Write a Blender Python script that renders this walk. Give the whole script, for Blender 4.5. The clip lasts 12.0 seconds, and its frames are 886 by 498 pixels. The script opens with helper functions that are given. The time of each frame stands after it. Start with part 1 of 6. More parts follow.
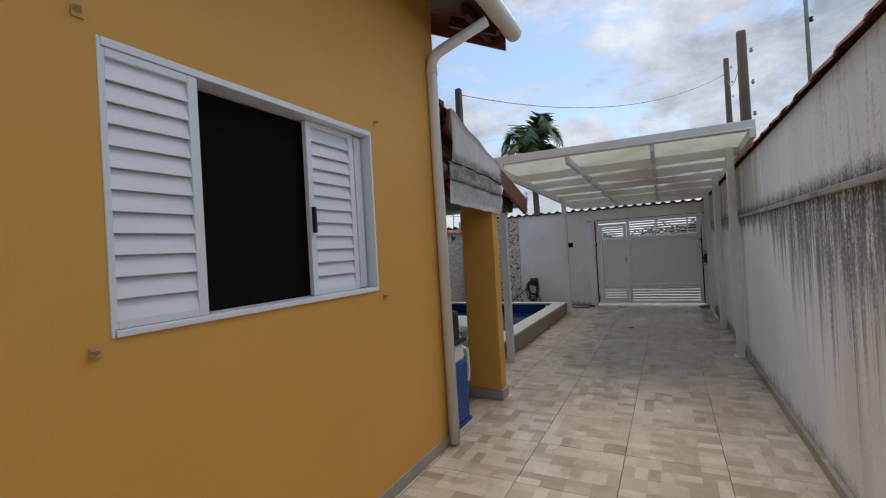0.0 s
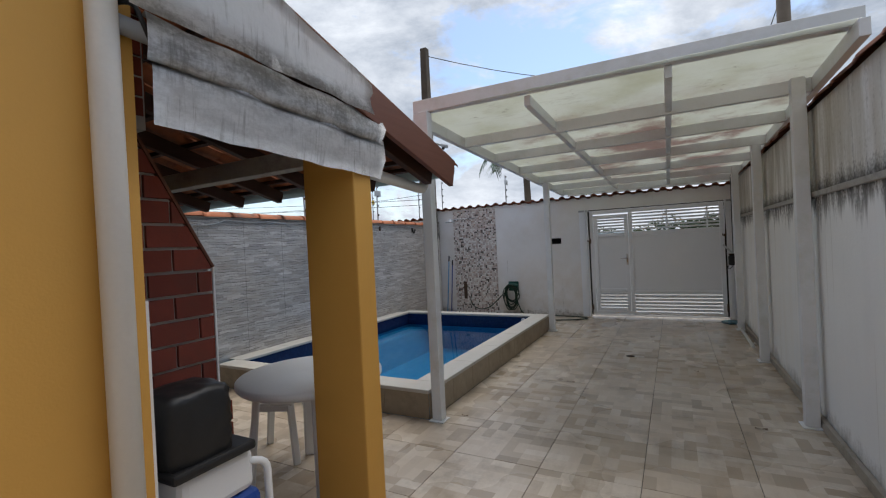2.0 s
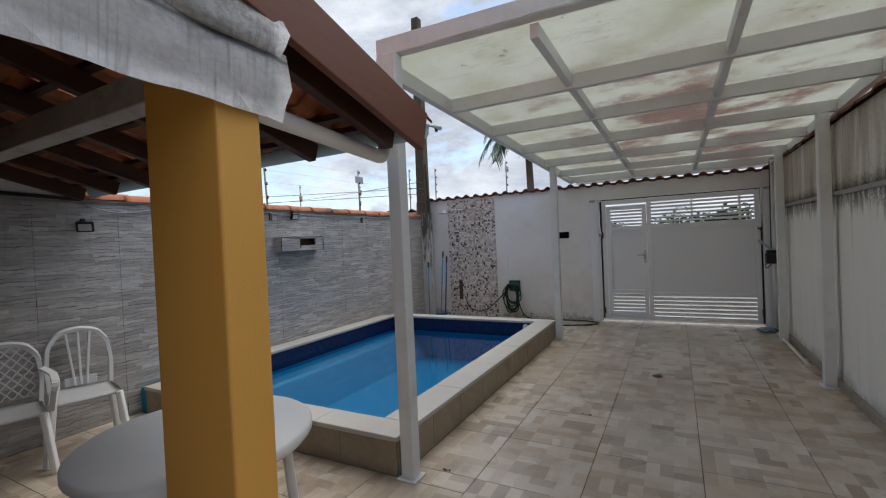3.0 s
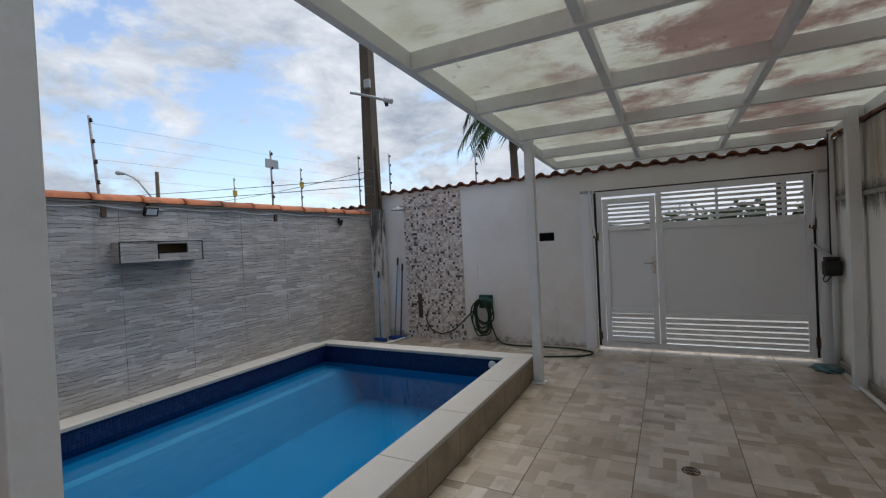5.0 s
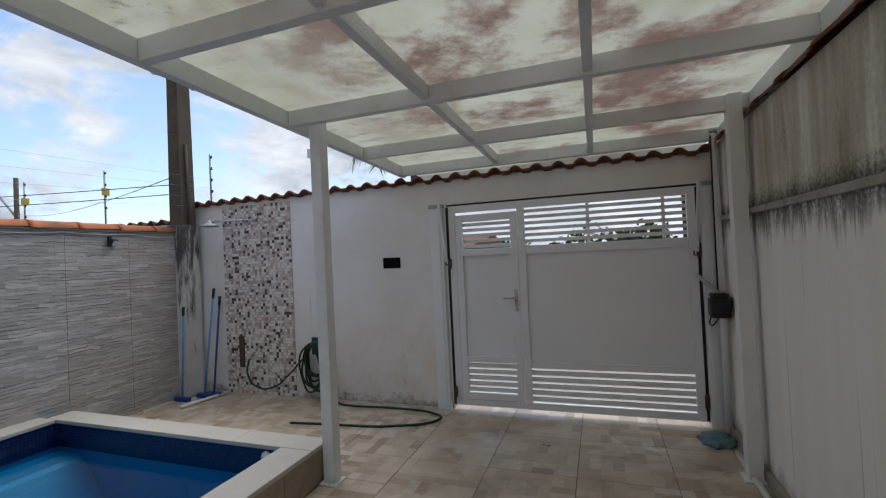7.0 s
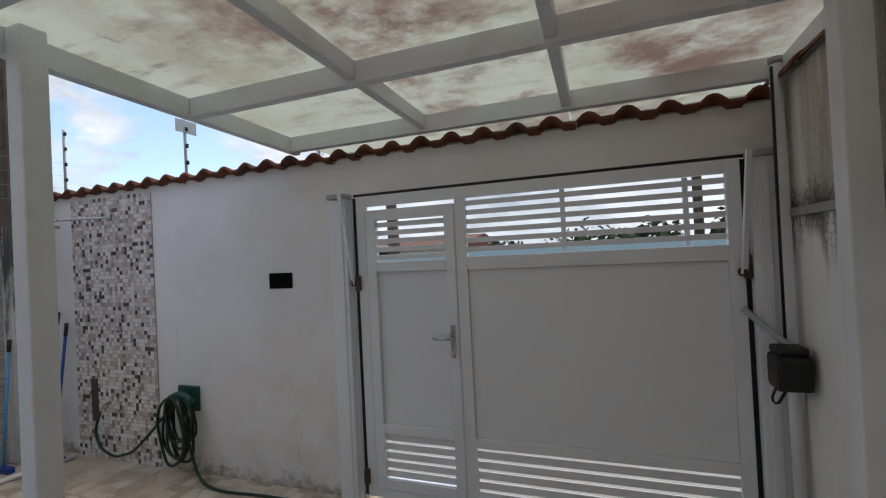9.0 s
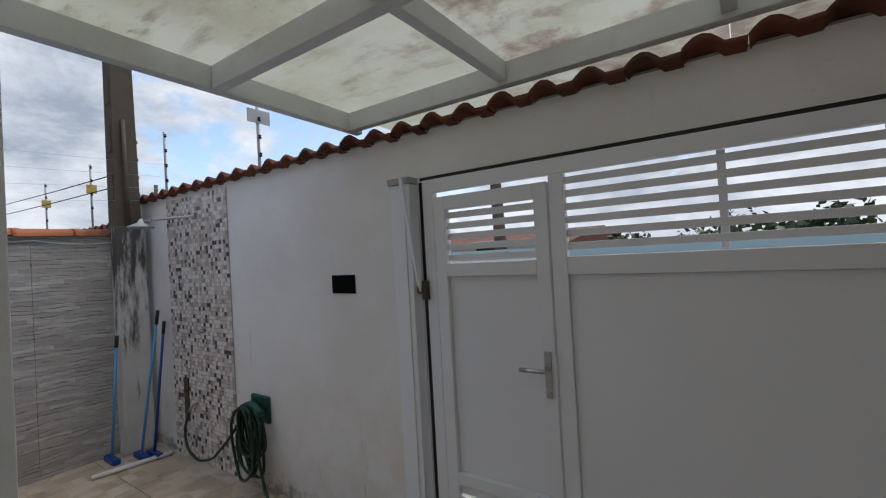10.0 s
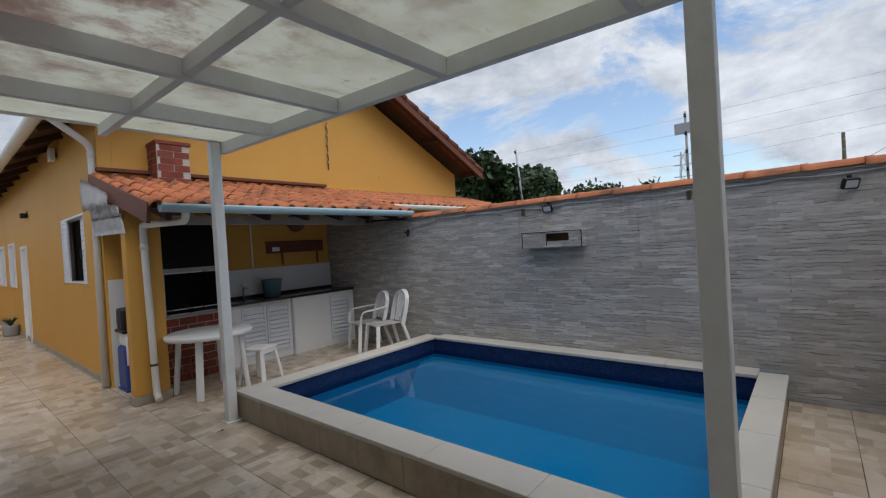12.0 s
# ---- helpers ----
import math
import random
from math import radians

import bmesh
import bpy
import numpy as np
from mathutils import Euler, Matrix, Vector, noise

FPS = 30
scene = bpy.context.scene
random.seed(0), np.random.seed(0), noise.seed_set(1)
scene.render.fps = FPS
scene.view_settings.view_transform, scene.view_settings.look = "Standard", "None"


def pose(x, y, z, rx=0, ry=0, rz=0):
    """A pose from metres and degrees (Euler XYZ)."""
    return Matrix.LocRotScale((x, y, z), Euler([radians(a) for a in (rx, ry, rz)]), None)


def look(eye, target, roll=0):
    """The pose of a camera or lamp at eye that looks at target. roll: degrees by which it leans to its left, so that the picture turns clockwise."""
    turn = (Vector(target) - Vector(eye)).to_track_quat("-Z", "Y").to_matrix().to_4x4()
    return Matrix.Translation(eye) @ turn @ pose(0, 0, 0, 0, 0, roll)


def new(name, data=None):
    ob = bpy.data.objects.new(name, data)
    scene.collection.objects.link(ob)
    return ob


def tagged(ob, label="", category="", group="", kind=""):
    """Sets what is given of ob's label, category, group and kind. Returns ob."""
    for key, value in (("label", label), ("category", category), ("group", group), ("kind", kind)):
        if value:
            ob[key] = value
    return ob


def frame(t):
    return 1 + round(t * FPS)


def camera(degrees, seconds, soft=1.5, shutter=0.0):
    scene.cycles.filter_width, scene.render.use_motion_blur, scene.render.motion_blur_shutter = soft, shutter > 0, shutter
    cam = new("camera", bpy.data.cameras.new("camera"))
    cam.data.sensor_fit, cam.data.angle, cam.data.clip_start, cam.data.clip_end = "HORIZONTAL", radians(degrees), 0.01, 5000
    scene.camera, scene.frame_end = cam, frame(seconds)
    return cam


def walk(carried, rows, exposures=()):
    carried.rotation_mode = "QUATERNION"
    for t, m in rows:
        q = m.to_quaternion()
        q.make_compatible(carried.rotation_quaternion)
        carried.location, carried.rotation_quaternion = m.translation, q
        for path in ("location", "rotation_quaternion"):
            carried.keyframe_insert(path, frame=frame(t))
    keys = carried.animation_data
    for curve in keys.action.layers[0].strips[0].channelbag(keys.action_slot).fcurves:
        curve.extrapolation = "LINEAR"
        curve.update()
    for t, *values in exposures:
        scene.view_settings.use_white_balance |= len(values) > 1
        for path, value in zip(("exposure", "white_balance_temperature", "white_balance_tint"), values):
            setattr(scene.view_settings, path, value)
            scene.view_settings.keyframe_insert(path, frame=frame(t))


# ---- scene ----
cam = camera(90.4, 12.0, soft=1.2)
PATH = [
    (0, (0.112, 0.106, 1.551), (-0.799, 1.887, 1.561), -3.3),
    (0.5, (0.144, 0.76, 1.563), (-0.775, 2.536, 1.571), -3.0),
    (1, (0.139, 1.393, 1.55), (-0.788, 3.166, 1.563), -3.1),
    (1.5, (0.108, 1.98, 1.524), (-0.82, 3.752, 1.526), -2.8),
    (2, (-0.014, 2.53, 1.51), (-0.943, 4.301, 1.501), -2.8),
    (2.5, (-0.156, 3.047, 1.499), (-1.087, 4.817, 1.478), -2.7),
    (3, (-0.344, 3.543, 1.498), (-1.281, 5.309, 1.465), -2.6),
    (5, (-0.63, 5.462, 1.512), (-1.544, 7.24, 1.482), -2.8),
    (5.5, (-0.501, 5.951, 1.515), (-1.365, 7.755, 1.503), -2.7),
    (6, (-0.336, 6.417, 1.514), (-1.129, 8.253, 1.525), -2.7),
    (6.5, (-0.189, 6.85, 1.523), (-0.91, 8.716, 1.543), -2.7),
    (7, (-0.028, 7.282, 1.564), (-0.694, 9.167, 1.597), -2.7),
    (7.5, (0.119, 7.687, 1.563), (-0.511, 9.585, 1.602), -2.6),
    (9.5, (0.086, 9.345, 1.671), (-0.679, 11.193, 1.679), -3.2),
    (10, (-0.037, 9.683, 1.669), (-1.183, 11.322, 1.694), -3.2),
    (10.5, (-0.206, 9.91, 1.649), (-1.891, 10.988, 1.681), -3.4),
    (11, (-0.265, 10.058, 1.652), (-2.249, 10.311, 1.674), -3.5),
    (11.5, (-0.208, 10.185, 1.653), (-2.107, 9.559, 1.654), -3.9),
    (12, (-0.02, 10.252, 1.58), (-1.551, 8.966, 1.558), -3.5),
]
walk(cam, [(t, look(eye, target, roll)) for t, eye, target, roll in PATH],
     [(0.0, 0.32), (1.0, 0.42), (1.5, 0.46), (3.0, 0.5), (5.0, 0.38), (6.5, 0.52), (7.0, 0.52), (9.5, 0.58), (10.0, 0.45), (10.5, -0.04), (11.0, -0.07), (11.5, -0.07), (12.0, 0.28)])

# ---- light ----
SUN_EL, SUN_AZ = 68.0, 8.0
sun = new("sun", bpy.data.lights.new("sun", "SUN"))
sun.data.energy, sun.data.angle, sun.data.color = 1.9, radians(60), (1.0, 0.95, 0.88)
sun.matrix_world = look((0, 0, 30), (0 - math.sin(radians(SUN_AZ)) * 16, 0 - math.cos(radians(SUN_AZ)) * 16, 0))

world = bpy.data.worlds.new("world")
scene.world = world
world.use_nodes = True
wt = world.node_tree
wt.nodes.clear()


def wnode(kind, **kw):
    n = wt.nodes.new(kind)
    for k, v in kw.items():
        n.inputs[k.replace("_", " ")].default_value = v
    return n


w_out = wnode("ShaderNodeOutputWorld")
w_bg = wnode("ShaderNodeBackground", Strength=1.0)
w_sky = wnode("ShaderNodeTexSky")
w_sky.sky_type, w_sky.sun_disc = "NISHITA", False
w_sky.sun_elevation, w_sky.sun_rotation = radians(SUN_EL), radians(SUN_AZ)
w_scale = wnode("ShaderNodeVectorMath")
w_scale.operation = "SCALE"
w_scale.inputs[3].default_value = 0.15
w_tc = wnode("ShaderNodeTexCoord")
w_map = wnode("ShaderNodeMapping")
w_map.inputs["Scale"].default_value = (1.0, 1.0, 2.1)
w_map.inputs["Location"].default_value = (1.3, 0.35, 0.2)
w_n1 = wnode("ShaderNodeTexNoise", Scale=2.3, Detail=12.0, Roughness=0.62, Distortion=0.35)
w_n2 = wnode("ShaderNodeTexNoise", Scale=4.2, Detail=11.0, Roughness=0.64, Distortion=0.2)
w_cov = wnode("ShaderNodeValToRGB")
w_cov.color_ramp.elements[0].position, w_cov.color_ramp.elements[1].position = 0.42, 0.50
w_cloud = wnode("ShaderNodeValToRGB")
w_cloud.color_ramp.elements[0].position, w_cloud.color_ramp.elements[0].color = 0.30, (0.72, 0.755, 0.81, 1)
w_cloud.color_ramp.elements[1].position, w_cloud.color_ramp.elements[1].color = 0.68, (0.27, 0.315, 0.39, 1)
w_mix = wnode("ShaderNodeMix")
w_mix.data_type = "RGBA"
L = wt.links.new
L(w_tc.outputs["Generated"], w_map.inputs["Vector"])
L(w_map.outputs[0], w_n1.inputs["Vector"])
L(w_map.outputs[0], w_n2.inputs["Vector"])
L(w_n1.outputs["Fac"], w_cov.inputs[0])
L(w_n2.outputs["Fac"], w_cloud.inputs[0])
L(w_sky.outputs[0], w_scale.inputs[0])
L(w_cov.outputs[0], w_mix.inputs[0])
L(w_scale.outputs[0], w_mix.inputs[6])
L(w_cloud.outputs[0], w_mix.inputs[7])
L(w_mix.outputs[2], w_bg.inputs["Color"])
L(w_bg.outputs[0], w_out.inputs[0])


# ---- materials ----
class Nodes:
    """A material under construction: short names for the nodes it needs."""

    def __init__(self, name):
        self.m = bpy.data.materials.new(name)
        self.m.use_nodes = True
        self.t = self.m.node_tree
        self.t.nodes.clear()
        self.out = self.t.nodes.new("ShaderNodeOutputMaterial")
        self.pos = self.t.nodes.new("ShaderNodeNewGeometry").outputs["Position"]

    def n(self, kind, **kw):
        nd = self.t.nodes.new(kind)
        for k, v in kw.items():
            self.put(nd.inputs[k.replace("_", " ")], v)
        return nd

    def put(self, sock, v):
        if hasattr(v, "is_linked"):
            self.t.links.new(v, sock)
        else:
            sock.default_value = v

    def math(self, op, a, b=0.0, c=0.0):
        nd = self.t.nodes.new("ShaderNodeMath")
        nd.operation = op
        for s, v in zip(nd.inputs, (a, b, c)):
            self.put(s, v)
        return nd.outputs[0]

    def scaled(self, vec, s):
        nd = self.t.nodes.new("ShaderNodeVectorMath")
        nd.operation = "MULTIPLY"
        self.put(nd.inputs[0], vec)
        self.put(nd.inputs[1], s)
        return nd.outputs[0]

    def xyz(self, vec):
        return self.n("ShaderNodeSeparateXYZ", Vector=vec).outputs

    def vec(self, x, y, z):
        return self.n("ShaderNodeCombineXYZ", X=x, Y=y, Z=z).outputs[0]

    def noise(self, scale, detail=4.0, rough=0.55, vec=None):
        return self.n("ShaderNodeTexNoise", Vector=vec if vec is not None else self.pos, Scale=scale, Detail=detail, Roughness=rough).outputs["Fac"]

    def white(self, vec):
        return self.n("ShaderNodeTexWhiteNoise", Vector=vec).outputs["Value"]

    def ramp(self, fac, *stops):
        nd = self.n("ShaderNodeValToRGB", Fac=fac)
        r = nd.color_ramp
        while len(r.elements) < len(stops):
            r.elements.new(0.5)
        for e, (p, c) in zip(r.elements, stops):
            e.position = p
            e.color = (*c, 1) if hasattr(c, "__len__") else (c, c, c, 1)
        return nd.outputs[0]

    def mix(self, fac, a, b, blend="MIX"):
        nd = self.t.nodes.new("ShaderNodeMix")
        nd.data_type, nd.blend_type = "RGBA", blend
        self.put(nd.inputs[0], fac)
        for s, v in ((nd.inputs[6], a), (nd.inputs[7], b)):
            self.put(s, (*v, 1) if isinstance(v, tuple) else v)
        return nd.outputs[2]

    def bump(self, height, strength=0.3, dist=0.01):
        return self.n("ShaderNodeBump", Height=height, Strength=strength, Distance=dist).outputs[0]

    def surface(self, color, rough=0.6, metal=0.0, normal=None, spec=0.4, **more):
        b = self.n("ShaderNodeBsdfPrincipled")
        self.put(b.inputs["Base Color"], (*color, 1) if isinstance(color, tuple) else color)
        self.put(b.inputs["Roughness"], rough)
        self.put(b.inputs["Metallic"], metal)
        self.put(b.inputs["Specular IOR Level"], spec)
        if normal is not None:
            self.put(b.inputs["Normal"], normal)
        for k, v in more.items():
            self.put(b.inputs[k.replace("_", " ")], v)
        self.t.links.new(b.outputs[0], self.out.inputs[0])
        return self.m


def plain(name, color, rough=0.55, metal=0.0, var=0.12, scale=2.5, fine=70.0, bump=0.12, dist=0.004, spec=0.4, dirt=None):
    """A simple painted or moulded surface with mottling at two scales and a fine relief."""
    k = Nodes(name)
    dark = tuple(c * (1 - var) for c in color)
    lite = tuple(min(1, c * (1 + var * 0.6)) for c in color)
    c = k.mix(k.noise(scale), dark, lite)
    c = k.mix(k.math("MULTIPLY", k.noise(fine, 3), var * 1.2), c, tuple(v * 0.5 for v in color))
    if dirt:
        c = k.mix(k.ramp(k.noise(3.3, 7, 0.7), (0.5, 0.0), (0.72, 0.8)), c, dirt)
    r = k.math("ADD", rough - 0.06, k.math("MULTIPLY", k.noise(scale * 3), 0.12))
    return k.surface(c, r, metal, k.bump(k.noise(fine, 3), bump, dist), spec)


def weathered_wall():
    """White render: mossy brown above the ledge, rain streaks and mould below it."""
    k = Nodes("mouldy_white_wall")
    x, y, z = k.xyz(k.pos)[:3]
    rng = lambda v, a, b, c=0.0, d=1.0: k.n("ShaderNodeMapRange", Value=v, From_Min=a, From_Max=b, To_Min=c, To_Max=d).outputs[0]
    run = lambda fy, fz, seed, det=5, ro=0.62: k.noise(1.0, det, ro, k.vec(seed, k.math("MULTIPLY", y, fy), k.math("MULTIPLY", z, fz)))
    c = k.mix(k.noise(1.3, 5), (0.78, 0.79, 0.79), (0.88, 0.88, 0.87))
    speck = k.noise(42.0, 5, 0.7)
    # broad grey run-off, strongest on the old stretch beside the house
    old = rng(y, 5.4, 3.4)
    grit = k.math("MULTIPLY", k.math("SUBTRACT", speck, 0.5), 0.55)
    grey = k.ramp(k.math("ADD", run(2.4, 0.45, 3.0), k.math("MULTIPLY", grit, 0.5)), (0.46, 0.0), (0.68, 0.7))
    c = k.mix(k.math("MULTIPLY", grey, k.math("ADD", k.math("MULTIPLY", old, 0.36), 0.10)), c, (0.38, 0.38, 0.38))
    cream = k.math("MULTIPLY", rng(y, 6.2, 8.5), k.ramp(run(4.0, 0.25, 41.0), (0.35, 0.15), (0.65, 0.75)))
    c = k.mix(k.math("MULTIPLY", cream, 0.5), c, (0.72, 0.65, 0.53))
    # drips of uneven length under the ledge, grainy with mould
    ln = k.math("MULTIPLY", k.ramp(run(5.0, 0.0, 8.0, 7, 0.75), (0.34, 0.10), (0.48, 0.65), (0.62, 1.9)), k.math("ADD", 0.16, k.math("MULTIPLY", old, 0.95)))
    depth = k.math("SUBTRACT", 1.752, z)
    drip = k.ramp(k.math("DIVIDE", depth, k.math("ADD", ln, 0.03)), (0.0, 1.0), (0.5, 0.75), (1.0, 0.0))
    drip = k.math("MULTIPLY", k.math("MULTIPLY", drip, k.math("GREATER_THAN", depth, 0.0)), k.ramp(k.math("ADD", run(13.0, 1.6, 5.0, 7, 0.7), grit), (0.34, 0.0), (0.54, 1.0)))
    c = k.mix(k.math("MULTIPLY", drip, 0.95), c, (0.085, 0.078, 0.070))
    thin = k.math("MULTIPLY", k.ramp(run(22.0, 0.25, 51.0, 4, 0.5), (0.64, 0.0), (0.74, 0.75)), k.math("MULTIPLY", k.math("GREATER_THAN", depth, 0.0), rng(y, 4.5, 8.0, 0.15, 1.0)))
    c = k.mix(thin, c, (0.25, 0.19, 0.13))
    # above the ledge: olive-brown growth in soft vertical runs, black spots at its foot
    up = k.math("GREATER_THAN", z, 1.762)
    moss = k.ramp(k.math("ADD", run(6.0, 0.8, 11.0, 6, 0.6), k.math("MULTIPLY", k.math("SUBTRACT", speck, 0.5), 0.2)), (0.34, 0.15), (0.50, 0.62), (0.70, 1.0))
    moss = k.math("MULTIPLY", k.math("MULTIPLY", moss, up), rng(y, 4.3, 6.6, 0.12, 0.95))
    c = k.mix(moss, c, k.mix(k.noise(2.3, 4), (0.24, 0.195, 0.125), (0.40, 0.355, 0.26)))
    black = k.ramp(k.math("ADD", run(11.0, 1.1, 21.0, 7, 0.7), k.math("MULTIPLY", k.math("SUBTRACT", speck, 0.5), 0.35)), (0.55, 0.0), (0.76, 0.8))
    c = k.mix(k.math("MULTIPLY", k.math("MULTIPLY", black, up), rng(y, 8.5, 4.0, 0.5, 0.9)), c, (0.075, 0.07, 0.06))
    foot = k.ramp(k.math("ADD", k.math("SUBTRACT", z, 1.277), k.math("MULTIPLY", k.math("ADD", speck, run(7.0, 0.0, 61.0)), -0.20)), (0.31, 0.9), (0.42, 0.0))
    c = k.mix(k.math("MULTIPLY", foot, up), c, (0.06, 0.055, 0.05))
    damp = k.ramp(k.math("ADD", k.math("ADD", z, 0.4), k.math("MULTIPLY", k.math("ADD", run(5.0, 2.0, 31.0, 7, 0.7), k.math("MULTIPLY", speck, 0.3)), -0.55)), (0.02, 0.8), (0.22, 0.0))
    c = k.mix(damp, c, (0.22, 0.20, 0.17))
    return k.surface(c, 0.85, 0, k.bump(k.math("ADD", k.noise(45, 4), k.math("MULTIPLY", drip, -0.3)), 0.35, 0.006), 0.2)


def gate_wall_paint():
    k = Nodes("aged_white_wall")
    x, y, z = k.xyz(k.pos)[:3]
    c = k.mix(k.noise(1.1, 6, 0.6), (0.66, 0.655, 0.65), (0.84, 0.84, 0.845))
    yell = k.ramp(k.noise(0.9, 6, 0.62), (0.42, 0.0), (0.66, 0.8))
    c = k.mix(k.math("MULTIPLY", yell, 0.45), c, (0.56, 0.49, 0.40))
    low = k.n("ShaderNodeMapRange", Value=z, From_Min=1.2, From_Max=0.0).outputs[0]
    c = k.mix(k.math("MULTIPLY", k.math("MULTIPLY", low, k.ramp(k.noise(2.4, 6, 0.65), (0.40, 0.0), (0.66, 1.0))), 0.5), c, (0.50, 0.40, 0.28))
    streak = k.noise(1.0, 6, 0.65, k.vec(k.math("MULTIPLY", x, 11.0), 0.0, k.math("MULTIPLY", z, 1.4)))
    c = k.mix(k.math("MULTIPLY", k.ramp(streak, (0.62, 0.0), (0.74, 0.8)), k.ramp(k.noise(1.7, 3), (0.45, 0.0), (0.6, 1.0))), c, (0.26, 0.23, 0.20))
    c = k.mix(k.ramp(k.noise(26, 4, 0.6), (0.70, 0.0), (0.80, 0.5)), c, (0.32, 0.28, 0.24))
    low2 = k.ramp(k.math("ADD", k.math("ADD", z, 0.3), k.math("MULTIPLY", k.noise(11, 7, 0.72), -0.5)), (0.02, 0.85), (0.14, 0.0))
    c = k.mix(low2, c, (0.19, 0.165, 0.13))
    return k.surface(c, 0.75, 0, k.bump(k.math("ADD", k.noise(60, 4), k.noise(3, 3)), 0.25, 0.005), 0.25)


def yellow_paint():
    k = Nodes("ochre_wall_paint")
    c = k.mix(k.noise(0.9, 5), (0.56, 0.295, 0.060), (0.68, 0.375, 0.085))
    c = k.mix(k.math("MULTIPLY", k.noise(12, 5, 0.65), 0.22), c, (0.46, 0.25, 0.06))
    spot = k.ramp(k.noise(7.0, 2, 0.4), (0.76, 0.0), (0.82, 0.5))
    c = k.mix(spot, c, (0.40, 0.21, 0.06))
    return k.surface(c, 0.62, 0, k.bump(k.math("ADD", k.noise(110, 4), k.noise(2.2, 3)), 0.22, 0.004), 0.35)


def floor_tile():
    k = Nodes("patchwork_floor_tile")
    x, y, z = k.xyz(k.pos)[:3]
    u = 0.0788
    gx, gy = k.math("SUBTRACT", x, 0.385), k.math("SUBTRACT", y, 3.51)
    fx = lambda v, s: k.math("FLOOR", k.math("DIVIDE", v, s))
    a = k.white(k.vec(fx(gx, 2 * u), fx(gy, u), 1.0))
    b = k.white(k.vec(fx(gx, u), fx(gy, 2 * u), 2.0))
    s = k.math("GREATER_THAN", k.white(k.vec(fx(gx, 2 * u), fx(gy, 2 * u), 3.0)), 0.45)
    cell = k.math("ADD", k.math("MULTIPLY", a, s), k.math("MULTIPLY", b, k.math("SUBTRACT", 1.0, s)))
    c = k.ramp(cell, (0.0, (0.33, 0.27, 0.205)), (0.22, (0.47, 0.395, 0.305)), (0.5, (0.62, 0.535, 0.435)), (0.85, (0.70, 0.62, 0.52)), (1.0, (0.76, 0.69, 0.60)))
    grain = k.noise(1.0, 5, 0.6, k.vec(k.math("MULTIPLY", x, 34.0), k.math("MULTIPLY", y, 9.0), 0.0))
    c = k.mix(k.math("MULTIPLY", grain, 0.45), c, (0.33, 0.275, 0.215))
    c = k.mix(k.ramp(k.noise(0.6, 8, 0.68), (0.38, 0.0), (0.64, 0.6)), c, (0.40, 0.30, 0.20))
    c = k.mix(k.ramp(k.noise(2.6, 8, 0.72), (0.50, 0.0), (0.74, 0.6)), c, (0.15, 0.115, 0.08))
    spots = k.ramp(k.noise(16, 3, 0.6), (0.72, 0.0), (0.78, 0.6))
    c = k.mix(k.math("MULTIPLY", spots, k.ramp(k.noise(0.7, 2), (0.5, 0.0), (0.6, 1.0))), c, (0.09, 0.075, 0.06))
    damp = k.ramp(k.noise(0.8, 3), (0.42, 0.0), (0.62, 1.0))
    r = k.math("SUBTRACT", 0.33, k.math("MULTIPLY", damp, 0.16))
    return k.surface(c, r, 0, k.bump(k.noise(30, 4), 0.06, 0.002), 0.5)


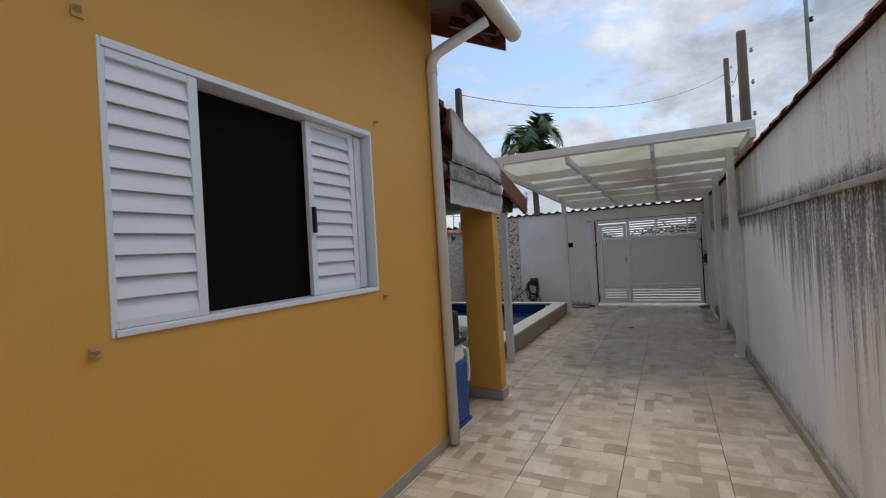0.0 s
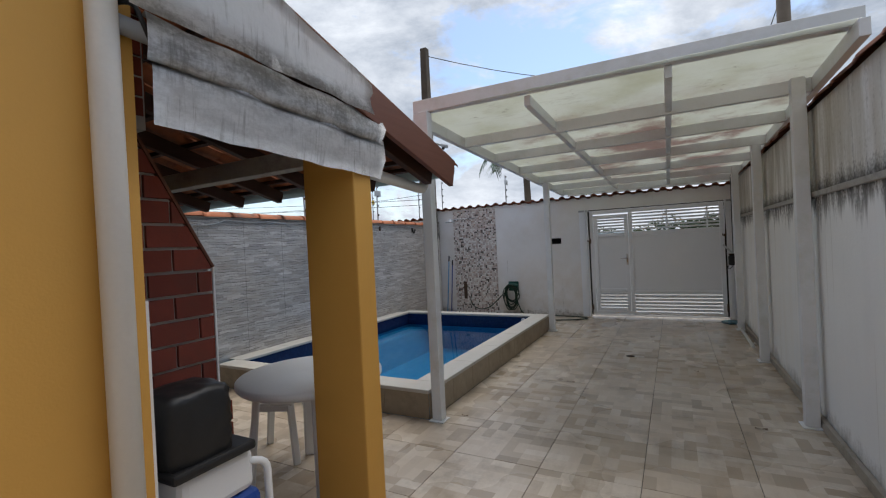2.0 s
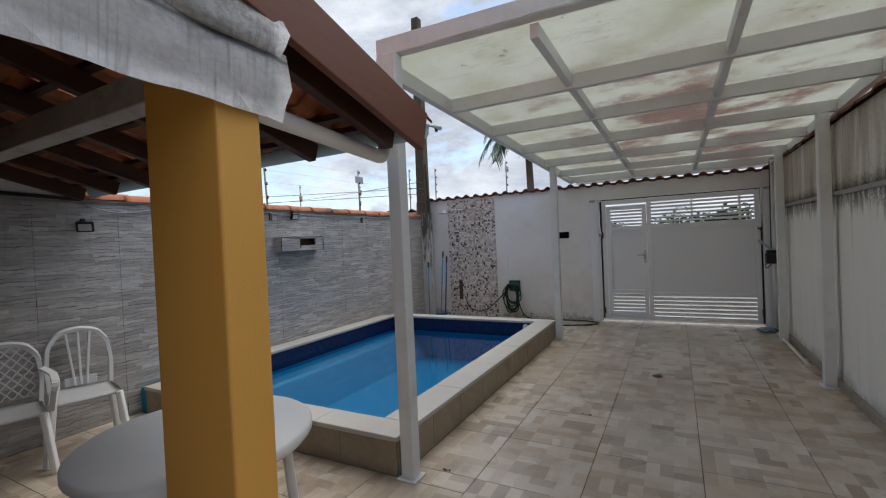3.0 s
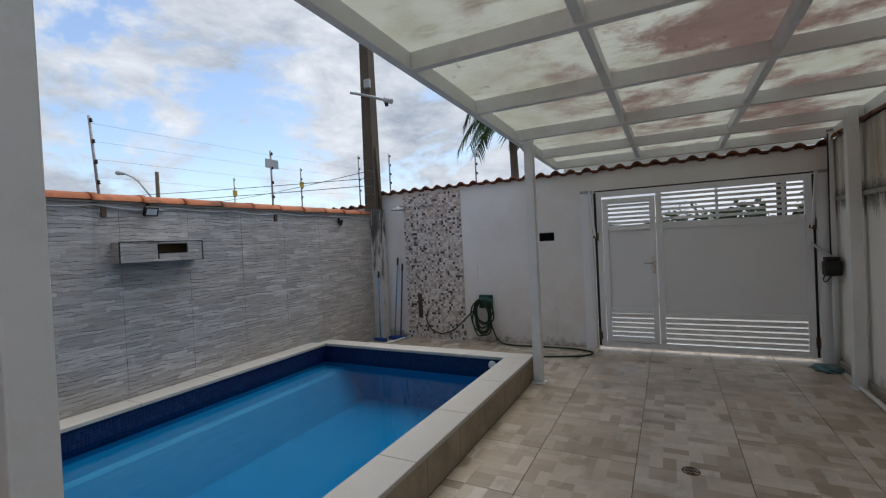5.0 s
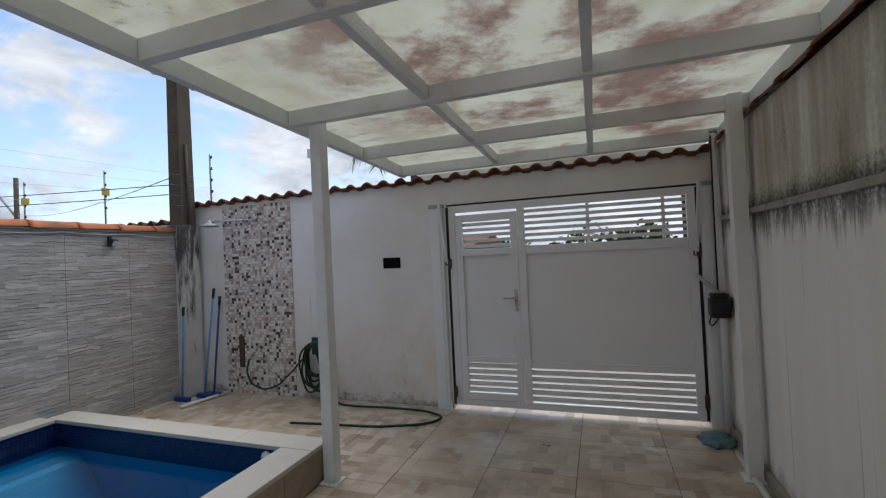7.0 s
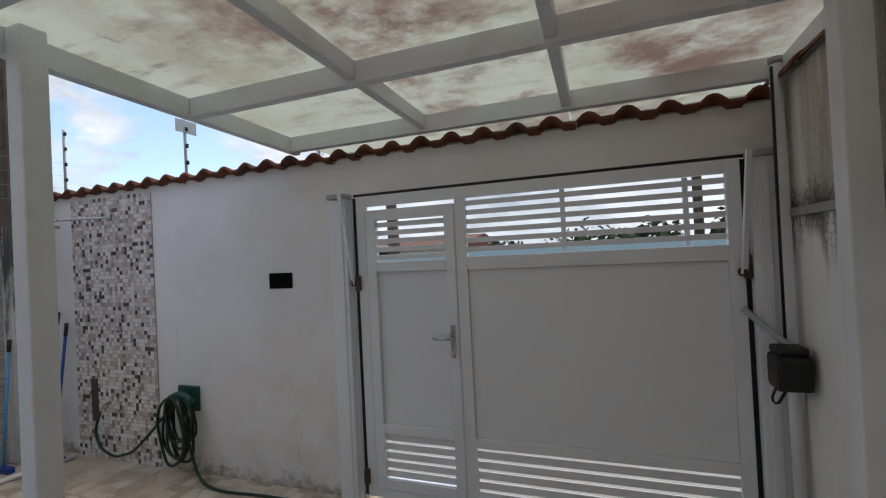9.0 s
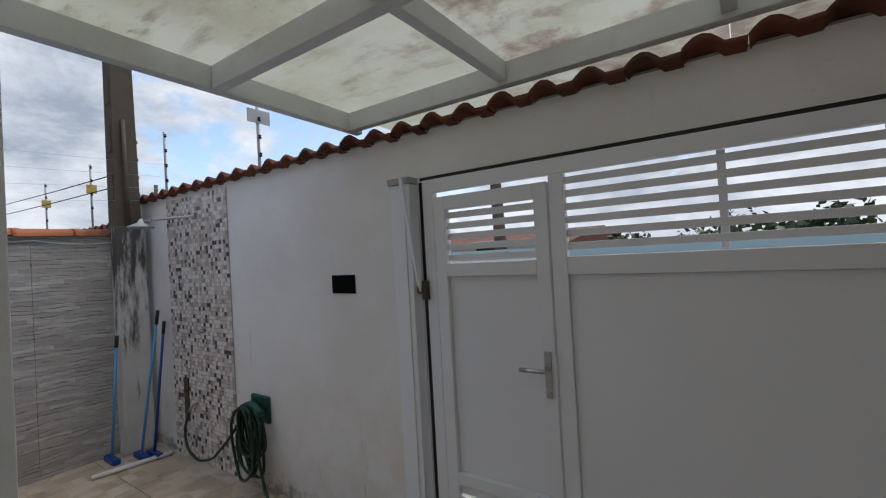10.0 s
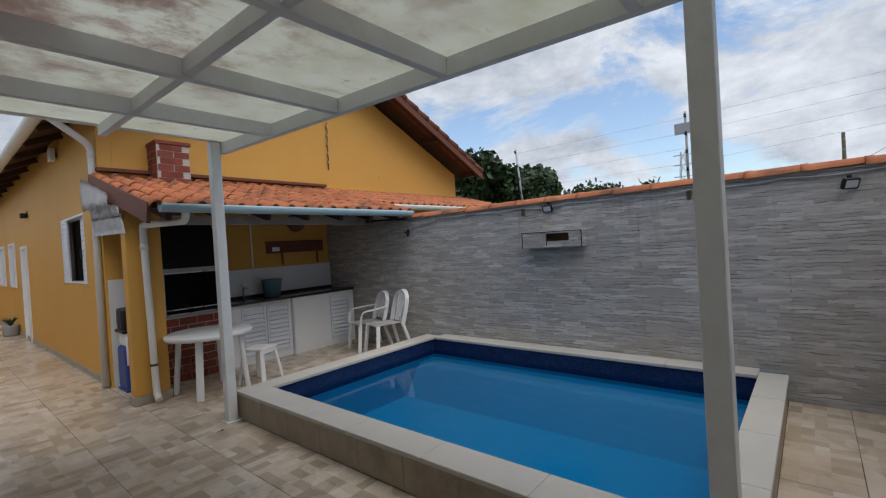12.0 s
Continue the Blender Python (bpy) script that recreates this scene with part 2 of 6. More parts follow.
def strip_stone():
    """Split-stone pattern: thin uneven ledges, the shadow lines in the joints between them painted as dark dashes."""
    k = Nodes("split_stone_tile")
    x, y, z = k.xyz(k.pos)[:3]
    ll = k.math("ADD", y, x)
    wob = k.math("MULTIPLY", k.math("SUBTRACT", k.noise(1.0, 3, 0.6, k.vec(0.0, k.math("MULTIPLY", ll, 4.5), k.math("MULTIPLY", z, 9.0))), 0.5), 0.06)
    zz = k.math("DIVIDE", k.math("ADD", z, wob), 0.034)
    row = k.math("FLOOR", zz)
    shift = k.math("MULTIPLY", k.white(k.vec(row, 0.0, 7.0)), 5.0)
    uu = k.math("ADD", k.math("DIVIDE", ll, 0.24), shift)
    cell = k.white(k.vec(k.math("FLOOR", uu), row, 4.0))
    c = k.ramp(cell, (0.0, (0.31, 0.306, 0.302)), (0.4, (0.39, 0.386, 0.38)), (0.8, (0.47, 0.465, 0.46)), (1.0, (0.55, 0.545, 0.54)))
    grain = k.noise(1.0, 6, 0.65, k.vec(k.math("MULTIPLY", x, 6.0), k.math("MULTIPLY", y, 6.0), k.math("MULTIPLY", z, 42.0)))
    c = k.mix(k.ramp(grain, (0.46, 0.0), (0.66, 0.7)), c, (0.29, 0.265, 0.24))
    c = k.mix(k.ramp(k.noise(0.9, 5, 0.6), (0.46, 0.0), (0.74, 0.5)), c, (0.36, 0.31, 0.25))
    far = k.n("ShaderNodeMapRange", Value=y, From_Min=8.8, From_Max=11.6).outputs[0]
    c = k.mix(k.math("MULTIPLY", k.math("MULTIPLY", far, k.noise(2.0, 4)), 0.6), c, (0.42, 0.35, 0.27))
    fr = k.math("FRACT", zz)
    edge = k.math("GREATER_THAN", fr, 0.20)
    # shadow lines under the ledges, painted dark in broken stretches of the joints
    shadow_dashes = k.ramp(k.noise(1.0, 3, 0.6, k.vec(k.math("MULTIPLY", x, 5.0), k.math("MULTIPLY", y, 5.0), k.math("MULTIPLY", z, 20.0))), (0.46, 0.0), (0.60, 1.0))
    joint = k.math("MULTIPLY", k.math("SUBTRACT", 1.0, edge), shadow_dashes)
    c = k.mix(k.math("MULTIPLY", joint, 0.88), c, (0.15, 0.14, 0.135))
    drip = k.noise(1.0, 5, 0.65, k.vec(k.math("MULTIPLY", x, 9.0), k.math("MULTIPLY", y, 9.0), k.math("MULTIPLY", z, 0.8)))
    top = k.n("ShaderNodeMapRange", Value=z, From_Min=1.2, From_Max=2.0, To_Min=0.0, To_Max=0.8).outputs[0]
    c = k.mix(k.math("MULTIPLY", k.ramp(drip, (0.56, 0.0), (0.72, 1.0)), top), c, (0.20, 0.185, 0.165))
    seam = k.math("LESS_THAN", k.math("FRACT", k.math("DIVIDE", k.math("SUBTRACT", y, 3.266), 0.62)), 0.014)
    seam = k.math("MULTIPLY", seam, k.ramp(k.noise(1.0, 3, 0.6, k.vec(0.0, k.math("MULTIPLY", y, 1.7), k.math("MULTIPLY", z, 6.0))), (0.56, 0.0), (0.66, 0.75)))
    c = k.mix(seam, c, (0.06, 0.055, 0.05))
    lime = k.noise(1.0, 4, 0.6, k.vec(0.0, k.math("MULTIPLY", y, 7.0), k.math("MULTIPLY", z, 0.7)))
    c = k.mix(k.math("MULTIPLY", k.ramp(lime, (0.70, 0.0), (0.76, 0.6)), top), c, (0.72, 0.72, 0.72))
    h = k.math("ADD", k.math("MULTIPLY", cell, 0.9), k.math("ADD", k.math("MULTIPLY", joint, -0.9), k.math("MULTIPLY", grain, 0.8)))
    return k.surface(c, 0.5, 0, k.bump(h, 0.85, 0.010), 0.4)


def clay(name, a, b, dirt=(0.07, 0.05, 0.04), amount=0.7):
    k = Nodes(name)
    rnd = k.n("ShaderNodeObjectInfo").outputs["Random"]
    c = k.mix(rnd, a, b)
    c = k.mix(k.math("MULTIPLY", k.noise(9, 5), 0.6), c, tuple(v * 0.62 for v in b))
    c = k.mix(k.ramp(k.noise(3.1, 8, 0.7), (0.50, 0.0), (0.70, amount)), c, dirt)
    return k.surface(c, 0.8, 0, k.bump(k.noise(70, 4), 0.3, 0.004), 0.25)


def wood(name, a, b, rough=0.6):
    k = Nodes(name)
    x, y, z = k.xyz(k.pos)[:3]
    g = k.noise(1.0, 6, 0.65, k.vec(k.math("MULTIPLY", x, 40.0), k.math("MULTIPLY", y, 3.0), k.math("MULTIPLY", z, 40.0)))
    c = k.mix(g, a, b)
    c = k.mix(k.math("MULTIPLY", k.noise(2.0, 4), 0.4), c, tuple(v * 0.45 for v in a))
    return k.surface(c, rough, 0, k.bump(g, 0.2, 0.003), 0.35)


def sheet_plastic():
    """Milky translucent roofing sheet with algae and red-brown leaf stains."""
    k = Nodes("milky_roof_sheet")
    x, y, z = k.xyz(k.pos)[:3]
    c = k.mix(k.noise(1.2, 4), (0.56, 0.565, 0.515), (0.665, 0.67, 0.615))
    c = k.mix(k.ramp(k.noise(2.1, 6, 0.65), (0.46, 0.0), (0.74, 0.55)), c, (0.44, 0.43, 0.32))
    mx = k.n("ShaderNodeMapRange", Value=k.math("ABSOLUTE", k.math("SUBTRACT", x, -0.2)), From_Min=1.6, From_Max=0.85).outputs[0]
    my = k.n("ShaderNodeMapRange", Value=k.math("ABSOLUTE", k.math("SUBTRACT", y, 9.6)), From_Min=3.2, From_Max=2.0).outputs[0]
    zone = k.math("MULTIPLY", mx, my)
    red = k.math("MULTIPLY", k.ramp(k.math("ADD", k.noise(2.6, 9, 0.74), k.math("MULTIPLY", k.math("SUBTRACT", k.noise(0.9, 2), 0.5), 0.6)), (0.44, 0.0), (0.60, 0.88)), zone)
    c = k.mix(red, c, k.mix(k.noise(5, 5), (0.26, 0.17, 0.15), (0.42, 0.33, 0.30)))
    bay = k.math("FRACT", k.math("DIVIDE", k.math("SUBTRACT", y, 6.73), 1.02))
    silt = k.ramp(k.math("ADD", bay, k.math("MULTIPLY", k.noise(6.0, 7, 0.72), 0.55)), (1.10, 0.0), (1.22, 0.9))
    c = k.mix(k.math("MULTIPLY", silt, 0.8), c, (0.17, 0.14, 0.11))
    leaf = k.ramp(k.noise(9.0, 8, 0.75), (0.60, 0.0), (0.70, 0.8))
    leaf = k.math("MULTIPLY", leaf, k.ramp(k.noise(0.9, 2), (0.45, 0.0), (0.58, 1.0)))
    c = k.mix(leaf, c, (0.14, 0.11, 0.08))
    smear = k.noise(1.0, 7, 0.7, k.vec(k.math("MULTIPLY", x, 3.2), k.math("MULTIPLY", y, 11.0), 4.0))
    c = k.mix(k.math("MULTIPLY", k.ramp(smear, (0.52, 0.0), (0.70, 0.7)), k.ramp(k.noise(1.3, 3), (0.42, 0.0), (0.60, 1.0))), c, (0.30, 0.26, 0.21))
    c = k.mix(k.ramp(k.noise(38.0, 3, 0.6), (0.70, 0.0), (0.76, 0.6)), c, (0.20, 0.16, 0.12))
    nrm = k.bump(k.noise(28, 4), 0.15, 0.004)
    tr = k.n("ShaderNodeBsdfTranslucent", Color=c, Normal=nrm)
    df = k.n("ShaderNodeBsdfPrincipled", Base_Color=c, Roughness=0.4, Normal=nrm)
    m1 = k.n("ShaderNodeMixShader", Fac=0.18)
    k.t.links.new(tr.outputs[0], m1.inputs[1])
    k.t.links.new(df.outputs[0], m1.inputs[2])
    tp = k.n("ShaderNodeBsdfTransparent", Color=(0.92, 0.97, 0.93, 1))
    m2 = k.n("ShaderNodeMixShader", Fac=0.05)
    k.t.links.new(m1.outputs[0], m2.inputs[1])
    k.t.links.new(tp.outputs[0], m2.inputs[2])
    k.t.links.new(m2.outputs[0], k.out.inputs[0])
    return k.m


def pool_water():
    k = Nodes("pool_water")
    nrm = k.bump(k.noise(3.5, 3, 0.5), 0.12, 0.02)
    gl = k.n("ShaderNodeBsdfGlossy", Roughness=0.02, Normal=nrm)
    tp = k.n("ShaderNodeBsdfTransparent", Color=(0.42, 0.84, 0.95, 1))
    fr = k.n("ShaderNodeFresnel", IOR=1.33, Normal=nrm)
    mx = k.n("ShaderNodeMixShader", Fac=fr.outputs[0])
    k.t.links.new(tp.outputs[0], mx.inputs[1])
    k.t.links.new(gl.outputs[0], mx.inputs[2])
    k.t.links.new(mx.outputs[0], k.out.inputs[0])
    return k.m


def blue_band():
    k = Nodes("blue_glass_mosaic")
    x, y, z = k.xyz(k.pos)[:3]
    u = 0.028
    f = lambda v: k.math("DIVIDE", v, u)
    cell = k.white(k.vec(k.math("FLOOR", f(x)), k.math("FLOOR", f(y)), k.math("FLOOR", f(z))))
    c = k.ramp(cell, (0.0, (0.006, 0.014, 0.060)), (0.7, (0.008, 0.019, 0.075)), (1.0, (0.010, 0.026, 0.095)))
    gap = k.math("MINIMUM", k.math("FRACT", f(k.math("ADD", x, y))), k.math("FRACT", f(z)))
    g = k.math("LESS_THAN", gap, 0.10)
    c = k.mix(k.math("MULTIPLY", g, 0.6), c, (0.03, 0.045, 0.09))
    return k.surface(c, 0.22, 0, k.bump(g, -0.3, 0.002), 0.35)


def mosaic_tile():
    k = Nodes("mosaic_piece")
    r = k.n("ShaderNodeNewGeometry").outputs["Random Per Island"]
    o = k.n("ShaderNodeObjectInfo").outputs["Random"]
    v = k.math("FRACT", k.math("ADD", k.math("MULTIPLY", r, 7.31), k.math("MULTIPLY", o, 5.17)))
    nd = k.n("ShaderNodeValToRGB", Fac=v)
    nd.color_ramp.interpolation = "CONSTANT"
    cols = [(0.0, (0.78, 0.77, 0.75)), (0.30, (0.60, 0.55, 0.53)), (0.46, (0.46, 0.40, 0.38)), (0.60, (0.66, 0.58, 0.54)), (0.76, (0.33, 0.26, 0.24)), (0.85, (0.018, 0.016, 0.018)), (0.955, (0.50, 0.38, 0.33))]
    while len(nd.color_ramp.elements) < len(cols):
        nd.color_ramp.elements.new(0.5)
    for e, (p, c) in zip(nd.color_ramp.elements, cols):
        e.position, e.color = p, (*c, 1)
    c = k.mix(k.math("MULTIPLY", k.noise(50, 4), 0.3), nd.outputs[0], (0.5, 0.46, 0.43))
    return k.surface(c, 0.25, 0, k.bump(k.noise(90, 3), 0.08, 0.002), 0.5)


def whitewash():
    """Old whitewash, black with mould where rain runs from the top."""
    k = Nodes("mouldy_whitewash")
    x, y, z = k.xyz(k.pos)[:3]
    c = k.mix(k.noise(5.0, 5), (0.46, 0.44, 0.41), (0.70, 0.69, 0.67))
    top = k.n("ShaderNodeMapRange", Value=z, From_Min=0.9, From_Max=2.1, To_Min=-0.06, To_Max=0.20).outputs[0]
    run = k.noise(1.0, 7, 0.7, k.vec(k.math("MULTIPLY", x, 14.0), k.math("MULTIPLY", y, 14.0), k.math("MULTIPLY", z, 2.2)))
    f = k.ramp(k.math("ADD", run, top), (0.52, 0.0), (0.66, 0.92))
    c = k.mix(f, c, (0.055, 0.05, 0.045))
    return k.surface(c, 0.85, 0, k.bump(k.noise(40, 4), 0.4, 0.006), 0.2)


def tarp():
    k = Nodes("dirty_white_tarpaulin")
    x, y, z = k.xyz(k.pos)[:3]
    c = k.mix(k.noise(2.5, 5), (0.78, 0.79, 0.80), (0.88, 0.89, 0.90))
    # mould gathers in the folds, along a line that climbs with the sheet
    line = k.math("SUBTRACT", z, k.math("SUBTRACT", 2.22, k.math("MULTIPLY", k.math("SUBTRACT", y, 3.4), 0.034)))
    st = k.math("ADD", k.noise(1.0, 7, 0.72, k.vec(k.math("MULTIPLY", x, 9.0), k.math("MULTIPLY", y, 6.0), k.math("MULTIPLY", z, 16.0))), k.math("MULTIPLY", k.math("SUBTRACT", k.noise(60, 4, 0.7), 0.5), 0.35))
    near = k.ramp(k.math("ABSOLUTE", line), (0.0, 1.0), (0.09, 0.9), (0.13, 0.42), (0.26, 0.38), (0.34, 0.15))
    near = k.math("MULTIPLY", near, k.n("ShaderNodeMapRange", Value=line, From_Min=0.07, From_Max=0.13, To_Min=1.0, To_Max=0.12).outputs[0])
    f = k.math("MULTIPLY", k.ramp(st, (0.40, 0.0), (0.60, 0.9)), near)
    c = k.mix(k.math("MULTIPLY", f, 0.72), c, (0.20, 0.195, 0.18))
    # shade in the crease between fold and flap, painted as a thin dark line
    crease_shade = k.ramp(k.math("ABSOLUTE", k.math("ADD", line, 0.085)), (0.0, 0.8), (0.012, 0.0))
    c = k.mix(crease_shade, c, (0.12, 0.115, 0.11))
    run = k.noise(1.0, 5, 0.65, k.vec(0.0, k.math("MULTIPLY", y, 55.0), k.math("MULTIPLY", z, 4.0)))
    c = k.mix(k.math("MULTIPLY", k.ramp(run, (0.52, 0.0), (0.70, 0.6)), k.ramp(k.noise(5.0, 3), (0.42, 0.0), (0.55, 1.0))), c, (0.22, 0.21, 0.19))
    return k.surface(c, 0.5, 0, k.bump(k.noise(9, 5), 0.4, 0.012), 0.35)


MAT = {
    "yellow": yellow_paint(), "mould": weathered_wall(), "gatewall": gate_wall_paint(), "floor": floor_tile(), "strip": strip_stone(),
    "roof": clay("old_clay_tile", (0.23, 0.085, 0.05), (0.15, 0.055, 0.036)), "roofnew": clay("orange_clay_tile", (0.56, 0.205, 0.095), (0.36, 0.125, 0.062), amount=0.9),
    "brick": clay("dark_red_brick", (0.27, 0.066, 0.044), (0.18, 0.045, 0.032), amount=0.35),
    "grout": plain("grey_grout", (0.42, 0.40, 0.37), 0.9, bump=0.4), "darkgrout": plain("dark_floor_grout", (0.10, 0.09, 0.08), 0.9, bump=0.4),
    "brown": wood("brown_stained_wood", (0.115, 0.040, 0.024), (0.20, 0.075, 0.045)), "darkwood": wood("dark_rafter_wood", (0.045, 0.020, 0.013), (0.085, 0.038, 0.024)),
    "sheet": sheet_plastic(), "steel": plain("pale_white_painted_steel", (0.745, 0.76, 0.775), 0.5, var=0.10, scale=1.7, dirt=(0.58, 0.59, 0.55)),
    "gate": plain("light_grey_gate_paint", (0.76, 0.785, 0.83), 0.42, var=0.05, bump=0.03), "white": plain("white_paint", (0.76, 0.77, 0.79), 0.45, var=0.06),
    "louver": plain("white_painted_aluminium", (0.72, 0.75, 0.80), 0.35, var=0.06, bump=0.03), "pvc": plain("aged_white_pvc", (0.74, 0.725, 0.685), 0.4, var=0.12),
    "plastic": plain("white_moulded_plastic", (0.74, 0.75, 0.76), 0.38, var=0.06, bump=0.04), "black": plain("black_plastic", (0.014, 0.014, 0.015), 0.45, bump=0.1),
    "coping": plain("pale_stone_coping", (0.52, 0.50, 0.46), 0.55, var=0.22, scale=2.0, dirt=(0.45, 0.41, 0.35)), "pooltile": plain("brown_stone_tile", (0.38, 0.31, 0.225), 0.55, var=0.4, scale=4.5, fine=25, dirt=(0.17, 0.14, 0.10)),
    "liner": plain("blue_pool_liner", (0.018, 0.225, 0.41), 0.35, var=0.06, scale=1.2), "water": pool_water(), "band": blue_band(), "mosaic": mosaic_tile(),
    "tarp": tarp(), "concrete": plain("stained_concrete", (0.42, 0.40, 0.37), 0.9, var=0.35, scale=3.0, fine=30, bump=0.5, dist=0.01, dirt=(0.10, 0.09, 0.08)),
    "pole": plain("weathered_concrete_pole", (0.115, 0.09, 0.068), 0.9, var=0.4, scale=4.0, fine=25, bump=0.5, dirt=(0.07, 0.06, 0.05)),
    # dark: plaster coloured near black in place of the unlit room's shade
    "dark": plain("shade_toned_room_plaster", (0.10, 0.09, 0.08), 0.9), "granite": plain("black_granite", (0.022, 0.022, 0.024), 0.15, var=0.5, fine=150, bump=0.02, spec=0.5),
    "chrome": plain("brushed_steel", (0.55, 0.55, 0.56), 0.28, 1.0, var=0.1, bump=0.03), "rust": plain("rusty_iron", (0.13, 0.085, 0.06), 0.8, 0.3, var=0.5, bump=0.4),
    "blue": plain("blue_plastic", (0.012, 0.055, 0.26), 0.4, var=0.1), "lightblue": plain("light_blue_painted_handle", (0.10, 0.33, 0.60), 0.4), "hose": plain("green_garden_hose", (0.010, 0.034, 0.020), 0.4, var=0.25),
    "teal": plain("dark_green_plastic", (0.012, 0.075, 0.055), 0.45), "bluegrey": plain("blue_grey_plastic", (0.10, 0.19, 0.22), 0.5), "palegutter": plain("faded_blue_gutter", (0.36, 0.50, 0.56), 0.5, var=0.15),
    "asphalt": plain("pale_concrete_street", (0.34, 0.33, 0.31), 0.9, var=0.3, fine=120, bump=0.5), "earth": plain("grassy_earth", (0.12, 0.13, 0.06), 0.95, var=0.4, scale=0.6, fine=8, bump=0.5, dist=0.05),
    "bark": plain("bark", (0.13, 0.10, 0.075), 0.9, var=0.4, fine=30, bump=0.6, dist=0.01), "leaf": plain("green_leaves", (0.034, 0.066, 0.022), 0.6, var=0.45, scale=1.4, fine=6), "palm": plain("palm_leaf", (0.055, 0.11, 0.045), 0.5, var=0.4, scale=5),
    "soot": plain("soot_black_brick", (0.012, 0.011, 0.010), 0.9, var=0.5, bump=0.4), "skirting": plain("beige_skirting_tile", (0.40, 0.36, 0.30), 0.5, var=0.35, scale=7, dirt=(0.16, 0.14, 0.11)), "tilewhite": plain("white_wall_tile", (0.70, 0.71, 0.72), 0.25, var=0.06),
    # cutout: flat black that stands in for the darkness inside a wall hole
    "tag": plain("yellow_warning_sign", (0.50, 0.36, 0.06), 0.5), "grey": plain("grey_metal_plate", (0.38, 0.40, 0.42), 0.5), "glasspane": plain("lamp_glass", (0.55, 0.57, 0.60), 0.15), "cutout": plain("hole_black_plate", (0.006, 0.006, 0.006), 0.9, spec=0.05), "hook": plain("ochre_painted_metal", (0.50, 0.33, 0.13), 0.5), "screen": plain("black_insect_mesh", (0.010, 0.009, 0.008), 0.9, spec=0.03, bump=0.0), "whitewash": whitewash(), "straw": plain("straw_brown_wood", (0.16, 0.09, 0.05), 0.7),
}


# ---- shape helpers ----
def box(bm, x0, x1, y0, y1, z0, z1, bevel=0.0):
    vs = [bm.verts.new(p) for p in ((x0, y0, z0), (x1, y0, z0), (x1, y1, z0), (x0, y1, z0), (x0, y0, z1), (x1, y0, z1), (x1, y1, z1), (x0, y1, z1))]
    fs = [bm.faces.new([vs[i] for i in q]) for q in ((0, 3, 2, 1), (4, 5, 6, 7), (0, 1, 5, 4), (1, 2, 6, 5), (2, 3, 7, 6), (3, 0, 4, 7))]
    if bevel:
        bmesh.ops.bevel(bm, geom=list({e for f in fs for e in f.edges}), offset=bevel, segments=2, affect="EDGES", profile=0.5)
    return vs


def one(fn, *a, **k):
    bm = bmesh.new()
    fn(bm, *a, **k)
    return bm


def boxes(*list_of, bevel=0.0):
    bm = bmesh.new()
    for b in list_of:
        box(bm, *b, bevel=bevel)
    return bm


def beam(bm, a, b, w, h, bevel=0.0, up=(0, 0, 1)):
    """A bar of section w x h from a to b."""
    a, b = Vector(a), Vector(b)
    d = (b - a).normalized()
    s = d.cross(Vector(up)).normalized()
    u = s.cross(d)
    vs = [bm.verts.new(p + s * (i * w / 2) + u * (j * h / 2)) for p in (a, b) for i, j in ((-1, -1), (1, -1), (1, 1), (-1, 1))]
    fs = [bm.faces.new([vs[i] for i in q]) for q in ((0, 1, 2, 3), (7, 6, 5, 4), (1, 0, 4, 5), (2, 1, 5, 6), (3, 2, 6, 7), (0, 3, 7, 4))]
    if bevel:
        bmesh.ops.bevel(bm, geom=list({e for f in fs for e in f.edges}), offset=bevel, segments=2, affect="EDGES", profile=0.5)


def tube(bm, pts, r, seg=10, cap=True):
    """A round pipe through pts; r is one radius or one for each point."""
    pts = [Vector(p) for p in pts]
    rs = r if hasattr(r, "__len__") else [r] * len(pts)
    rings, side = [], None
    for i, p in enumerate(pts):
        d = (pts[min(i + 1, len(pts) - 1)] - pts[max(i - 1, 0)]).normalized()
        if side is None:
            side = d.cross(Vector((0, 0, 1)) if abs(d.z) < 0.9 else Vector((1, 0, 0))).normalized()
        side = (side - d * side.dot(d)).normalized()
        u = d.cross(side)
        rings.append([bm.verts.new(p + (side * math.cos(t) + u * math.sin(t)) * rs[i]) for t in (2 * math.pi * j / seg for j in range(seg))])
    for a, b in zip(rings, rings[1:]):
        for j in range(seg):
            bm.faces.new((a[j], a[(j + 1) % seg], b[(j + 1) % seg], b[j])).smooth = True
    if cap:
        bm.faces.new(rings[0][::-1])
        bm.faces.new(rings[-1])


def rounded(pts, r=0.05, n=4):
    """The polyline pts with its corners rounded."""
    pts = [Vector(p) for p in pts]
    out = [pts[0]]
    for a, b, c in zip(pts, pts[1:], pts[2:]):
        p, q = b + (a - b).normalized() * r, b + (c - b).normalized() * r
        for i in range(n + 1):
            t = i / n
            out.append(p * (1 - t) ** 2 + b * 2 * t * (1 - t) + q * t * t)
    return out + [pts[-1]]


def lathe(bm, cx, cy, prof, seg=24, sx=1.0, sy=1.0):
    """A turned shape about the upright axis through (cx, cy); prof: rows of radius, height."""
    rings = [[bm.verts.new((cx + r * sx * math.cos(2 * math.pi * j / seg), cy + r * sy * math.sin(2 * math.pi * j / seg), z)) for j in range(seg)] for r, z in prof]
    for a, b in zip(rings, rings[1:]):
        for j in range(seg):
            bm.faces.new((a[j], a[(j + 1) % seg], b[(j + 1) % seg], b[j])).smooth = True
    bm.faces.new(rings[0][::-1])
    bm.faces.new(rings[-1])


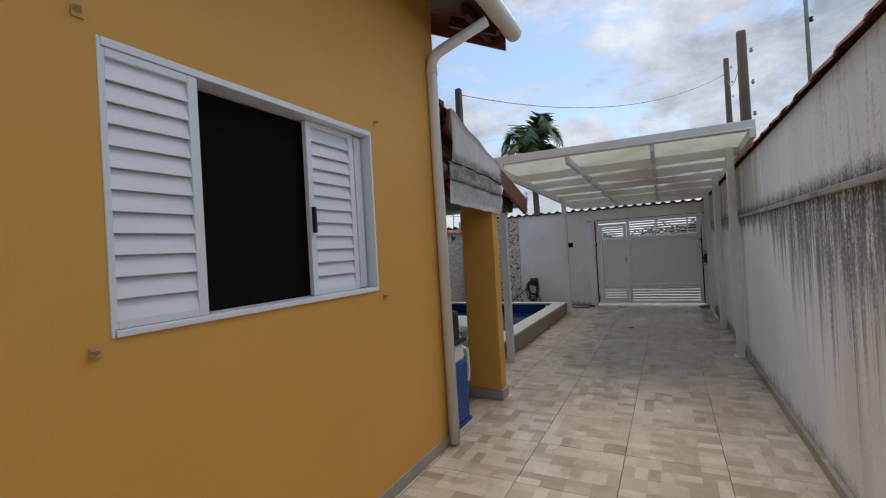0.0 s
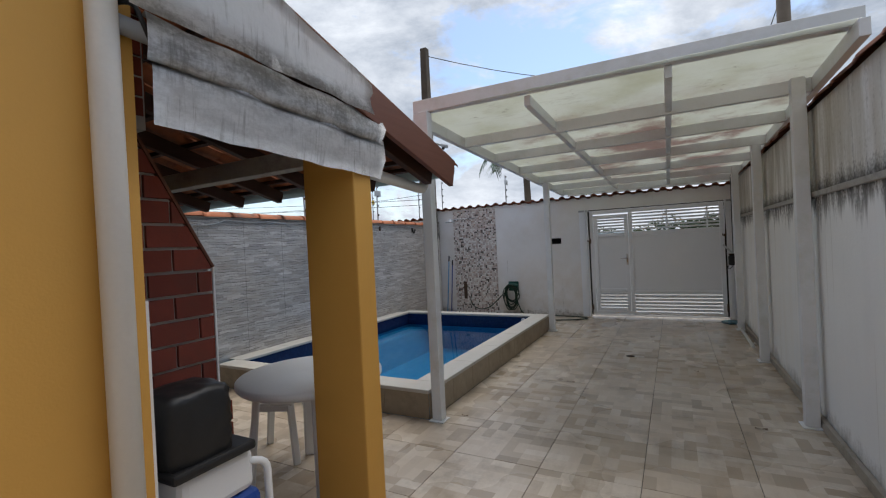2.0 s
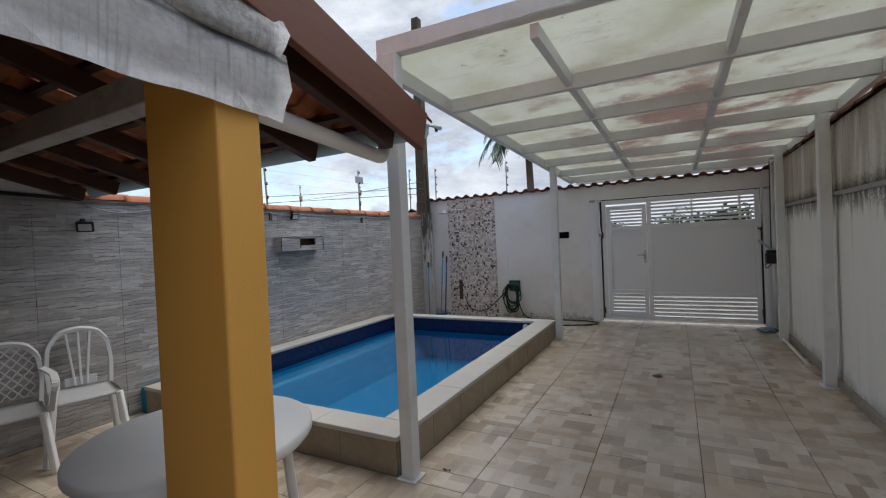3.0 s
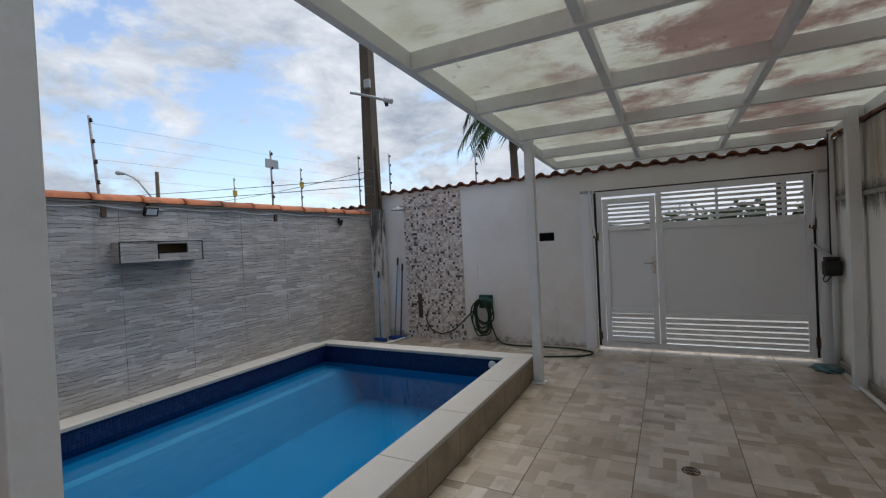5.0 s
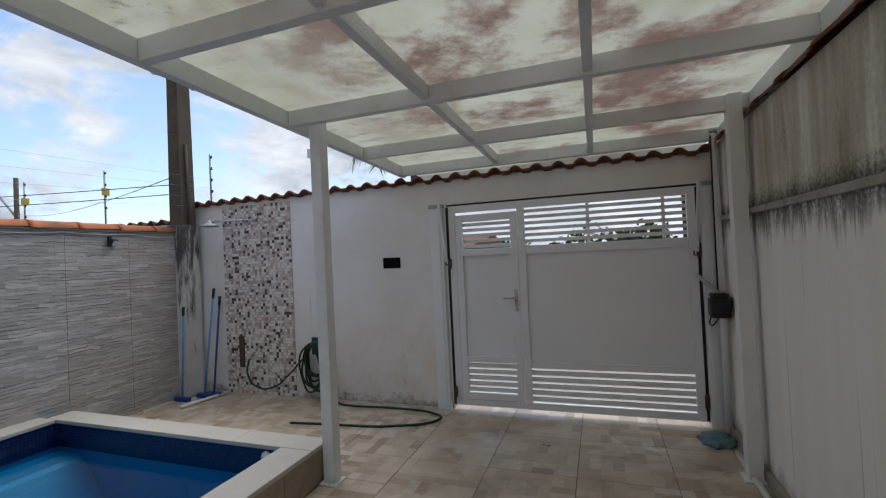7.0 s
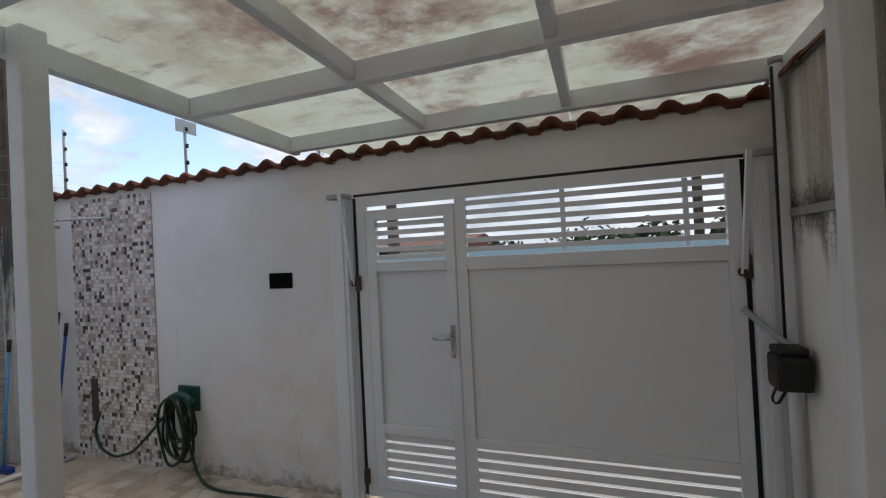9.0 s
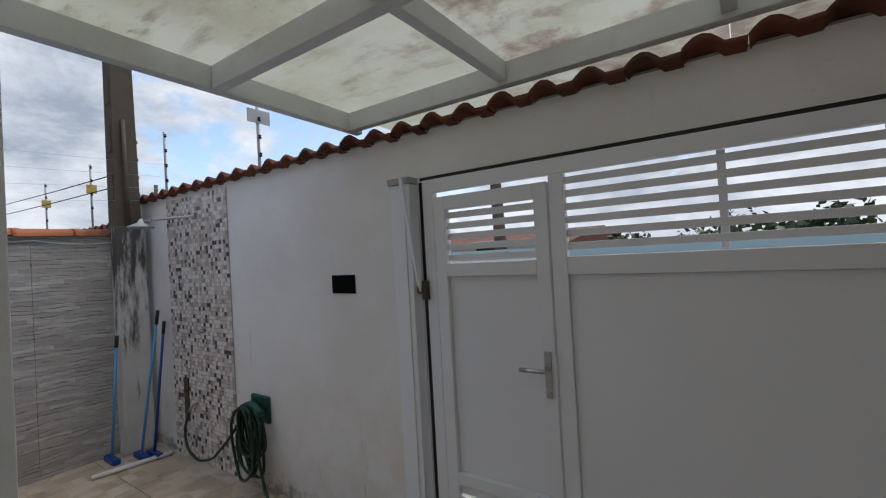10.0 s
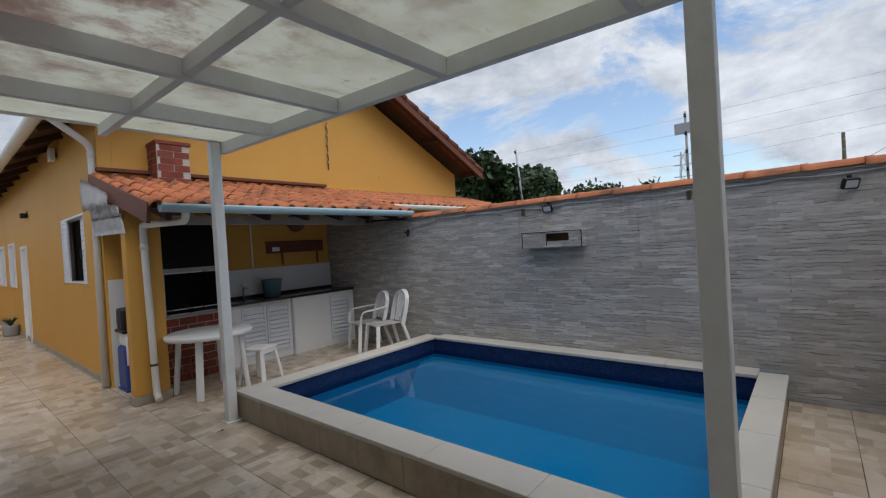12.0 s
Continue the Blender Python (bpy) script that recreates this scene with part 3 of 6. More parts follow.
def prism(bm, poly, axis, a, b):
    """A polygon (pairs in the two other axes, in order) drawn out along axis from a to b."""
    def at(p, v):
        return {"x": (v, *p), "y": (p[0], v, p[1]), "z": (*p, v)}[axis]
    lo, hi = [bm.verts.new(at(p, a)) for p in poly], [bm.verts.new(at(p, b)) for p in poly]
    bm.faces.new(lo), bm.faces.new(hi[::-1])
    n = len(poly)
    for i in range(n):
        bm.faces.new((lo[i], hi[i], hi[(i + 1) % n], lo[(i + 1) % n]))
    bmesh.ops.recalc_face_normals(bm, faces=bm.faces)


def world_of(ob):
    return world_of(ob.parent) @ ob.matrix_basis if ob.parent else ob.matrix_basis.copy()


def make(name, bm, material):
    me = bpy.data.meshes.new(name)
    bmesh.ops.recalc_face_normals(bm, faces=bm.faces)
    bm.to_mesh(me)
    bm.free()
    me.materials.append(MAT[material])
    return me


def part(name, bm, material, parent, label=""):
    """Links a bmesh given in the world's coordinates as one mesh under a thing or a part."""
    bm.transform(world_of(parent).inverted())
    ob = new(name, make(name, bm, material))
    ob.parent = parent
    return tagged(ob, label)


def piece(name, me, parent, m):
    """One of many alike pieces on shared mesh data."""
    ob = new(name, me)
    ob.parent = parent
    ob.matrix_basis = world_of(parent).inverted() @ m
    return ob


def shift(ob, x, y, z=0.0):
    ob.matrix_basis = Matrix.Translation((x, y, z)) @ ob.matrix_basis


def thing(name, label, category, at=(0, 0, 0), group=""):
    ob = new(name)
    ob.location = at
    ob.matrix_basis = Matrix.Translation(at)
    return tagged(ob, label, category, group)


def solid(name, bm, material, label, category="", kind="", group=""):
    """A thing of one mesh, given in the world's coordinates."""
    return tagged(new(name, make(name, bm, material)), label, category, group, kind)


def setting(name, bm, material, label, category):
    return solid(name, bm, material, label, category, "structure")


# ---- the plan ----
HX, HY = -1.535, 3.34           # the house's side wall and front wall
RX = 0.95                     # boundary wall along the drive
LX = -4.92                     # tiled wall behind the pool
TILE, TX, TY = 0.63, 0.385, 3.51
GATE = pose(0, 11.60, 0, 0, 0, 0.3)   # the street wall's own frame: x along it, y outwards


def gm(bm):
    bm.transform(GATE)
    return bm


def pz(y):
    """Underside of the pergola's beams."""
    return 2.56 - 0.027 * (y - 6.75)


def wall_with_holes(bm, axis, at, thick, a0, a1, z0, z1, holes):
    """A wall slab along axis with rectangular openings (a0, a1, z0, z1) through it."""
    cuts = sorted({a0, a1, *[h[0] for h in holes], *[h[1] for h in holes]})
    for p, q in zip(cuts, cuts[1:]):
        zs = [(z0, z1)]
        for h in holes:
            if h[0] <= p and q <= h[1]:
                zs = [(s, e) for lo, hi in zs for s, e in ((lo, min(hi, h[2])), (max(lo, h[3]), hi)) if e - s > 1e-4]
        for s, e in zs:
            if axis == "y":
                box(bm, at, at + thick, p, q, s, e)
            else:
                box(bm, p, q, at, at + thick, s, e)


# ground and street
setting("ground", one(box, -400, 400, 16.5, 700, -0.5, -0.06), "earth", "flat grassy ground out to the horizon", "ground")
bm = bmesh.new()
box(bm, -400, RX + 0.16, -400, -12.0, -0.5, -0.06)
box(bm, RX + 0.16, 400, -400, 11.9, -0.5, -0.06)
box(bm, -400, LX - 0.16, -12.0, 11.9, -0.5, -0.06)
setting("ground", bm, "earth", "grassy ground of the neighbouring plots", "ground")
setting("road", boxes((-400, 400, 11.9, 16.5, -0.5, -0.08)), "asphalt", "grey asphalt street outside the gate", "road")
POOL = (-4.70, -2.20, 6.05, 9.86)   # inner basin x0 x1 y0 y1
bm = bmesh.new()
box(bm, LX - 0.16, RX + 0.16, -12, POOL[2] - 0.1, -0.5, -0.008)
box(bm, LX - 0.16, RX + 0.16, POOL[3] + 0.1, 11.9, -0.5, -0.008)
box(bm, POOL[1] + 0.1, RX + 0.16, POOL[2] - 0.1, POOL[3] + 0.1, -0.5, -0.008)
box(bm, LX - 0.16, POOL[0] - 0.1, POOL[2] - 0.1, POOL[3] + 0.1, -0.5, -0.008)
floor_bed = setting("floor", bm, "darkgrout", "beige patchwork tile paving with dark joints", "floor")

# boundary wall along the drive
bm = bmesh.new()
prism(bm, [(-12, -0.1), (11.85, -0.1), (11.85, 2.40), (4.0, 2.42), (-12, 2.43)], "x", RX, RX + 0.15)
wall_r = setting("wall_east", bm, "mould", "white boundary wall streaked with black mould", "wall")
bm = boxes((RX - 0.028, RX - 0.001, -12, 11.55, 1.747, 1.787), bevel=0.006)
setting("trim", bm, "concrete", "thin mouldy ledge along the white wall", "trim")
setting("baseboard", boxes((RX - 0.035, RX - 0.001, -12, 11.55, 0, 0.075), bevel=0.004), "skirting", "dirty beige tile skirting along the wall", "skirting")

# tiled wall behind the pool
wall_l = setting("wall_west", boxes((LX - 0.15, LX - 0.008, 3.25, 11.4, -0.1, 1.99)), "strip", "wall clad in pale split-stone tiles", "wall")
bm = bmesh.new()
prism(bm, [(3.26, 1.995), (5.40, 1.995), (5.40, 2.03), (3.26, 2.61)], "x", LX - 0.15, LX - 0.008)
setting("wall_west_gable", bm, "strip", "upper piece of tiled wall under the lean-to", "wall")

# street wall
bm = bmesh.new()
wall_with_holes(bm, "x", 0.0, 0.15, -5.2, 0.97, -0.1, 2.345, [(-1.51, 0.81, -0.1, 2.095)])
wall_n = setting("wall_north", gm(bm), "gatewall", "aged white painted street wall", "wall")

# house
WIN = (0.893, 2.402, 1.325, 2.335)
bm = bmesh.new()
far_holes = [(-3.55, -2.75, 0.0, 2.1), (-5.6, -4.6, 1.15, 2.25), (-7.8, -6.6, 1.15, 2.25)]
wall_with_holes(bm, "y", HX - 0.15, 0.15, -12, HY, -0.1, 3.72, [WIN] + far_holes)
wall_h = setting("wall_house_side", bm, "yellow", "ochre painted rendered house wall", "wall")
EV = 0.44
ridge_x, eave_z, FAR_X = -5.0, 3.665, -8.88
slope = 0.48
top = eave_z + slope * (HX - ridge_x)
bm = bmesh.new()
prism(bm, [(HX - 0.152, -0.1), (HX - 0.152, eave_z - 0.09), (ridge_x, top - 0.15), (FAR_X, top - 0.15 - slope * (ridge_x - FAR_X)), (FAR_X, -0.1)], "y", HY - 0.15, HY)
setting("wall_house_front", bm, "yellow", "ochre gable wall above the lean-to", "wall")
setting("wall_house_back", boxes((-8.88, HX, -12.15, -12, -0.1, 4.6)), "yellow", "plain ochre end wall", "wall")
setting("wall_south", boxes((HX, RX + 0.15, -12.15, -12, -0.1, 3.0)), "yellow", "plain ochre wall closing the side passage", "wall")
# room shell behind the window, its shade put into the plaster colour
setting("wall_room", boxes((-4.2, -4.1, -12, HY - 0.16, 0, 3.7), (-4.1, HX - 0.16, -0.1, 0.0, 0, 3.7)), "dark", "room walls in plaster coloured dark for shade", "wall")
setting("ceiling", boxes((-4.2, HX - 0.16, -12, HY - 0.16, 3.0, 3.05)), "dark", "room ceiling coloured dark for shade", "ceiling")
setting("baseboard", boxes((HX, HX + 0.012, -12, HY - 0.1, 0, 0.085), bevel=0.003), "skirting", "beige tile skirting at the ochre wall", "skirting")

# house roof: two slopes, with rafters and a fascia
def slope_slab(bm, x0, z0, x1, z1, y0, y1, t):
    prism(bm, [(x0, z0), (x1, z1), (x1, z1 + t), (x0, z0 + t)], "y", y0, y1)


FRONT = 3.95
house_roof = thing("house_roof", "clay tile gable roof with dark boarded eaves", "roof", (ridge_x, HY, eave_z))
ex0, ez0 = HX + EV, eave_z - slope * EV
ex1 = FAR_X - 0.38
ez1 = top - slope * (ridge_x - ex1)
for x0, z0 in ((ex0, ez0), (ex1, ez1)):
    part("boarding", one(slope_slab, x0, z0, ridge_x, top, -12.2, FRONT - 0.03, 0.03), "darkwood", house_roof, "dark boarded soffit")
    part("tiles", one(slope_slab, x0, z0 + 0.03, ridge_x, top + 0.03, -12.2, FRONT, 0.045), "roof", house_roof, "weathered clay tiles")
    part("bargeboard", one(slope_slab, x0, z0 - 0.13, ridge_x, top - 0.13, FRONT - 0.03, FRONT, 0.17), "brown", house_roof, "brown stained bargeboard")
    for i in range(9):
        f = (i + 0.3) / 9
        xx, zz = x0 + (ridge_x - x0) * f, z0 + (top - z0) * f
        if i % 3 == 0:
            part("rafter", one(beam, (xx, HY, zz - 0.05), (xx, FRONT - 0.04, zz - 0.05), 0.06, 0.10), "darkwood", house_roof)
for i in range(14):
    y = 3.7 - i * 1.1
    part("rafter", one(beam, (HX + 0.02, y, eave_z - 0.06), (ex0 + 0.02, y, ez0 - 0.05), 0.05, 0.09), "darkwood", house_roof)


def gutter(bm, a, b, r=0.065):
    """A half-round gutter with a rolled lip from a to b, open at the top."""
    a, b = Vector(a), Vector(b)
    d = (b - a).normalized()
    s = d.cross(Vector((0, 0, 1))).normalized()
    prof = [(r * math.cos(t), r * math.sin(t)) for t in (math.pi + math.pi * i / 10 for i in range(11))]
    prof = [(prof[0][0], 0.02)] + prof + [(prof[-1][0], 0.02), (prof[-1][0] - 0.008, 0.02)] + [(x * 0.9, z * 0.9) for x, z in prof[::-1]] + [(prof[0][0] + 0.008, 0.02)]
    rings = [[bm.verts.new(p + s * x + Vector((0, 0, z))) for x, z in prof] for p in (a, b)]
    n = len(prof)
    for i in range(n):
        bm.faces.new((rings[0][i], rings[1][i], rings[1][(i + 1) % n], rings[0][(i + 1) % n])).smooth = True
    for ring, p in ((rings[0], a), (rings[1], b)):
        bm.faces.new([bm.verts.new(p + s * x + Vector((0, 0, z))) for x, z in prof[1:12]])


eave_gutter = thing("roof_gutter", "grey-white gutter along the house eave", "gutter", (ex0, 0, ez0))
part("channel", one(gutter, (ex0 + 0.07, FRONT + 0.02, ez0 + 0.02), (ex0 + 0.07, -12, ez0 + 0.02), 0.075), "pvc", eave_gutter)

# barrel tile, 0.205 x 0.40, laid with its length along -y (downhill towards +y)
def tile_mesh(name, material, w=0.205, ln=0.40, h=0.058, t=0.014):
    prof = [(0.0, 0.010), (0.16, 0.0), (0.34, 0.004), (0.42, 0.35), (0.54, 0.82), (0.68, 1.0), (0.82, 0.82), (0.94, 0.35), (1.0, 0.06)]
    bm = bmesh.new()
    grid = []
    for y, k, lift in ((0.0, 1.0, 0.0), (ln, 0.90, 0.0)):
        grid.append([bm.verts.new(((x - 0.5) * w * k, -y, z * h * k + lift)) for x, z in prof])
        grid.append([bm.verts.new(((x - 0.5) * w * k, -y, z * h * k + lift - t)) for x, z in prof])
    up0, lo0, up1, lo1 = grid
    for i in range(len(prof) - 1):
        for q in ((up0[i], up0[i + 1], up1[i + 1], up1[i]), (lo0[i + 1], lo0[i], lo1[i], lo1[i + 1]), (up0[i + 1], up0[i], lo0[i], lo0[i + 1])):
            bm.faces.new(q).smooth = True
    return make(name, bm, material)


ROOF_TILE = tile_mesh("roof_tile", "roof")
WALL_TILE = tile_mesh("roof_tile", "roof", 0.203, 0.34, 0.046, 0.022)
ROOF_TILE_NEW = tile_mesh("roof_tile", "roofnew")

# lean-to over the barbecue corner
LZ = lambda y: 2.70 - 0.275 * (y - 3.62) - 0.075      # top of its boarding
pitch = math.degrees(math.atan(0.275))
lean = thing("lean_to_roof", "orange clay tile lean-to roof on brown rafters", "roof", (-3.1, HY, 2.6))


def lean_bar(x, y0, y1, w, h, dz):
    return one(beam, (x, y0, LZ(y0) + dz), (x, y1, LZ(y1) + dz), w, h, 0.004)


part("bargeboard", lean_bar(-1.44, HY + 0.01, 5.45, 0.035, 0.20, -0.075), "brown", lean, "red-brown stained bargeboard")
for i in range(7):
    part("rafter", lean_bar(-1.62 - i * 0.52, HY + 0.01, 5.42, 0.055, 0.10, -0.10), "darkwood", lean)
for y in (3.45, 3.82, 4.19, 4.56, 4.93, 5.27, 5.40):
    part("batten", one(beam, (-1.48, y, LZ(y) - 0.025), (LX + 0.01, y, LZ(y) - 0.025), 0.05, 0.03), "darkwood", lean)
part("ridge_flashing", boxes((LX, -1.5, HY + 0.001, HY + 0.10, LZ(3.3) + 0.05, LZ(3.3) + 0.10), bevel=0.01), "roof", lean, "sooty mortar fillet along the wall")
ca, sa = math.cos(radians(pitch)), math.sin(radians(pitch))
for r in range(7):
    for c in range(18):
        y = 5.53 - r * 0.335
        m = pose(-1.53 - c * 0.2, y, LZ(y) + 0.012 + random.uniform(-0.004, 0.004), -pitch + 1.5, random.uniform(-1.5, 1.5), random.uniform(-1.6, 1.6))
        if y - 0.4 < HY + 0.05:
            m = m @ Matrix.Diagonal((1, (y - HY - 0.02) / 0.4, 1, 1))
        piece("roof_tile", ROOF_TILE_NEW, lean, m)
part("gutter", one(gutter, (-1.50, 5.56, LZ(5.4) - 0.03), (LX + 0.03, 5.56, LZ(5.4) - 0.04), 0.062), "palegutter", lean, "faded pale blue gutter")

neighbour = thing("neighbour_roof", "orange clay tile roof beyond the tiled wall", "roof", (-7.0, HY, 2.6))
part("boarding", one(prism, [(HY, LZ(HY) - 0.04), (4.75, LZ(4.75) - 0.04), (4.75, LZ(4.75)), (HY, LZ(HY))], "x", -9.4, LX - 0.16), "darkwood", neighbour)
bm = bmesh.new()
for r in range(5):
    for c in range(22):
        y = 4.82 - r * 0.335
        b2 = bmesh.new()
        b2.from_mesh(ROOF_TILE_NEW)
        b2.transform(pose(-5.06 - c * 0.2, y, LZ(y) + 0.012, -pitch + 1.5, random.uniform(-1, 1), random.uniform(-1, 1)))
        tmp = bpy.data.meshes.new("tmp")
        b2.to_mesh(tmp)
        b2.free()
        bm.from_mesh(tmp)
        bpy.data.meshes.remove(tmp)
tagged(part("tiles", bm, "roofnew", neighbour), kind="stuff")
part("gutter", one(gutter, (LX - 0.2, 4.86, LZ(4.8) - 0.02), (-9.4, 4.86, LZ(4.8) - 0.02), 0.07), "pvc", neighbour)

# column of the lean-to
col = thing("column", "square ochre painted column on a stone plinth", "column", (-1.64, 4.45, 0))
part("shaft", boxes((-1.825, -1.475, 4.35, 4.50, 0.10, LZ(4.50) - 0.16), bevel=0.008), "yellow", col)
part("plinth", boxes((-1.84, -1.46, 4.335, 4.515, 0, 0.10), bevel=0.006), "skirting", col, "beige stone tile plinth")
part("lintel", one(beam, (-1.826, 4.43, 2.06), (LX + 0.001, 4.45, 2.05), 0.09, 0.11, 0.006), "concrete", col, "pale weathered lintel beam")

# pergola over the drive
perg = thing("pergola", "white painted steel pergola roofed with milky plastic sheets", "pergola", (-0.48, 8.8, 0))
PX = (-1.968, -0.406, -0.01, 0.97)
CY = (6.84, 7.74, 8.72, 9.74, 10.73, 11.54)
BH, BW = 0.105, 0.055


def along(x, y0, y1, w=BW, h=BH, dz=0.0):
    return one(beam, (x, y0, pz(y0) + h / 2 + dz), (x, y1, pz(y1) + h / 2 + dz), w, h, 0.004)


part("side_beam", along(PX[0], 5.86, 11.62), "steel", perg)
part("side_beam", along(PX[3] + 0.02, 5.86, 11.62), "steel", perg)
ys = (5.94,) + CY
RAFT = (lambda y: -1.0 + 0.012 * (y - 5.95), lambda y: 0.0 - 0.010 * (y - 5.95))
for rx in RAFT:
    for a, b in zip(ys, ys[1:]):
        a, b = a + BW / 2 + 0.001, b - BW / 2 - 0.001
        part("rafter", one(beam, (rx(a), a, pz(a) + 0.06), (rx(b), b, pz(b) + 0.06), 0.05, 0.085, 0.004), "steel", perg)
for y in CY:
    part("cross_beam", boxes((PX[0] + BW / 2 + 0.001, PX[3] + 0.02 - BW / 2 - 0.001, y - BW / 2, y + BW / 2, pz(y), pz(y) + BH), bevel=0.004), "steel", perg)
part("front_beam", one(beam, (PX[0] - 0.03, 5.905, 2.745), (PX[3] + 0.06, 6.01, 2.745), 0.075, 0.11, 0.005), "steel", perg, "mould-stained white front beam")
for x, y in ((-1.89, 5.885), (-1.89, 9.97), (0.865, 6.78), (0.865, 8.74), (0.865, 10.70)):
    topz = pz(y) + 0.10 if y > 6 else 2.689
    part("post", boxes((x - 0.045, x + 0.045, y - 0.045, y + 0.045, 0.012, topz), bevel=0.006), "steel", perg)
    part("foot_plate", boxes((x - 0.07, x + 0.07, y - 0.07, y + 0.07, 0.0, 0.011), bevel=0.003), "steel", perg)
edges = (lambda y: PX[0] - 0.03, RAFT[0], RAFT[1], lambda y: PX[3] + 0.02)
for a, b in zip((5.88,) + CY[:-1], CY[:-1] + (12.12,)):
    for xl, xr in zip(edges, edges[1:]):
        bm, n = bmesh.new(), 12
        for dz, flip in ((0.006, True), (0.009, False)):
            rows = [[bm.verts.new((xl(yy) + (xr(yy) - xl(yy) - 0.003) * t / n, yy, pz(yy) + BH + dz + 0.0012 * math.sin(t * math.pi / 2))) for t in range(n + 1)] for yy in (a + 0.001, b - 0.001)]
            for t in range(n):
                q = (rows[0][t], rows[0][t + 1], rows[1][t + 1], rows[1][t])
                bm.faces.new(q[::-1] if flip else q).smooth = True
        part("roof_sheet", bm, "sheet", perg, "milky plastic sheet with leaf and algae stains")
part("end_rail", boxes((PX[0], PX[3] + 0.02, 12.06, 12.09, pz(12.07) + 0.03, pz(12.07) + BH), bevel=0.004), "steel", perg)

# pool
ZC = 0.268
px0, px1, py0, py1 = POOL
bm = bmesh.new()
for b in ((px0, px1, 5.868, py0, -0.40, ZC - 0.035), (px0, px1, py1, 10.02, -0.40, ZC - 0.035), (px1, -1.975, 5.868, 10.02, -0.40, ZC - 0.035), (LX + 0.002, px0, 5.868, 10.02, -0.40, ZC - 0.035)):
    box(bm, *b)
box(bm, px0, px1, py0, py1, -0.8, -0.40)
pool = thing("swimming_pool", "raised blue swimming pool with pale stone coping", "pool", (-3.4, 7.87, 0))
part("basin", bm, "liner", pool, "blue painted basin")
part("bench", one(prism, [(px0 + 0.003, -0.399), (px0 + 0.003, -0.018), (px0 + 0.31, -0.022), (px0 + 0.35, -0.05), (px0 + 0.62, -0.399)], "y", py0 + 0.003, py1 - 0.003), "liner", pool, "submerged blue bench")
WZ = 0.085
for b in ((px0, px1, py0, py0 + 0.006), (px0, px1, py1 - 0.006, py1), (px1 - 0.006, px1, py0 + 0.006, py1 - 0.006), (px0, px0 + 0.006, py0 + 0.006, py1 - 0.006)):
    part("tile_band", boxes((*b, WZ - 0.06, ZC - 0.035)), "band", pool, "dark blue glass mosaic band")
bm = bmesh.new()
n = 40
g = [[bm.verts.new((px0 + 0.007 + (px1 - px0 - 0.014) * i / n, py0 + 0.007 + (py1 - py0 - 0.014) * j / n, WZ)) for j in range(n + 1)] for i in range(n + 1)]
for i in range(n):
    for j in range(n):
        bm.faces.new((g[i][j], g[i + 1][j], g[i + 1][j + 1], g[i][j + 1]))
solid("water", bm, "water", "still clear blue pool water", "water", "structure")
cz0, cz1 = ZC - 0.034, ZC


def coping(a, b, c, d):
    part("coping_slab", boxes((a, b, c, d, cz0, cz1), bevel=0.006), "coping", pool)


oy0, oy1, ox = 5.83, 10.05, -1.955
for i in range(4):
    w = (ox - (px0 - 0.1)) / 4
    coping(px0 - 0.1 + w * i + 0.001, px0 - 0.1 + w * (i + 1) - 0.001, oy0, py0 + 0.02)
    coping(px0 - 0.1 + w * i + 0.001, px0 - 0.1 + w * (i + 1) - 0.001, py1 - 0.02, oy1)
for i in range(5):
    w = (py1 - py0 - 0.044) / 5
    coping(px1 - 0.02, ox, py0 + 0.022 + w * i + 0.001, py0 + 0.022 + w * (i + 1) - 0.001)
    coping(LX + 0.003, px0 + 0.02, py0 + 0.022 + w * i + 0.001, py0 + 0.022 + w * (i + 1) - 0.001)
for i in range(9):
    w = (oy1 - oy0 - 0.06) / 9
    part("facing_tile", boxes((-1.974, -1.962, oy0 + 0.03 + w * i + 0.002, oy0 + 0.03 + w * (i + 1) - 0.002, 0, cz0 - 0.001), bevel=0.002), "pooltile", pool)
for i in range(6):
    w = 2.84 / 6
    for yy in ((5.856, 5.868), (10.022, 10.034)):
        part("facing_tile", boxes((-1.976 - w * (i + 1) + 0.002, -1.976 - w * i - 0.002, *yy, 0, cz0 - 0.001), bevel=0.002), "pooltile", pool)
bm = bmesh.new()
lathe(bm, 0, 0, [(0.005, 0.022), (0.03, 0.02), (0.042, 0.012), (0.045, 0.0)])
bm.transform(pose(-2.36, py1 - 0.007, 0.175, 90, 0, 0))
part("light_fitting", bm, "plastic", pool, "round white pool fitting")

# gate in the street wall
gate = thing("gate", "light grey metal drive gate with wicket door and louvred strips", "gate", tuple(GATE @ Vector((-0.36, 0, 0))))
gy0, gy1 = -0.03, 0.012


def gg(bm):
    bm.transform(GATE @ Matrix.Translation((0, 0, 0.015)) @ Matrix.Diagonal((0.966, 1, 1, 1)))
    return bm


def gbox(name, *bs, mat="gate", label="", bevel=0.003, parent=None):
    return part(name, gg(boxes(*bs, bevel=bevel)), mat, parent or gate, label)


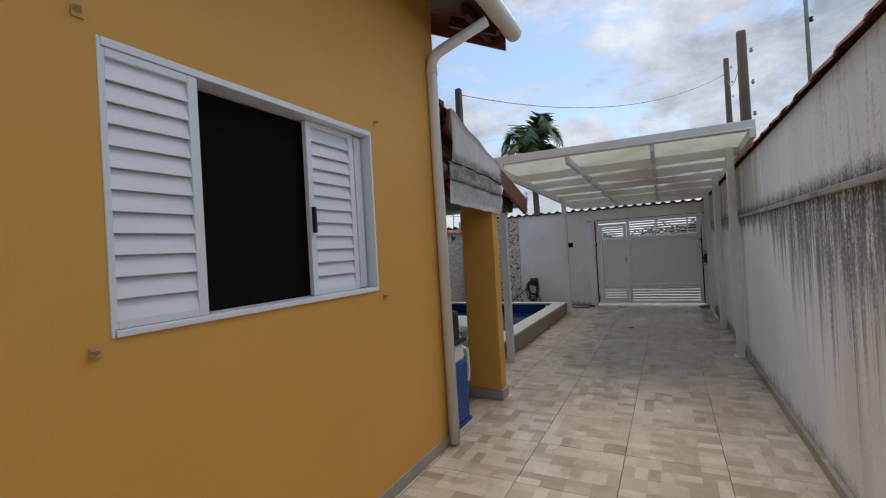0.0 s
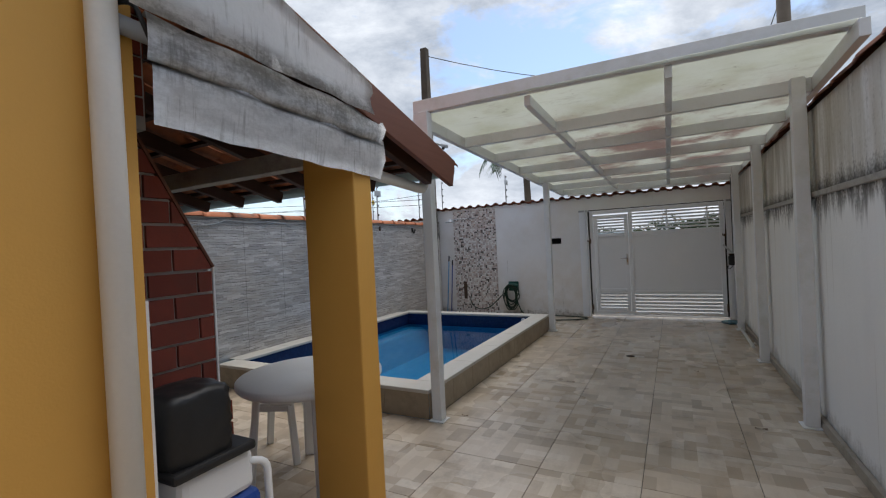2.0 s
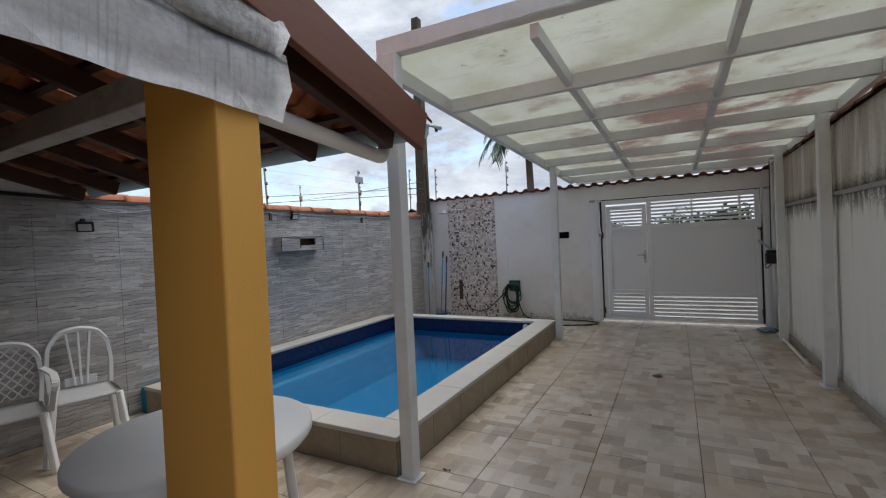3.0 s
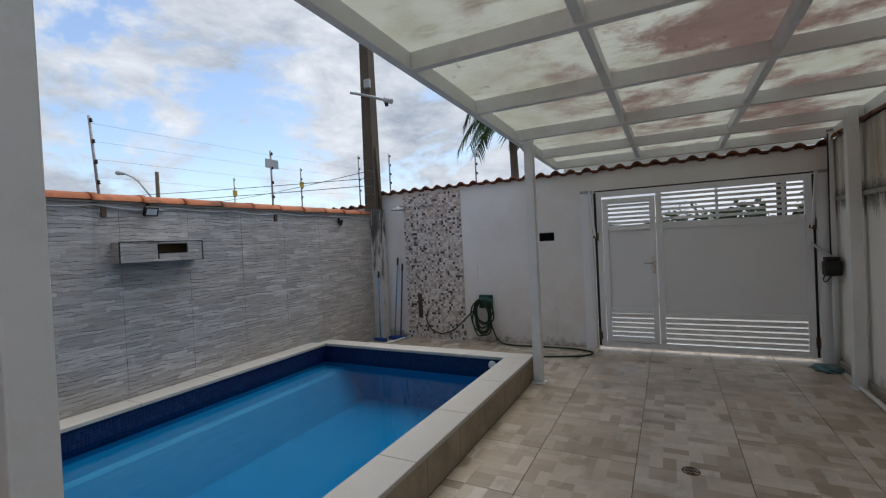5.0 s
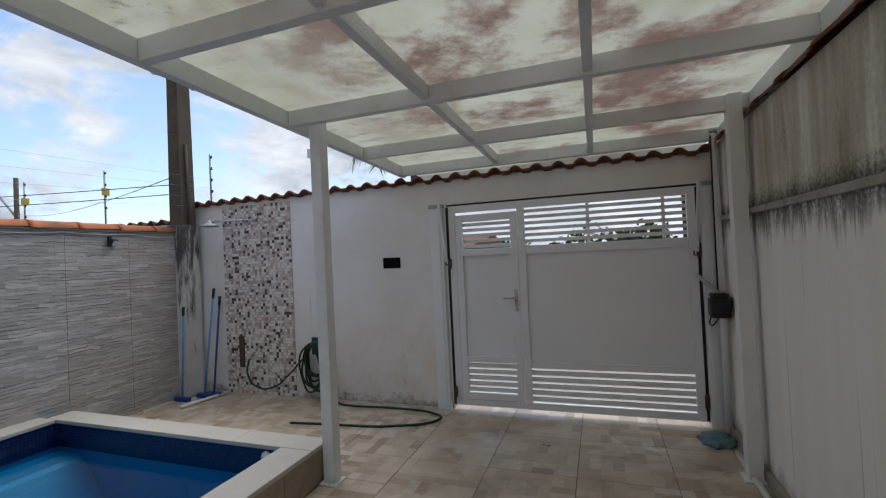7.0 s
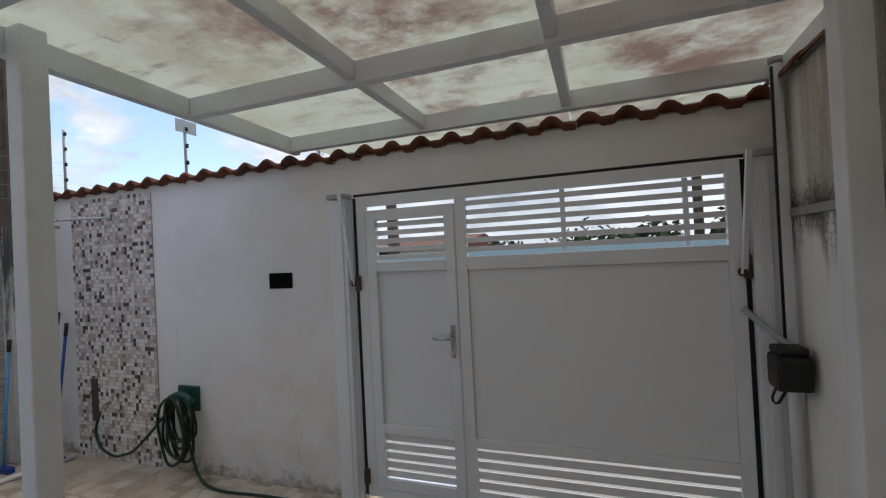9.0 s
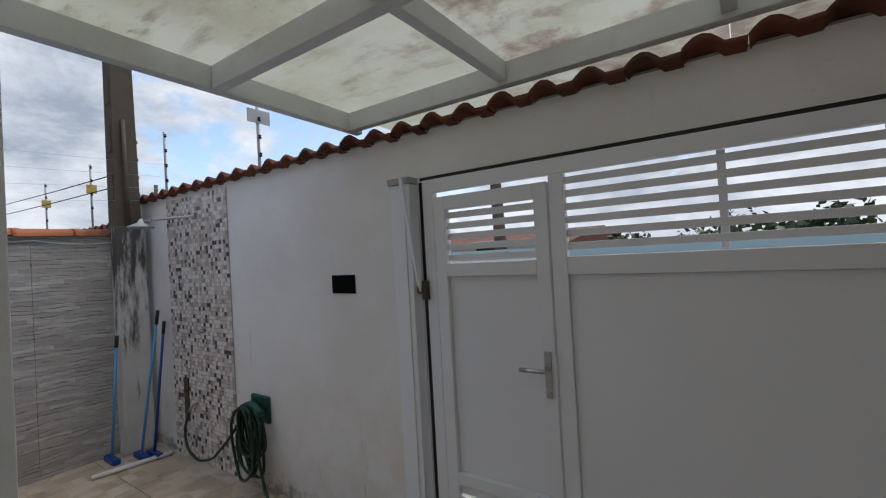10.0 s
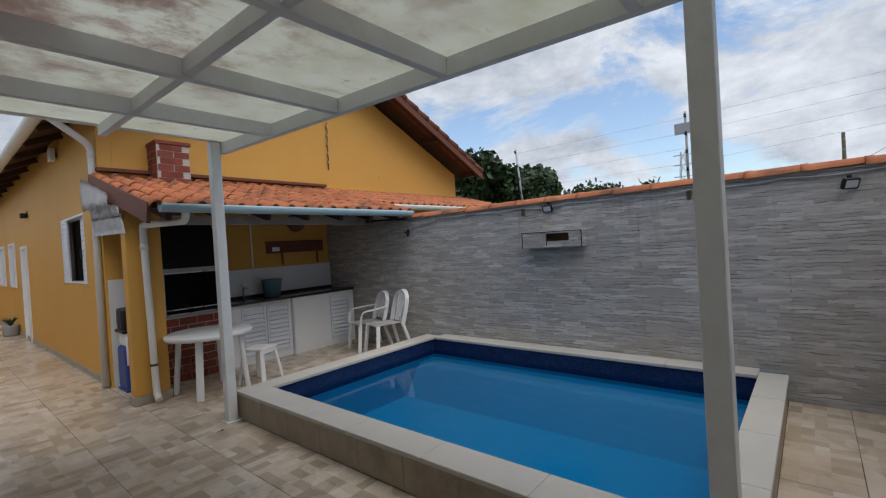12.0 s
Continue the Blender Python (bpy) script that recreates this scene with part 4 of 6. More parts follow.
gbox("frame_rail", (-1.45, 0.73, gy0, gy1, 1.985, 2.055))
gbox("frame_rail", (-1.45, 0.73, gy0, gy1, 0.035, 0.095))
gbox("frame_stile", (-1.52, -1.451, gy0, gy1, 0.035, 2.055))
gbox("frame_stile", (0.731, 0.80, gy0, gy1, 0.035, 2.055))
gbox("frame_stile", (-0.792, -0.722, gy0, gy1, 0.096, 1.984))
gbox("mid_rail", (-0.721, 0.73, gy0, gy1, 1.535, 1.615))
gbox("mid_rail", (-0.721, 0.73, gy0, gy1, 0.43, 0.49))
gbox("panel", (-0.721, 0.73, -0.012, 0.004, 0.491, 1.534), label="flat light grey sheet panel")
for i in range(6):
    z = 1.63 + i * 0.058
    gbox("slat", (-0.721, 0.73, -0.010, -0.002, z + 0.014, z + 0.046), bevel=0.002)
for i in range(5):
    z = 0.105 + i * 0.063
    gbox("slat", (-0.721, 0.73, -0.010, -0.002, z + 0.004, z + 0.050), bevel=0.002)
gbox("seal", (-1.555, -1.522, -0.012, 0.0, 0.03, 2.05), (0.802, 0.832, -0.012, 0.0, 0.03, 2.05), (-1.55, 0.83, -0.008, 0.004, 2.058, 2.076), mat="black", label="black rubber seal", bevel=0)
for x in (-0.13, 0.53):
    gbox("mullion", (x, x + 0.03, 0.006, 0.02, 1.62, 1.984))
wicket = gbox("wicket_frame", (-1.442, -1.375, gy0 - 0.01, gy1, 0.10, 1.955), (-0.866, -0.799, gy0 - 0.01, gy1, 0.10, 1.955), (-1.374, -0.867, gy0 - 0.01, gy1, 1.885, 1.955), (-1.374, -0.867, gy0 - 0.01, gy1, 1.54, 1.605), (-1.374, -0.867, gy0 - 0.01, gy1, 0.47, 0.53), (-1.374, -0.867, gy0 - 0.01, gy1, 0.10, 0.165), label="wicket door in the gate")
gbox("panel", (-1.374, -0.867, -0.014, 0.002, 0.531, 1.539), parent=wicket)
for i in range(5):
    z = 1.609 + i * 0.055
    gbox("slat", (-1.374, -0.867, -0.012, -0.004, z + 0.009, z + 0.042), bevel=0.002, parent=wicket)
for i in range(5):
    z = 0.17 + i * 0.06
    gbox("slat", (-1.374, -0.867, -0.012, -0.004, z + 0.004, z + 0.048), bevel=0.002, parent=wicket)
gbox("handle_plate", (-0.851, -0.818, gy0 - 0.020, gy0 - 0.0105, 0.985, 1.195), mat="chrome", label="steel handle plate")
part("handle", gg(one(tube, rounded([(-0.834, gy0 - 0.02, 1.115), (-0.834, gy0 - 0.065, 1.115), (-0.956, gy0 - 0.065, 1.115)], 0.02), 0.010)), "chrome", gate, "steel lever handle")
for z in (1.42, 0.12):
    gbox("hinge", (-1.535, -1.50, gy0 - 0.03, gy0 - 0.001, z, z + 0.10), mat="rust", label="dark iron hinge bracket")
    gbox("hinge", (0.79, 0.825, gy0 - 0.03, gy0 - 0.001, z + 0.02, z + 0.14), mat="rust", label="dark iron hinge bracket")

# ---- house side: window, pipes, fittings ----
def louvre_panel(parent, y0, y1, z0, z1, x, n, w=0.04):
    """A louvred shutter leaf in the plane x: frame and tilted blades."""
    fr = boxes((x, x + 0.028, y0, y0 + w, z0, z1), (x, x + 0.028, y1 - 0.04, y1, z0, z1), (x, x + 0.028, y0 + w + 0.001, y1 - 0.041, z0, z0 + 0.03), (x, x + 0.028, y0 + w + 0.001, y1 - 0.041, z1 - 0.03, z1), bevel=0.002)
    leaf = part("shutter_leaf", fr, "louver", parent, "white louvred shutter leaf")
    zs = (z1 - z0 - 0.06) / n
    for i in range(n):
        z = z0 + 0.03 + i * zs
        part("blade", one(beam, (x + 0.014, y0 + w - 0.002, z + zs / 2), (x + 0.014, y1 - 0.038, z + zs / 2), 0.006, zs * 1.12, 0.0, (-0.26, 0, 1)), "louver", leaf)
    return leaf


y0, y1, z0, z1 = WIN
win = tagged(new("window_1"), "white aluminium window with louvred sliding shutters, half open", "window", kind="structure")
win.matrix_basis = Matrix.Translation((HX, (y0 + y1) / 2, z0))
part("window_frame", boxes((HX - 0.13, HX + 0.004, y0, y0 + 0.012, z0, z1), (HX - 0.13, HX + 0.004, y1 - 0.016, y1, z0, z1), (HX - 0.13, HX + 0.004, y0 + 0.013, y1 - 0.017, z1 - 0.03, z1), bevel=0.003), "louver", win)
part("window_sill", boxes((HX - 0.13, HX + 0.010, y0 + 0.013, y1 - 0.017, z0, z0 + 0.025), bevel=0.004), "louver", win)
louvre_panel(win, y0 + 0.013, 1.245, z0 + 0.027, z1 - 0.032, HX - 0.03, 12, 0.012)
louvre_panel(win, 1.893, 2.29, z0 + 0.027, z1 - 0.032, HX - 0.085, 12)
part("jamb_strip", boxes((HX - 0.125, HX - 0.06, 2.305, y1 - 0.032, z0 + 0.033, z1 - 0.038), bevel=0.003), "louver", win)
part("screen", boxes((HX - 0.115, HX - 0.110, 1.20, 1.93, z0 + 0.033, z1 - 0.038)), "screen", win, "black insect screen")
part("latch", boxes((HX - 0.05, HX - 0.03, 1.898, 1.918, 1.69, 1.83), bevel=0.004), "black", win, "black latch")
for i, (y, z) in enumerate(((0.845, 2.385), (0.845, 1.29), (2.455, 2.40), (2.465, 1.28))):
    h = thing("wall_hook", "small ochre-painted metal bracket on the wall beside the window", "hook", (HX, y, z), "window grille brackets")
    part("plate", boxes((HX + 0.0005, HX + 0.006, y - 0.018, y + 0.018, z - 0.018, z + 0.018), bevel=0.002), "hook", h)
    part("tongue", one(beam, (HX + 0.005, y, z), (HX + 0.03, y - 0.012, z + 0.012), 0.022, 0.006, 0.001), "hook", h)

pipe = thing("downpipe", "white plastic rainwater pipe at the house corner", "pipe", (-1.48, 3.23, 0))
part("pipe", one(tube, rounded([(-1.485, 3.245, 0.02), (-1.50, 3.235, 3.11), (-1.08, 3.42, 3.36)], 0.10, 5), 0.042, 16), "pvc", pipe)
for z in (2.96,):
    part("collar", one(tube, [(-1.499, 3.236, z), (-1.499, 3.236, z + 0.06)], 0.047, 16), "pvc", pipe)

DOOR_Y = (-3.55, -2.75)
d1 = tagged(new("door_1"), "white door in the ochre side wall", "door", kind="structure")
d1.matrix_basis = Matrix.Translation((HX, -3.15, 0))
part("door_frame", boxes((HX - 0.12, HX + 0.03, -3.55, -3.48, 0, 2.1), (HX - 0.12, HX + 0.03, -2.82, -2.75, 0, 2.1), (HX - 0.12, HX + 0.03, -3.479, -2.821, 2.03, 2.1), bevel=0.003), "white", d1)
part("door_leaf", boxes((HX - 0.08, HX - 0.04, -3.478, -2.822, 0.01, 2.029), bevel=0.003), "white", d1)
for i, (a, b) in enumerate(((-5.6, -4.6), (-7.8, -6.6))):
    w2 = tagged(new("window_%d" % (i + 2)), "white louvred window in the side passage", "window", kind="structure")
    w2.matrix_basis = Matrix.Translation((HX, (a + b) / 2, 1.15))
    part("window_frame", boxes((HX - 0.10, HX + 0.03, a, a + 0.06, 1.15, 2.25), (HX - 0.10, HX + 0.03, b - 0.06, b, 1.15, 2.25), (HX - 0.10, HX + 0.03, a + 0.061, b - 0.061, 2.19, 2.25), (HX - 0.10, HX + 0.03, a + 0.061, b - 0.061, 1.15, 1.21), bevel=0.003), "white", w2)
    louvre_panel(w2, a + 0.062, (a + b) / 2, 1.212, 2.188, HX - 0.05, 9)
    part("screen", boxes((HX - 0.09, HX - 0.085, (a + b) / 2, b - 0.062, 1.212, 2.188)), "screen", w2)

fl = thing("eave_floodlight", "white square floodlight under the eave", "light", (HX, 0.9, 3.4))
part("housing", boxes((HX + 0.03, HX + 0.10, 0.80, 1.02, 3.30, 3.50), bevel=0.01), "plastic", fl)
part("bracket", boxes((HX + 0.0005, HX + 0.0295, 0.88, 0.94, 3.36, 3.44), bevel=0.003), "black", fl)
bl = thing("wall_lamp", "small dark wall lamp on the ochre wall", "light", (HX, -2.4, 2.75))
part("backplate", boxes((HX + 0.0005, HX + 0.02, -2.46, -2.36, 2.68, 2.80), bevel=0.004), "black", bl)
part("shade", boxes((HX + 0.021, HX + 0.12, -2.48, -2.34, 2.66, 2.76), bevel=0.012), "black", bl)
pot = thing("plant_pot", "grey pot with a small plant beside the passage wall", "plant", (-1.38, -4.7, 0))
part("pot", one(lathe, -1.38, -4.7, [(0.11, 0), (0.15, 0.02), (0.17, 0.24), (0.18, 0.26), (0.15, 0.26), (0.14, 0.23)], 18), "grey", pot)
bm = bmesh.new()
for i in range(16):
    a, r = i * 2.4, 0.1 + 0.12 * random.random()
    tube(bm, [(-1.38, -4.7, 0.22), (-1.38 + r * 0.5 * math.cos(a), -4.7 + r * 0.5 * math.sin(a), 0.36), (-1.38 + r * math.cos(a), -4.7 + r * math.sin(a), 0.40 + 0.08 * random.random())], [0.004, 0.014, 0.002], 4)
part("leaves", bm, "leaf", pot)

# insulators on the gable
ins = thing("fence_insulators", "row of small insulators on the gable wall", "insulator", (-5.03, HY, 3.2))
part("rod", one(tube, [(-5.03, HY + 0.03, 3.10), (-5.05, HY + 0.03, 4.0)], 0.008, 6), "rust", ins)
for i in range(5):
    part("insulator", one(lathe, -5.035, HY + 0.03, [(0.012, 3.2 + i * 0.17), (0.025, 3.22 + i * 0.17), (0.012, 3.24 + i * 0.17), (0.022, 3.26 + i * 0.17)], 8), "skirting", ins)
# verge tiles along the gable's edge
bm = bmesh.new()
for x0, z0 in ((ex0, ez0), (ex1, ez1)):
    n = 13
    for i in range(n):
        f0 = i / n
        xa, za = x0 + (ridge_x - x0) * f0, z0 + (top - z0) * f0
        xb, zb = x0 + (ridge_x - x0) * (f0 + 1.15 / n), z0 + (top - z0) * (f0 + 1.15 / n)
        for yy in (FRONT - 0.05, FRONT - 0.30):
            tube(bm, [(xa, yy, za + 0.085), (xb, yy, zb + 0.065)], [0.085, 0.07], 10)
tagged(part("verge_tiles", bm, "roof", house_roof), kind="stuff")

# ---- barbecue corner ----
blind = thing("tarpaulin_blind", "dirty white tarpaulin blind rolled up at the lean-to's side", "blind", (-1.56, 4.0, 2.3))
def vinyl(ya, yb, prof, zline, seed):
    """A hanging sheet along y: prof gives x and height over zline(y), with soft waves and a ragged end."""
    bm, n, rows = bmesh.new(), 18, []
    for k, (xx, dz) in enumerate(prof):
        row = []
        for i in range(n + 1):
            y = ya + (yb - ya) * i / n
            if i == n:
                y += 0.015 * math.sin(k * 1.9 + seed)
            row.append(bm.verts.new((xx + 0.007 * math.sin(i * 0.9 + k * 0.8 + seed), y, zline(y) + dz(y) + 0.003 * math.sin(i * 1.7 + k))))
        rows.append(row)
    for a, b in zip(rows, rows[1:]):
        for i in range(n):
            bm.faces.new((a[i], a[i + 1], b[i + 1], b[i])).smooth = True
    bmesh.ops.solidify(bm, geom=bm.faces[:], thickness=0.004)
    return bm


low_z = lambda y: 1.990 - 0.029 * (y - 3.38)
fold_z = lambda y: 2.185 - 0.030 * (y - 3.38)
roll_z = lambda y: 2.335 - 0.038 * (y - 3.29)
up_to = lambda f: (lambda y: f * (LZ(y) + 0.01 - roll_z(y)) - 0.03 * (1 - f))
part("upper_sheet", vinyl(3.28, 4.43, [(-1.422, up_to(1.0)), (-1.423, up_to(0.75)), (-1.425, up_to(0.5)), (-1.426, up_to(0.25)), (-1.430, up_to(0.0))], roll_z, 0), "tarp", blind)
rise = lambda f: (lambda y: f * (roll_z(y) - fold_z(y)))
part("folded_roll", vinyl(3.36, 4.60, [(-1.530, rise(0.96)), (-1.500, rise(1.0)), (-1.487, rise(0.8)), (-1.482, rise(0.55)), (-1.484, rise(0.25)), (-1.497, rise(0.0)), (-1.530, rise(0.02))], fold_z, 2), "tarp", blind, "mould-stained fold of the sheet")
down = lambda f: (lambda y: f * (fold_z(y) + 0.02 - low_z(y)))
part("hanging_flap", vinyl(3.38, 4.625, [(-1.505, down(1.0)), (-1.500, down(0.75)), (-1.506, down(0.5)), (-1.512, down(0.25)), (-1.520, down(0.0))], low_z, 4), "tarp", blind, "mould-stained hanging flap")
part("roller", one(tube, [(-1.575, 3.30, 2.30), (-1.575, 4.60, 2.26)], 0.03, 12), "grey", blind)
part("bracket", one(tube, rounded([(-1.60, 3.30, 2.36), (-1.52, 3.34, 2.36), (-1.50, 3.36, 2.28), (-1.53, 3.40, 2.24)], 0.03), 0.008, 8), "black", blind, "black roller bracket")

shift(blind, 0.06, -0.03, -0.045)
cpipe = thing("gutter_downpipe", "cream plastic downpipe on the ochre column", "pipe", (-1.70, 4.78, 0))
part("pipe", one(tube, rounded([(-1.76, 5.60, 2.06), (-1.76, 5.58, 1.965), (-1.66, 4.63, 1.99), (-1.69, 4.63, 0.10), (-1.69, 4.70, 0.045)], 0.06, 5), 0.036, 14), "pvc", cpipe)
part("collar", one(tube, [(-1.662, 4.63, 1.72), (-1.663, 4.63, 1.78)], 0.041, 14), "pvc", cpipe)
part("strap", one(tube, [(-1.682, 4.63, 0.42), (-1.682, 4.63, 0.445)], 0.040, 14), "rust", cpipe)

shift(cpipe, 0.03, -0.06)
# barbecue: brick base, firebox, hood and chimney
BX0, BX1, BF = -2.80, -1.93, 3.85
bbq = thing("brick_barbecue", "dark red brick barbecue with sooty firebox and chimney", "barbecue", (-2.48, 3.55, 0))
core = bmesh.new()
box(core, BX0 + 0.012, BX1 - 0.012, HY + 0.002, BF - 0.012, 0, 0.86)
box(core, BX0 + 0.012, BX0 + 0.11, HY + 0.002, BF - 0.012, 0.86, 1.42)
box(core, BX1 - 0.11, BX1 - 0.012, HY + 0.002, BF - 0.012, 0.86, 1.42)
prism(core, [(HY + 0.002, 1.42), (BF - 0.012, 1.42), (BF - 0.012, 1.47), (BF - 0.012 - 0.63 * 0.55, 2.10), (HY + 0.002, 2.10)], "x", BX0 + 0.012, BX1 - 0.012)
part("body", core, "grout", bbq, "grey mortar body")
part("hood_front", one(prism, [(BF - 0.011, 1.475), (BF - 0.001, 1.475), (BF - 0.001 - 0.63 * 0.55, 2.10), (BF - 0.011 - 0.63 * 0.55, 2.10)], "x", BX0 + 0.012, BX1 - 0.016), "soot", bbq, "soot-blackened front of the hood")
part("firebox", boxes((BX0 + 0.111, BX1 - 0.111, HY + 0.002, HY + 0.03, 0.861, 1.419), (BX0 + 0.1101, BX0 + 0.12, HY + 0.031, BF - 0.02, 0.861, 1.419), (BX1 - 0.12, BX1 - 0.1101, HY + 0.031, BF - 0.02, 0.861, 1.419), (BX0 + 0.121, BX1 - 0.121, HY + 0.031, BF - 0.02, 0.861, 0.875)), "soot", bbq, "soot-black firebox")
for z in (1.405, 0.925, 0.862):
    part("metal_edge", boxes((BX0 + 0.02, BX1 - 0.002, BF - 0.001, BF + 0.012, z, z + 0.016), bevel=0.002), "chrome", bbq, "steel edging strip")
part("edge_trim", one(beam, (BX1 - 0.004, BF + 0.002, 1.47), (BX1 - 0.004, BF - 0.345, 2.10), 0.022, 0.012), "brown", bbq, "dark edge along the hood")
part("base_ledge", boxes((BX0, BX1 - 0.004, BF + 0.013, BF + 0.062, 0.0, 0.852), bevel=0.004), "grout", bbq, "mortar core of the brick ledge")
part("edge_trim", boxes((BX1 - 0.012, BX1 + 0.006, BF - 0.002, BF + 0.008, 0.0, 1.47), bevel=0.002), "white", bbq, "white corner trim")
sk = thing("barbecue_skewer", "steel skewer with a black handle in the barbecue", "skewer", (-2.2, 3.9, 1.0))
part("rod", one(tube, [(-2.24, 3.5, 0.99), (-2.24, 3.88, 0.99)], 0.004, 6), "chrome", sk)
part("grip", one(tube, [(-2.24, 3.88, 0.99), (-2.24, 3.90, 0.99), (-2.24, 4.04, 0.985), (-2.24, 4.05, 0.985)], [0.012, 0.018, 0.017, 0.01], 10), "black", sk)


def brick_piece(w, d, h):
    bm = bmesh.new()
    box(bm, -w / 2, w / 2, -d / 2, d / 2, -h / 2, h / 2)
    return make("brick", bm, "brick")


BRICKS = {}


def lay(parent, cx, cy, cz, w, d, h):
    key = (round(w, 3), round(d, 3), round(h, 3))
    if key not in BRICKS:
        BRICKS[key] = brick_piece(*key)
    piece("brick", BRICKS[key], parent, pose(cx, cy, cz, 0, 0, random.uniform(-0.3, 0.3)))


PR, PLN, TH = 0.104, 0.215, 0.016
for r in range(20):
    z = r * PR + PR / 2
    yf = BF if z < 1.46 else BF - (z - 1.46) * 0.55
    if z > 2.08:
        break
    a = HY + 0.005
    off = 0 if r % 2 else PLN / 2
    edges = [a] + [y for y in (a + off + PLN * i for i in range(6)) if a + 0.03 < y < yf - 0.03] + [yf]
    for p0, p1 in zip(edges, edges[1:]):
        if z > 1.46 and p1 == yf:
            bm = bmesh.new()
            hh = (PR - 0.013) / 2
            prism(bm, [(p0 + 0.006, z - hh), (p1 + hh * 0.55 - 0.004, z - hh), (p1 - hh * 0.55 - 0.004, z + hh), (p0 + 0.006, z + hh)], "x", BX1 - TH + 0.003, BX1 + 0.003)
            part("brick", bm, "brick", bbq)
        else:
            lay(bbq, BX1 - TH / 2 + 0.003, (p0 + p1) / 2, z, TH, p1 - p0 - 0.012, PR - 0.013)
    if z < 0.85 or 1.42 < z < 1.47:
        xs = [BX0] + [x for x in (BX0 + off + PLN * i for i in range(7)) if BX0 + 0.03 < x < BX1 - 0.03] + [BX1 - 0.018]
        for p0, p1 in zip(xs, xs[1:]):
            lay(bbq, (p0 + p1) / 2, BF - TH / 2 + 0.002 + (0.070 if z < 0.85 else 0.0), z, p1 - p0 - 0.012, TH, PR - 0.013)
        if z < 0.80:
            lay(bbq, BX1 + 0.001, BF + 0.040, z, TH, 0.044, PR - 0.013)
chim = boxes((-2.50, -2.10, 3.33, 3.68, 2.10, 3.14))
part("chimney_core", chim, "grout", bbq)
part("chimney_cap", boxes((-2.52, -2.08, 3.31, 3.70, 3.14, 3.19), bevel=0.008), "brick", bbq)
for r in range(11):
    z = 2.15 + 0.05 + r * 0.09
    if z > 3.11:
        break
    for i in range(2):
        o = 0.0 if r % 2 else 0.07
        lay(bbq, -2.40 + i * 0.2 + (o if i == 0 else -o * 0.2), 3.682, z, 0.185 - o * 0.5, 0.014, 0.078)
        lay(bbq, -2.098, 3.42 + i * 0.17, z, 0.014, 0.158, 0.078)

# counter and cabinets
ctop = thing("counter_top", "black granite worktop along the lean-to's back wall", "worktop", (-3.8, 3.6, 0.89))
part("slab", boxes((LX + 0.002, BX0 - 0.002, HY + 0.002, 4.03, 0.885, 0.92), bevel=0.004), "granite", ctop)
part("upstand", boxes((LX + 0.002, BX0 - 0.002, HY + 0.0315, HY + 0.045, 0.921, 0.96), bevel=0.002), "granite", ctop)


def louvre_door(parent, x0, x1, z0, z1, y):
    fr = part("door", boxes((x0, x0 + 0.03, y, y + 0.02, z0, z1), (x1 - 0.03, x1, y, y + 0.02, z0, z1), (x0 + 0.031, x1 - 0.031, y, y + 0.02, z0, z0 + 0.035), (x0 + 0.031, x1 - 0.031, y, y + 0.02, z1 - 0.035, z1), bevel=0.002), "louver", parent, "white louvred cabinet door")
    n = 10
    h = (z1 - z0 - 0.07) / n
    for i in range(n):
        z = z0 + 0.035 + (i + 0.5) * h
        part("blade", one(beam, (x0 + 0.028, y + 0.012, z), (x1 - 0.028, y + 0.012, z), 0.008, h * 1.05, 0, (0, -0.75, 1)), "louver", fr)


c1 = thing("sink_cabinet", "white sink cabinet with a pair of louvred doors", "cabinet", (-3.35, 3.7, 0))
part("body", boxes((-3.74, BX0 - 0.003, HY + 0.05, 3.94, 0, 0.884), bevel=0.003), "white", c1)
louvre_door(c1, -3.31, -2.95, 0.10, 0.82, 3.941)
louvre_door(c1, -3.70, -3.33, 0.10, 0.82, 3.941)
c2 = thing("corner_cabinet", "white counter base with a plain panel and louvred door", "cabinet", (-4.3, 3.7, 0))
part("body", boxes((LX + 0.003, -3.745, HY + 0.05, 4.0, 0, 0.884), bevel=0.003), "white", c2)
louvre_door(c2, -4.80, -4.42, 0.10, 0.82, 4.001)
part("panel", boxes((-4.40, -3.76, 4.001, 4.008, 0.03, 0.87), bevel=0.002), "white", c2)
setting("trim", boxes((LX + 0.001, BX0 - 0.001, HY + 0.0005, HY + 0.03, 0.921, 1.37)), "tilewhite", "white tile splashback above the counter", "tiling")
setting("trim", boxes((BX1 + 0.007, HX - 0.02, HY + 0.0005, HY + 0.02, 0, 1.38)), "tilewhite", "white tiled dado beside the barbecue", "tiling")
fct = thing("tap", "dark tap over the sink", "tap", (-3.25, 3.45, 0.92))
part("spout", one(tube, rounded([(-3.25, 3.42, 0.92), (-3.25, 3.42, 1.10), (-3.25, 3.56, 1.08)], 0.04), 0.012, 10), "chrome", fct)
part("lever", one(tube, [(-3.25, 3.42, 1.10), (-3.21, 3.43, 1.14)], 0.008, 8), "chrome", fct)
bk = thing("bucket", "blue-grey plastic bucket on the counter", "bucket", (-3.62, 3.62, 0.92))
part("tub", one(lathe, -3.62, 3.62, [(0.11, 0.92), (0.118, 0.93), (0.155, 1.17), (0.165, 1.19), (0.15, 1.19), (0.112, 0.94)], 24), "bluegrey", bk)
part("handle", one(tube, [(-3.62 + 0.16 * math.cos(t), 3.62, 1.17 - 0.10 * math.sin(t)) for t in (math.pi * i / 10 for i in range(11))], 0.004, 6), "grey", bk)
